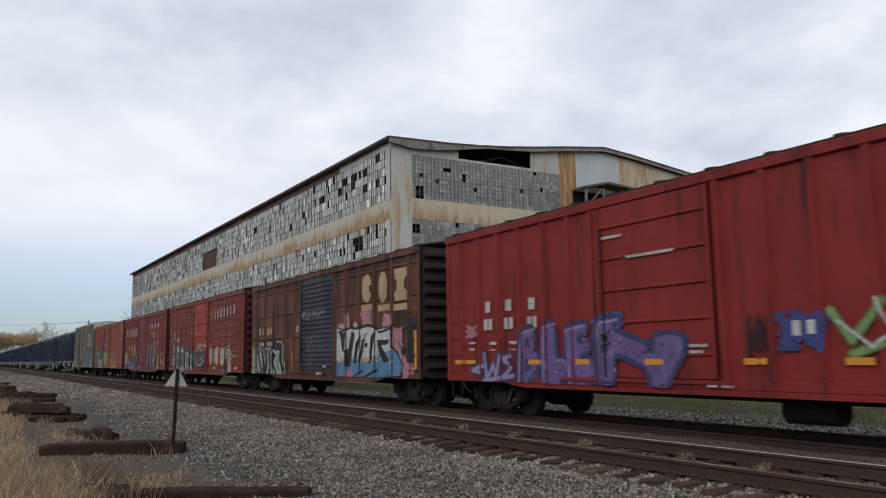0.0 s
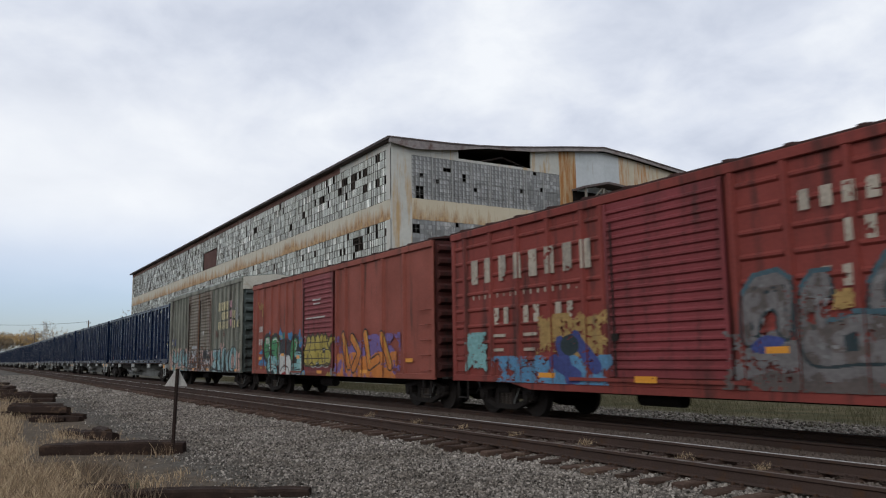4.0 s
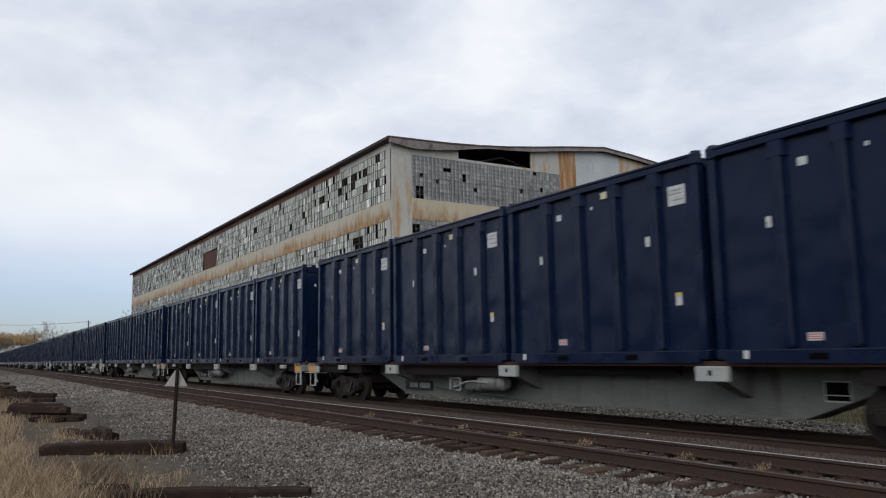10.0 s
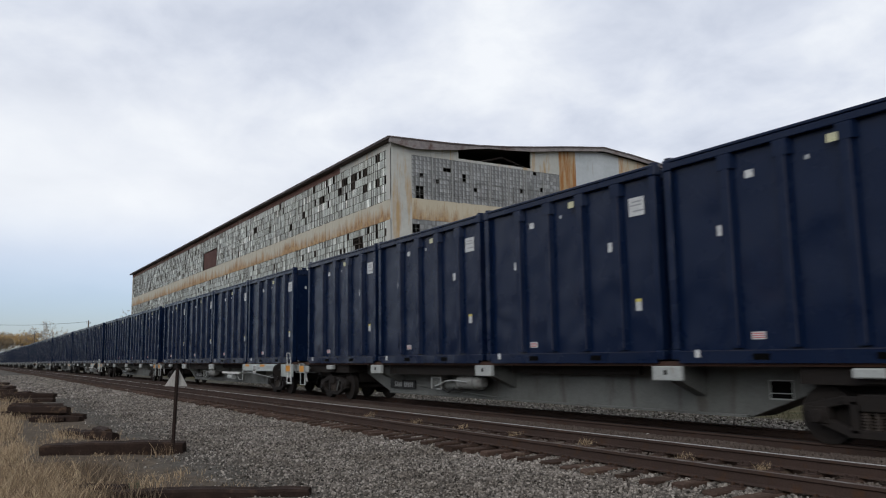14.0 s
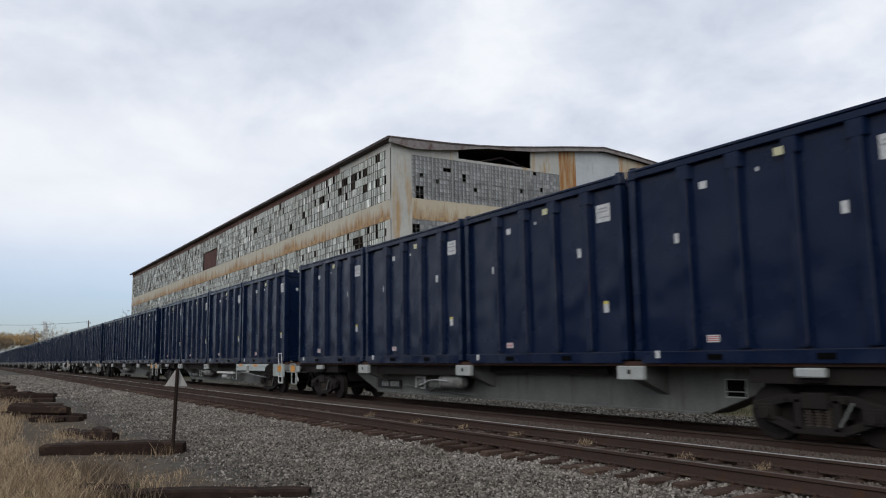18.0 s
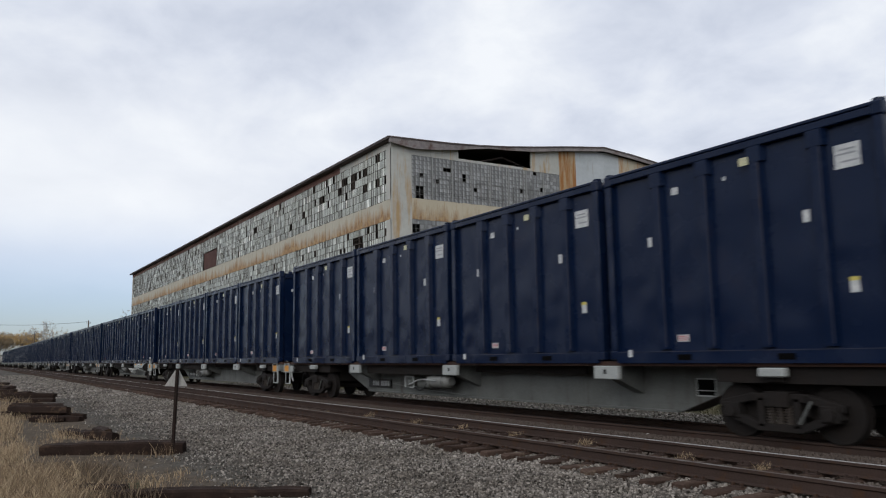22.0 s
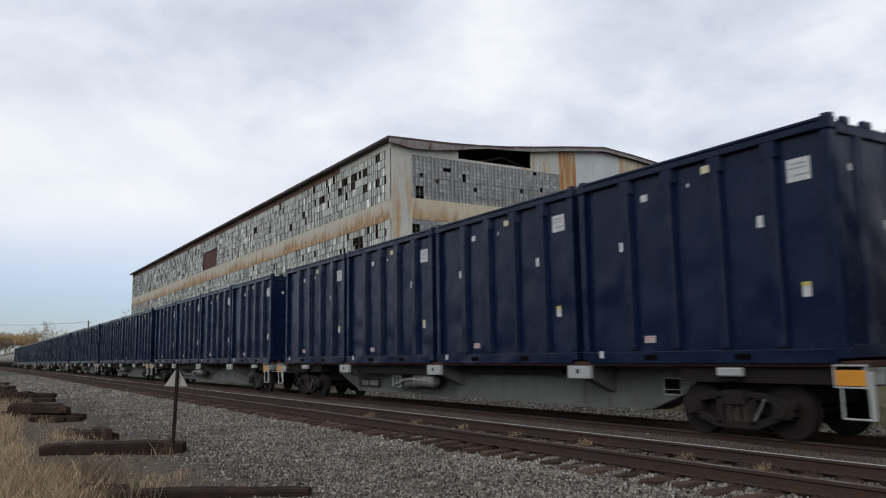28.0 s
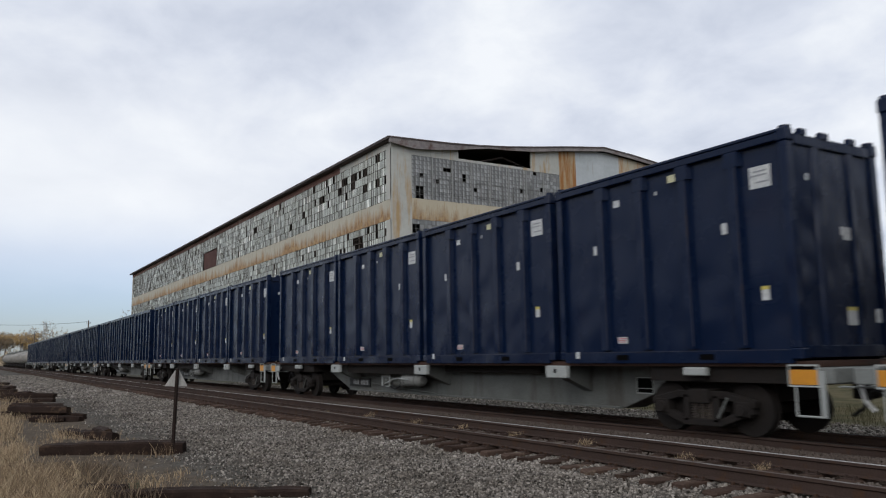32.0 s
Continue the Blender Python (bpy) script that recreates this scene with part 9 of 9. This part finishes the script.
# ---------------- shed roof against the gable ----------------
def build_shed():
    shed = thing("lean_to_shed", "broken timber shed roof on posts against the factory gable", "shed")
    roof = Geo().prism([(42.0, 15.02), (44.6, 15.62), (50.0, 15.25), (50.0, 15.40), (44.6, 15.80), (42.0, 15.20)], "x", FX + 0.1, FX + 1.7)
    part("roof", roof, M_FASCIA, shed, "sagging dark roof boards")
    dark = surface("grey_weathered_timber", (0.20, 0.185, 0.16), (0.13, 0.12, 0.10), 0.7, 2, 0.9)
    for y in (42.3, 44.2, 46.4, 48.6):
        part("post", Geo().box(FX + 1.4, FX + 1.55, y - 0.08, y + 0.08, GROUND_BEYOND - 0.1, 15.2), dark, shed, "weathered post")
    for y0, y1 in ((42.4, 44.1), (46.3, 44.3)):
        part("brace", Geo().rod((FX + 1.47, y0, 13.6), (FX + 1.47, y1, 15.2), 0.07, 4), dark, shed)
    # shade under the shed roof, put into a near-black wall
    part("back_wall", Geo().box(FX + 0.08, FX + 0.14, 42.1, 50, 12.0, 15.1), M_INSIDE, shed, "back wall coloured near black for the shade inside")


build_shed()


# ---------------- ties under the tracks ----------------
def build_ties():
    rng = random.Random(77)
    shapes = []
    for s in range(4):
        g = Geo()
        g.box(-0.115, 0.115, -1.30, 1.30, -0.18, 0.0)
        me = g.mesh("tie", M_TIE, bevel=0.018)
        for v in me.vertices:
            v.co += Vector((rng.uniform(-0.008, 0.008), rng.uniform(-0.03, 0.03), rng.uniform(-0.008, 0.008)))
        shapes.append(me)
    plate = Geo()
    for s in (-1, 1):
        plate.box(-0.09, 0.09, s * 0.7525 - 0.17, s * 0.7525 + 0.17, 0.0, 0.018)
        for x in (-0.06, 0.06):
            for d in (-0.11, 0.11):
                plate.box(x - 0.016, x + 0.016, s * 0.7525 + d - 0.02, s * 0.7525 + d + 0.02, 0.018, 0.05)
    me_plate = plate.mesh("tie_plate", M_RAIL)
    top = NEAR_TOP - 0.189
    n = 150
    for i in range(n):
        x = 3.0 - i * 0.52 + rng.uniform(-0.03, 0.03)
        t = new("tie", shapes[i % 4])
        t.parent = near_track
        t.location = (x, NEAR_C + rng.uniform(-0.09, 0.05), top + rng.uniform(-0.012, 0.0))
        t.rotation_euler = (rng.uniform(-0.006, 0.006), 0, rng.uniform(-0.03, 0.03))
        p = new("tie_plate", me_plate)
        p.parent, p.location = t, (0, NEAR_C - t.location.y, 0)
    verts, quads = [], []
    for i in range(900):
        for c, tp, x in ((NEAR_C, top, 3.0 - (n + i) * 0.52), (FAR_C, FAR_TOP - 0.18, 20.0 - i * 0.55)):
            a = len(verts)
            d = rng.uniform(-0.06, 0.06)
            for dz in (-0.16, 0.0):
                verts += [(x - 0.115, c - 1.3 + d, tp + dz), (x + 0.115, c - 1.3 + d, tp + dz), (x + 0.115, c + 1.3 + d, tp + dz), (x - 0.115, c + 1.3 + d, tp + dz)]
            quads += [tuple(a + k for k in q) for q in ((0, 3, 2, 1), (4, 5, 6, 7), (0, 1, 5, 4), (1, 2, 6, 5), (2, 3, 7, 6), (3, 0, 4, 7))]
    ob = new("far_ties", raw_mesh("far_ties", verts, quads, M_TIE))
    ob.parent = far_track
    tagged(ob, "dark timber ties", kind="stuff")


build_ties()


# ---------------- the train's run ----------------
S_T = [2.0 * i for i in range(17)]
S_X = [0.0, 24.862, 49.855, 75.002, 100.156, 125.315, 150.59, 175.895, 201.156, 226.562, 252.036, 277.554, 302.978, 328.372, 353.904, 379.359, 404.933]
TRAIN = list(BOXCARS and [(c, x, FAR_TOP) for c, x in BOXCARS])
N_FLAT = 19
SHIFT = {6: -0.04, 7: -0.06, 10: 0.17, 11: -0.10}
used = set()


def shift_decals(box, rng):
    """The decals were stuck on by hand: no two boxes have them at quite the same places."""
    moved = {}
    for o in box.children:
        if o.name.startswith("decal"):
            c = sum((Vector(b) for b in o.bound_box), Vector()) / 8
            key = (round(c.x / 1.5), round(c.z / 1.5), c.y > -1.0)
            if key not in moved:
                moved[key] = (rng.uniform(-0.035, 0.035), rng.uniform(-0.025, 0.035)) if not key[2] else (0.0, 0.0)
            o.location.x += moved[key][0]
            o.location.z += moved[key][1]


decal_rng = random.Random(404)
for k in range(N_FLAT):
    src = BEAMCAR if k in (4, 6, 9) else FLATCAR
    x = FRONT0 - CARPITCH * k + SHIFT.get(k, 0.0)
    if src.name in used:
        car = copy_thing(src, pose(x, FAR_C, FAR_TOP))
        AXLES.extend(o for o in car.children_recursive if o.name.split(".")[0] == "wheelset")
    else:
        car = src
        used.add(src.name)
    TRAIN.append((car, x, FAR_TOP))
    for j in range(4):
        cx = x - CPITCH * j
        kind = CONTAINER if k < 14 else PLAIN
        box = kind if (k, j) in ((0, 0), (14, 0)) else copy_thing(kind, pose(cx, FAR_C, DECK))
        if box is not kind:
            shift_decals(box, decal_rng)
        TRAIN.append((box, cx, DECK))
for i in range(7):
    x = FRONT0 - CARPITCH * N_FLAT - 0.9 - 17.3 * i
    car = TANK if i == 0 else copy_thing(TANK, pose(x, FAR_C, FAR_TOP))
    if i:
        AXLES.extend(o for o in car.children_recursive if o.name.split(".")[0] == "wheelset")
    TRAIN.append((car, x, FAR_TOP))


def run_at(t):
    i = min(int(t / 2.0), 15)
    a = (t - S_T[i]) / 2.0
    m = [(S_X[min(j + 1, 16)] - S_X[max(j - 1, 0)]) / (min(j + 1, 16) - max(j - 1, 0)) for j in (i, i + 1)]
    return (2 * a**3 - 3 * a**2 + 1) * S_X[i] + (a**3 - 2 * a**2 + a) * m[0] + (-2 * a**3 + 3 * a**2) * S_X[i + 1] + (a**3 - a**2) * m[1]


def motions():
    for ob, x, z in TRAIN:
        walk(ob, [(t, pose(x + s, FAR_C, z)) for t, s in zip(S_T, S_X)])
    # wheels roll: one turn record, shared by every axle on the same side of its truck
    records = {}
    for w in AXLES:
        place = tuple(round(c, 3) for c in w.location)
        if place not in records:
            rows, n = [], 640
            for i in range(n + 1):
                t = i * 32.0 / n
                turn = Matrix.Rotation(run_at(t) / 0.455, 4, "Y")
                rows.append((t, Matrix.Translation(place) @ turn))
            walk(w, rows)
            records[place] = w.animation_data
        else:
            w.rotation_mode = "QUATERNION"
            w.animation_data_create()
            w.animation_data.action = records[place].action
            w.animation_data.action_slot = records[place].action_slot


motions()
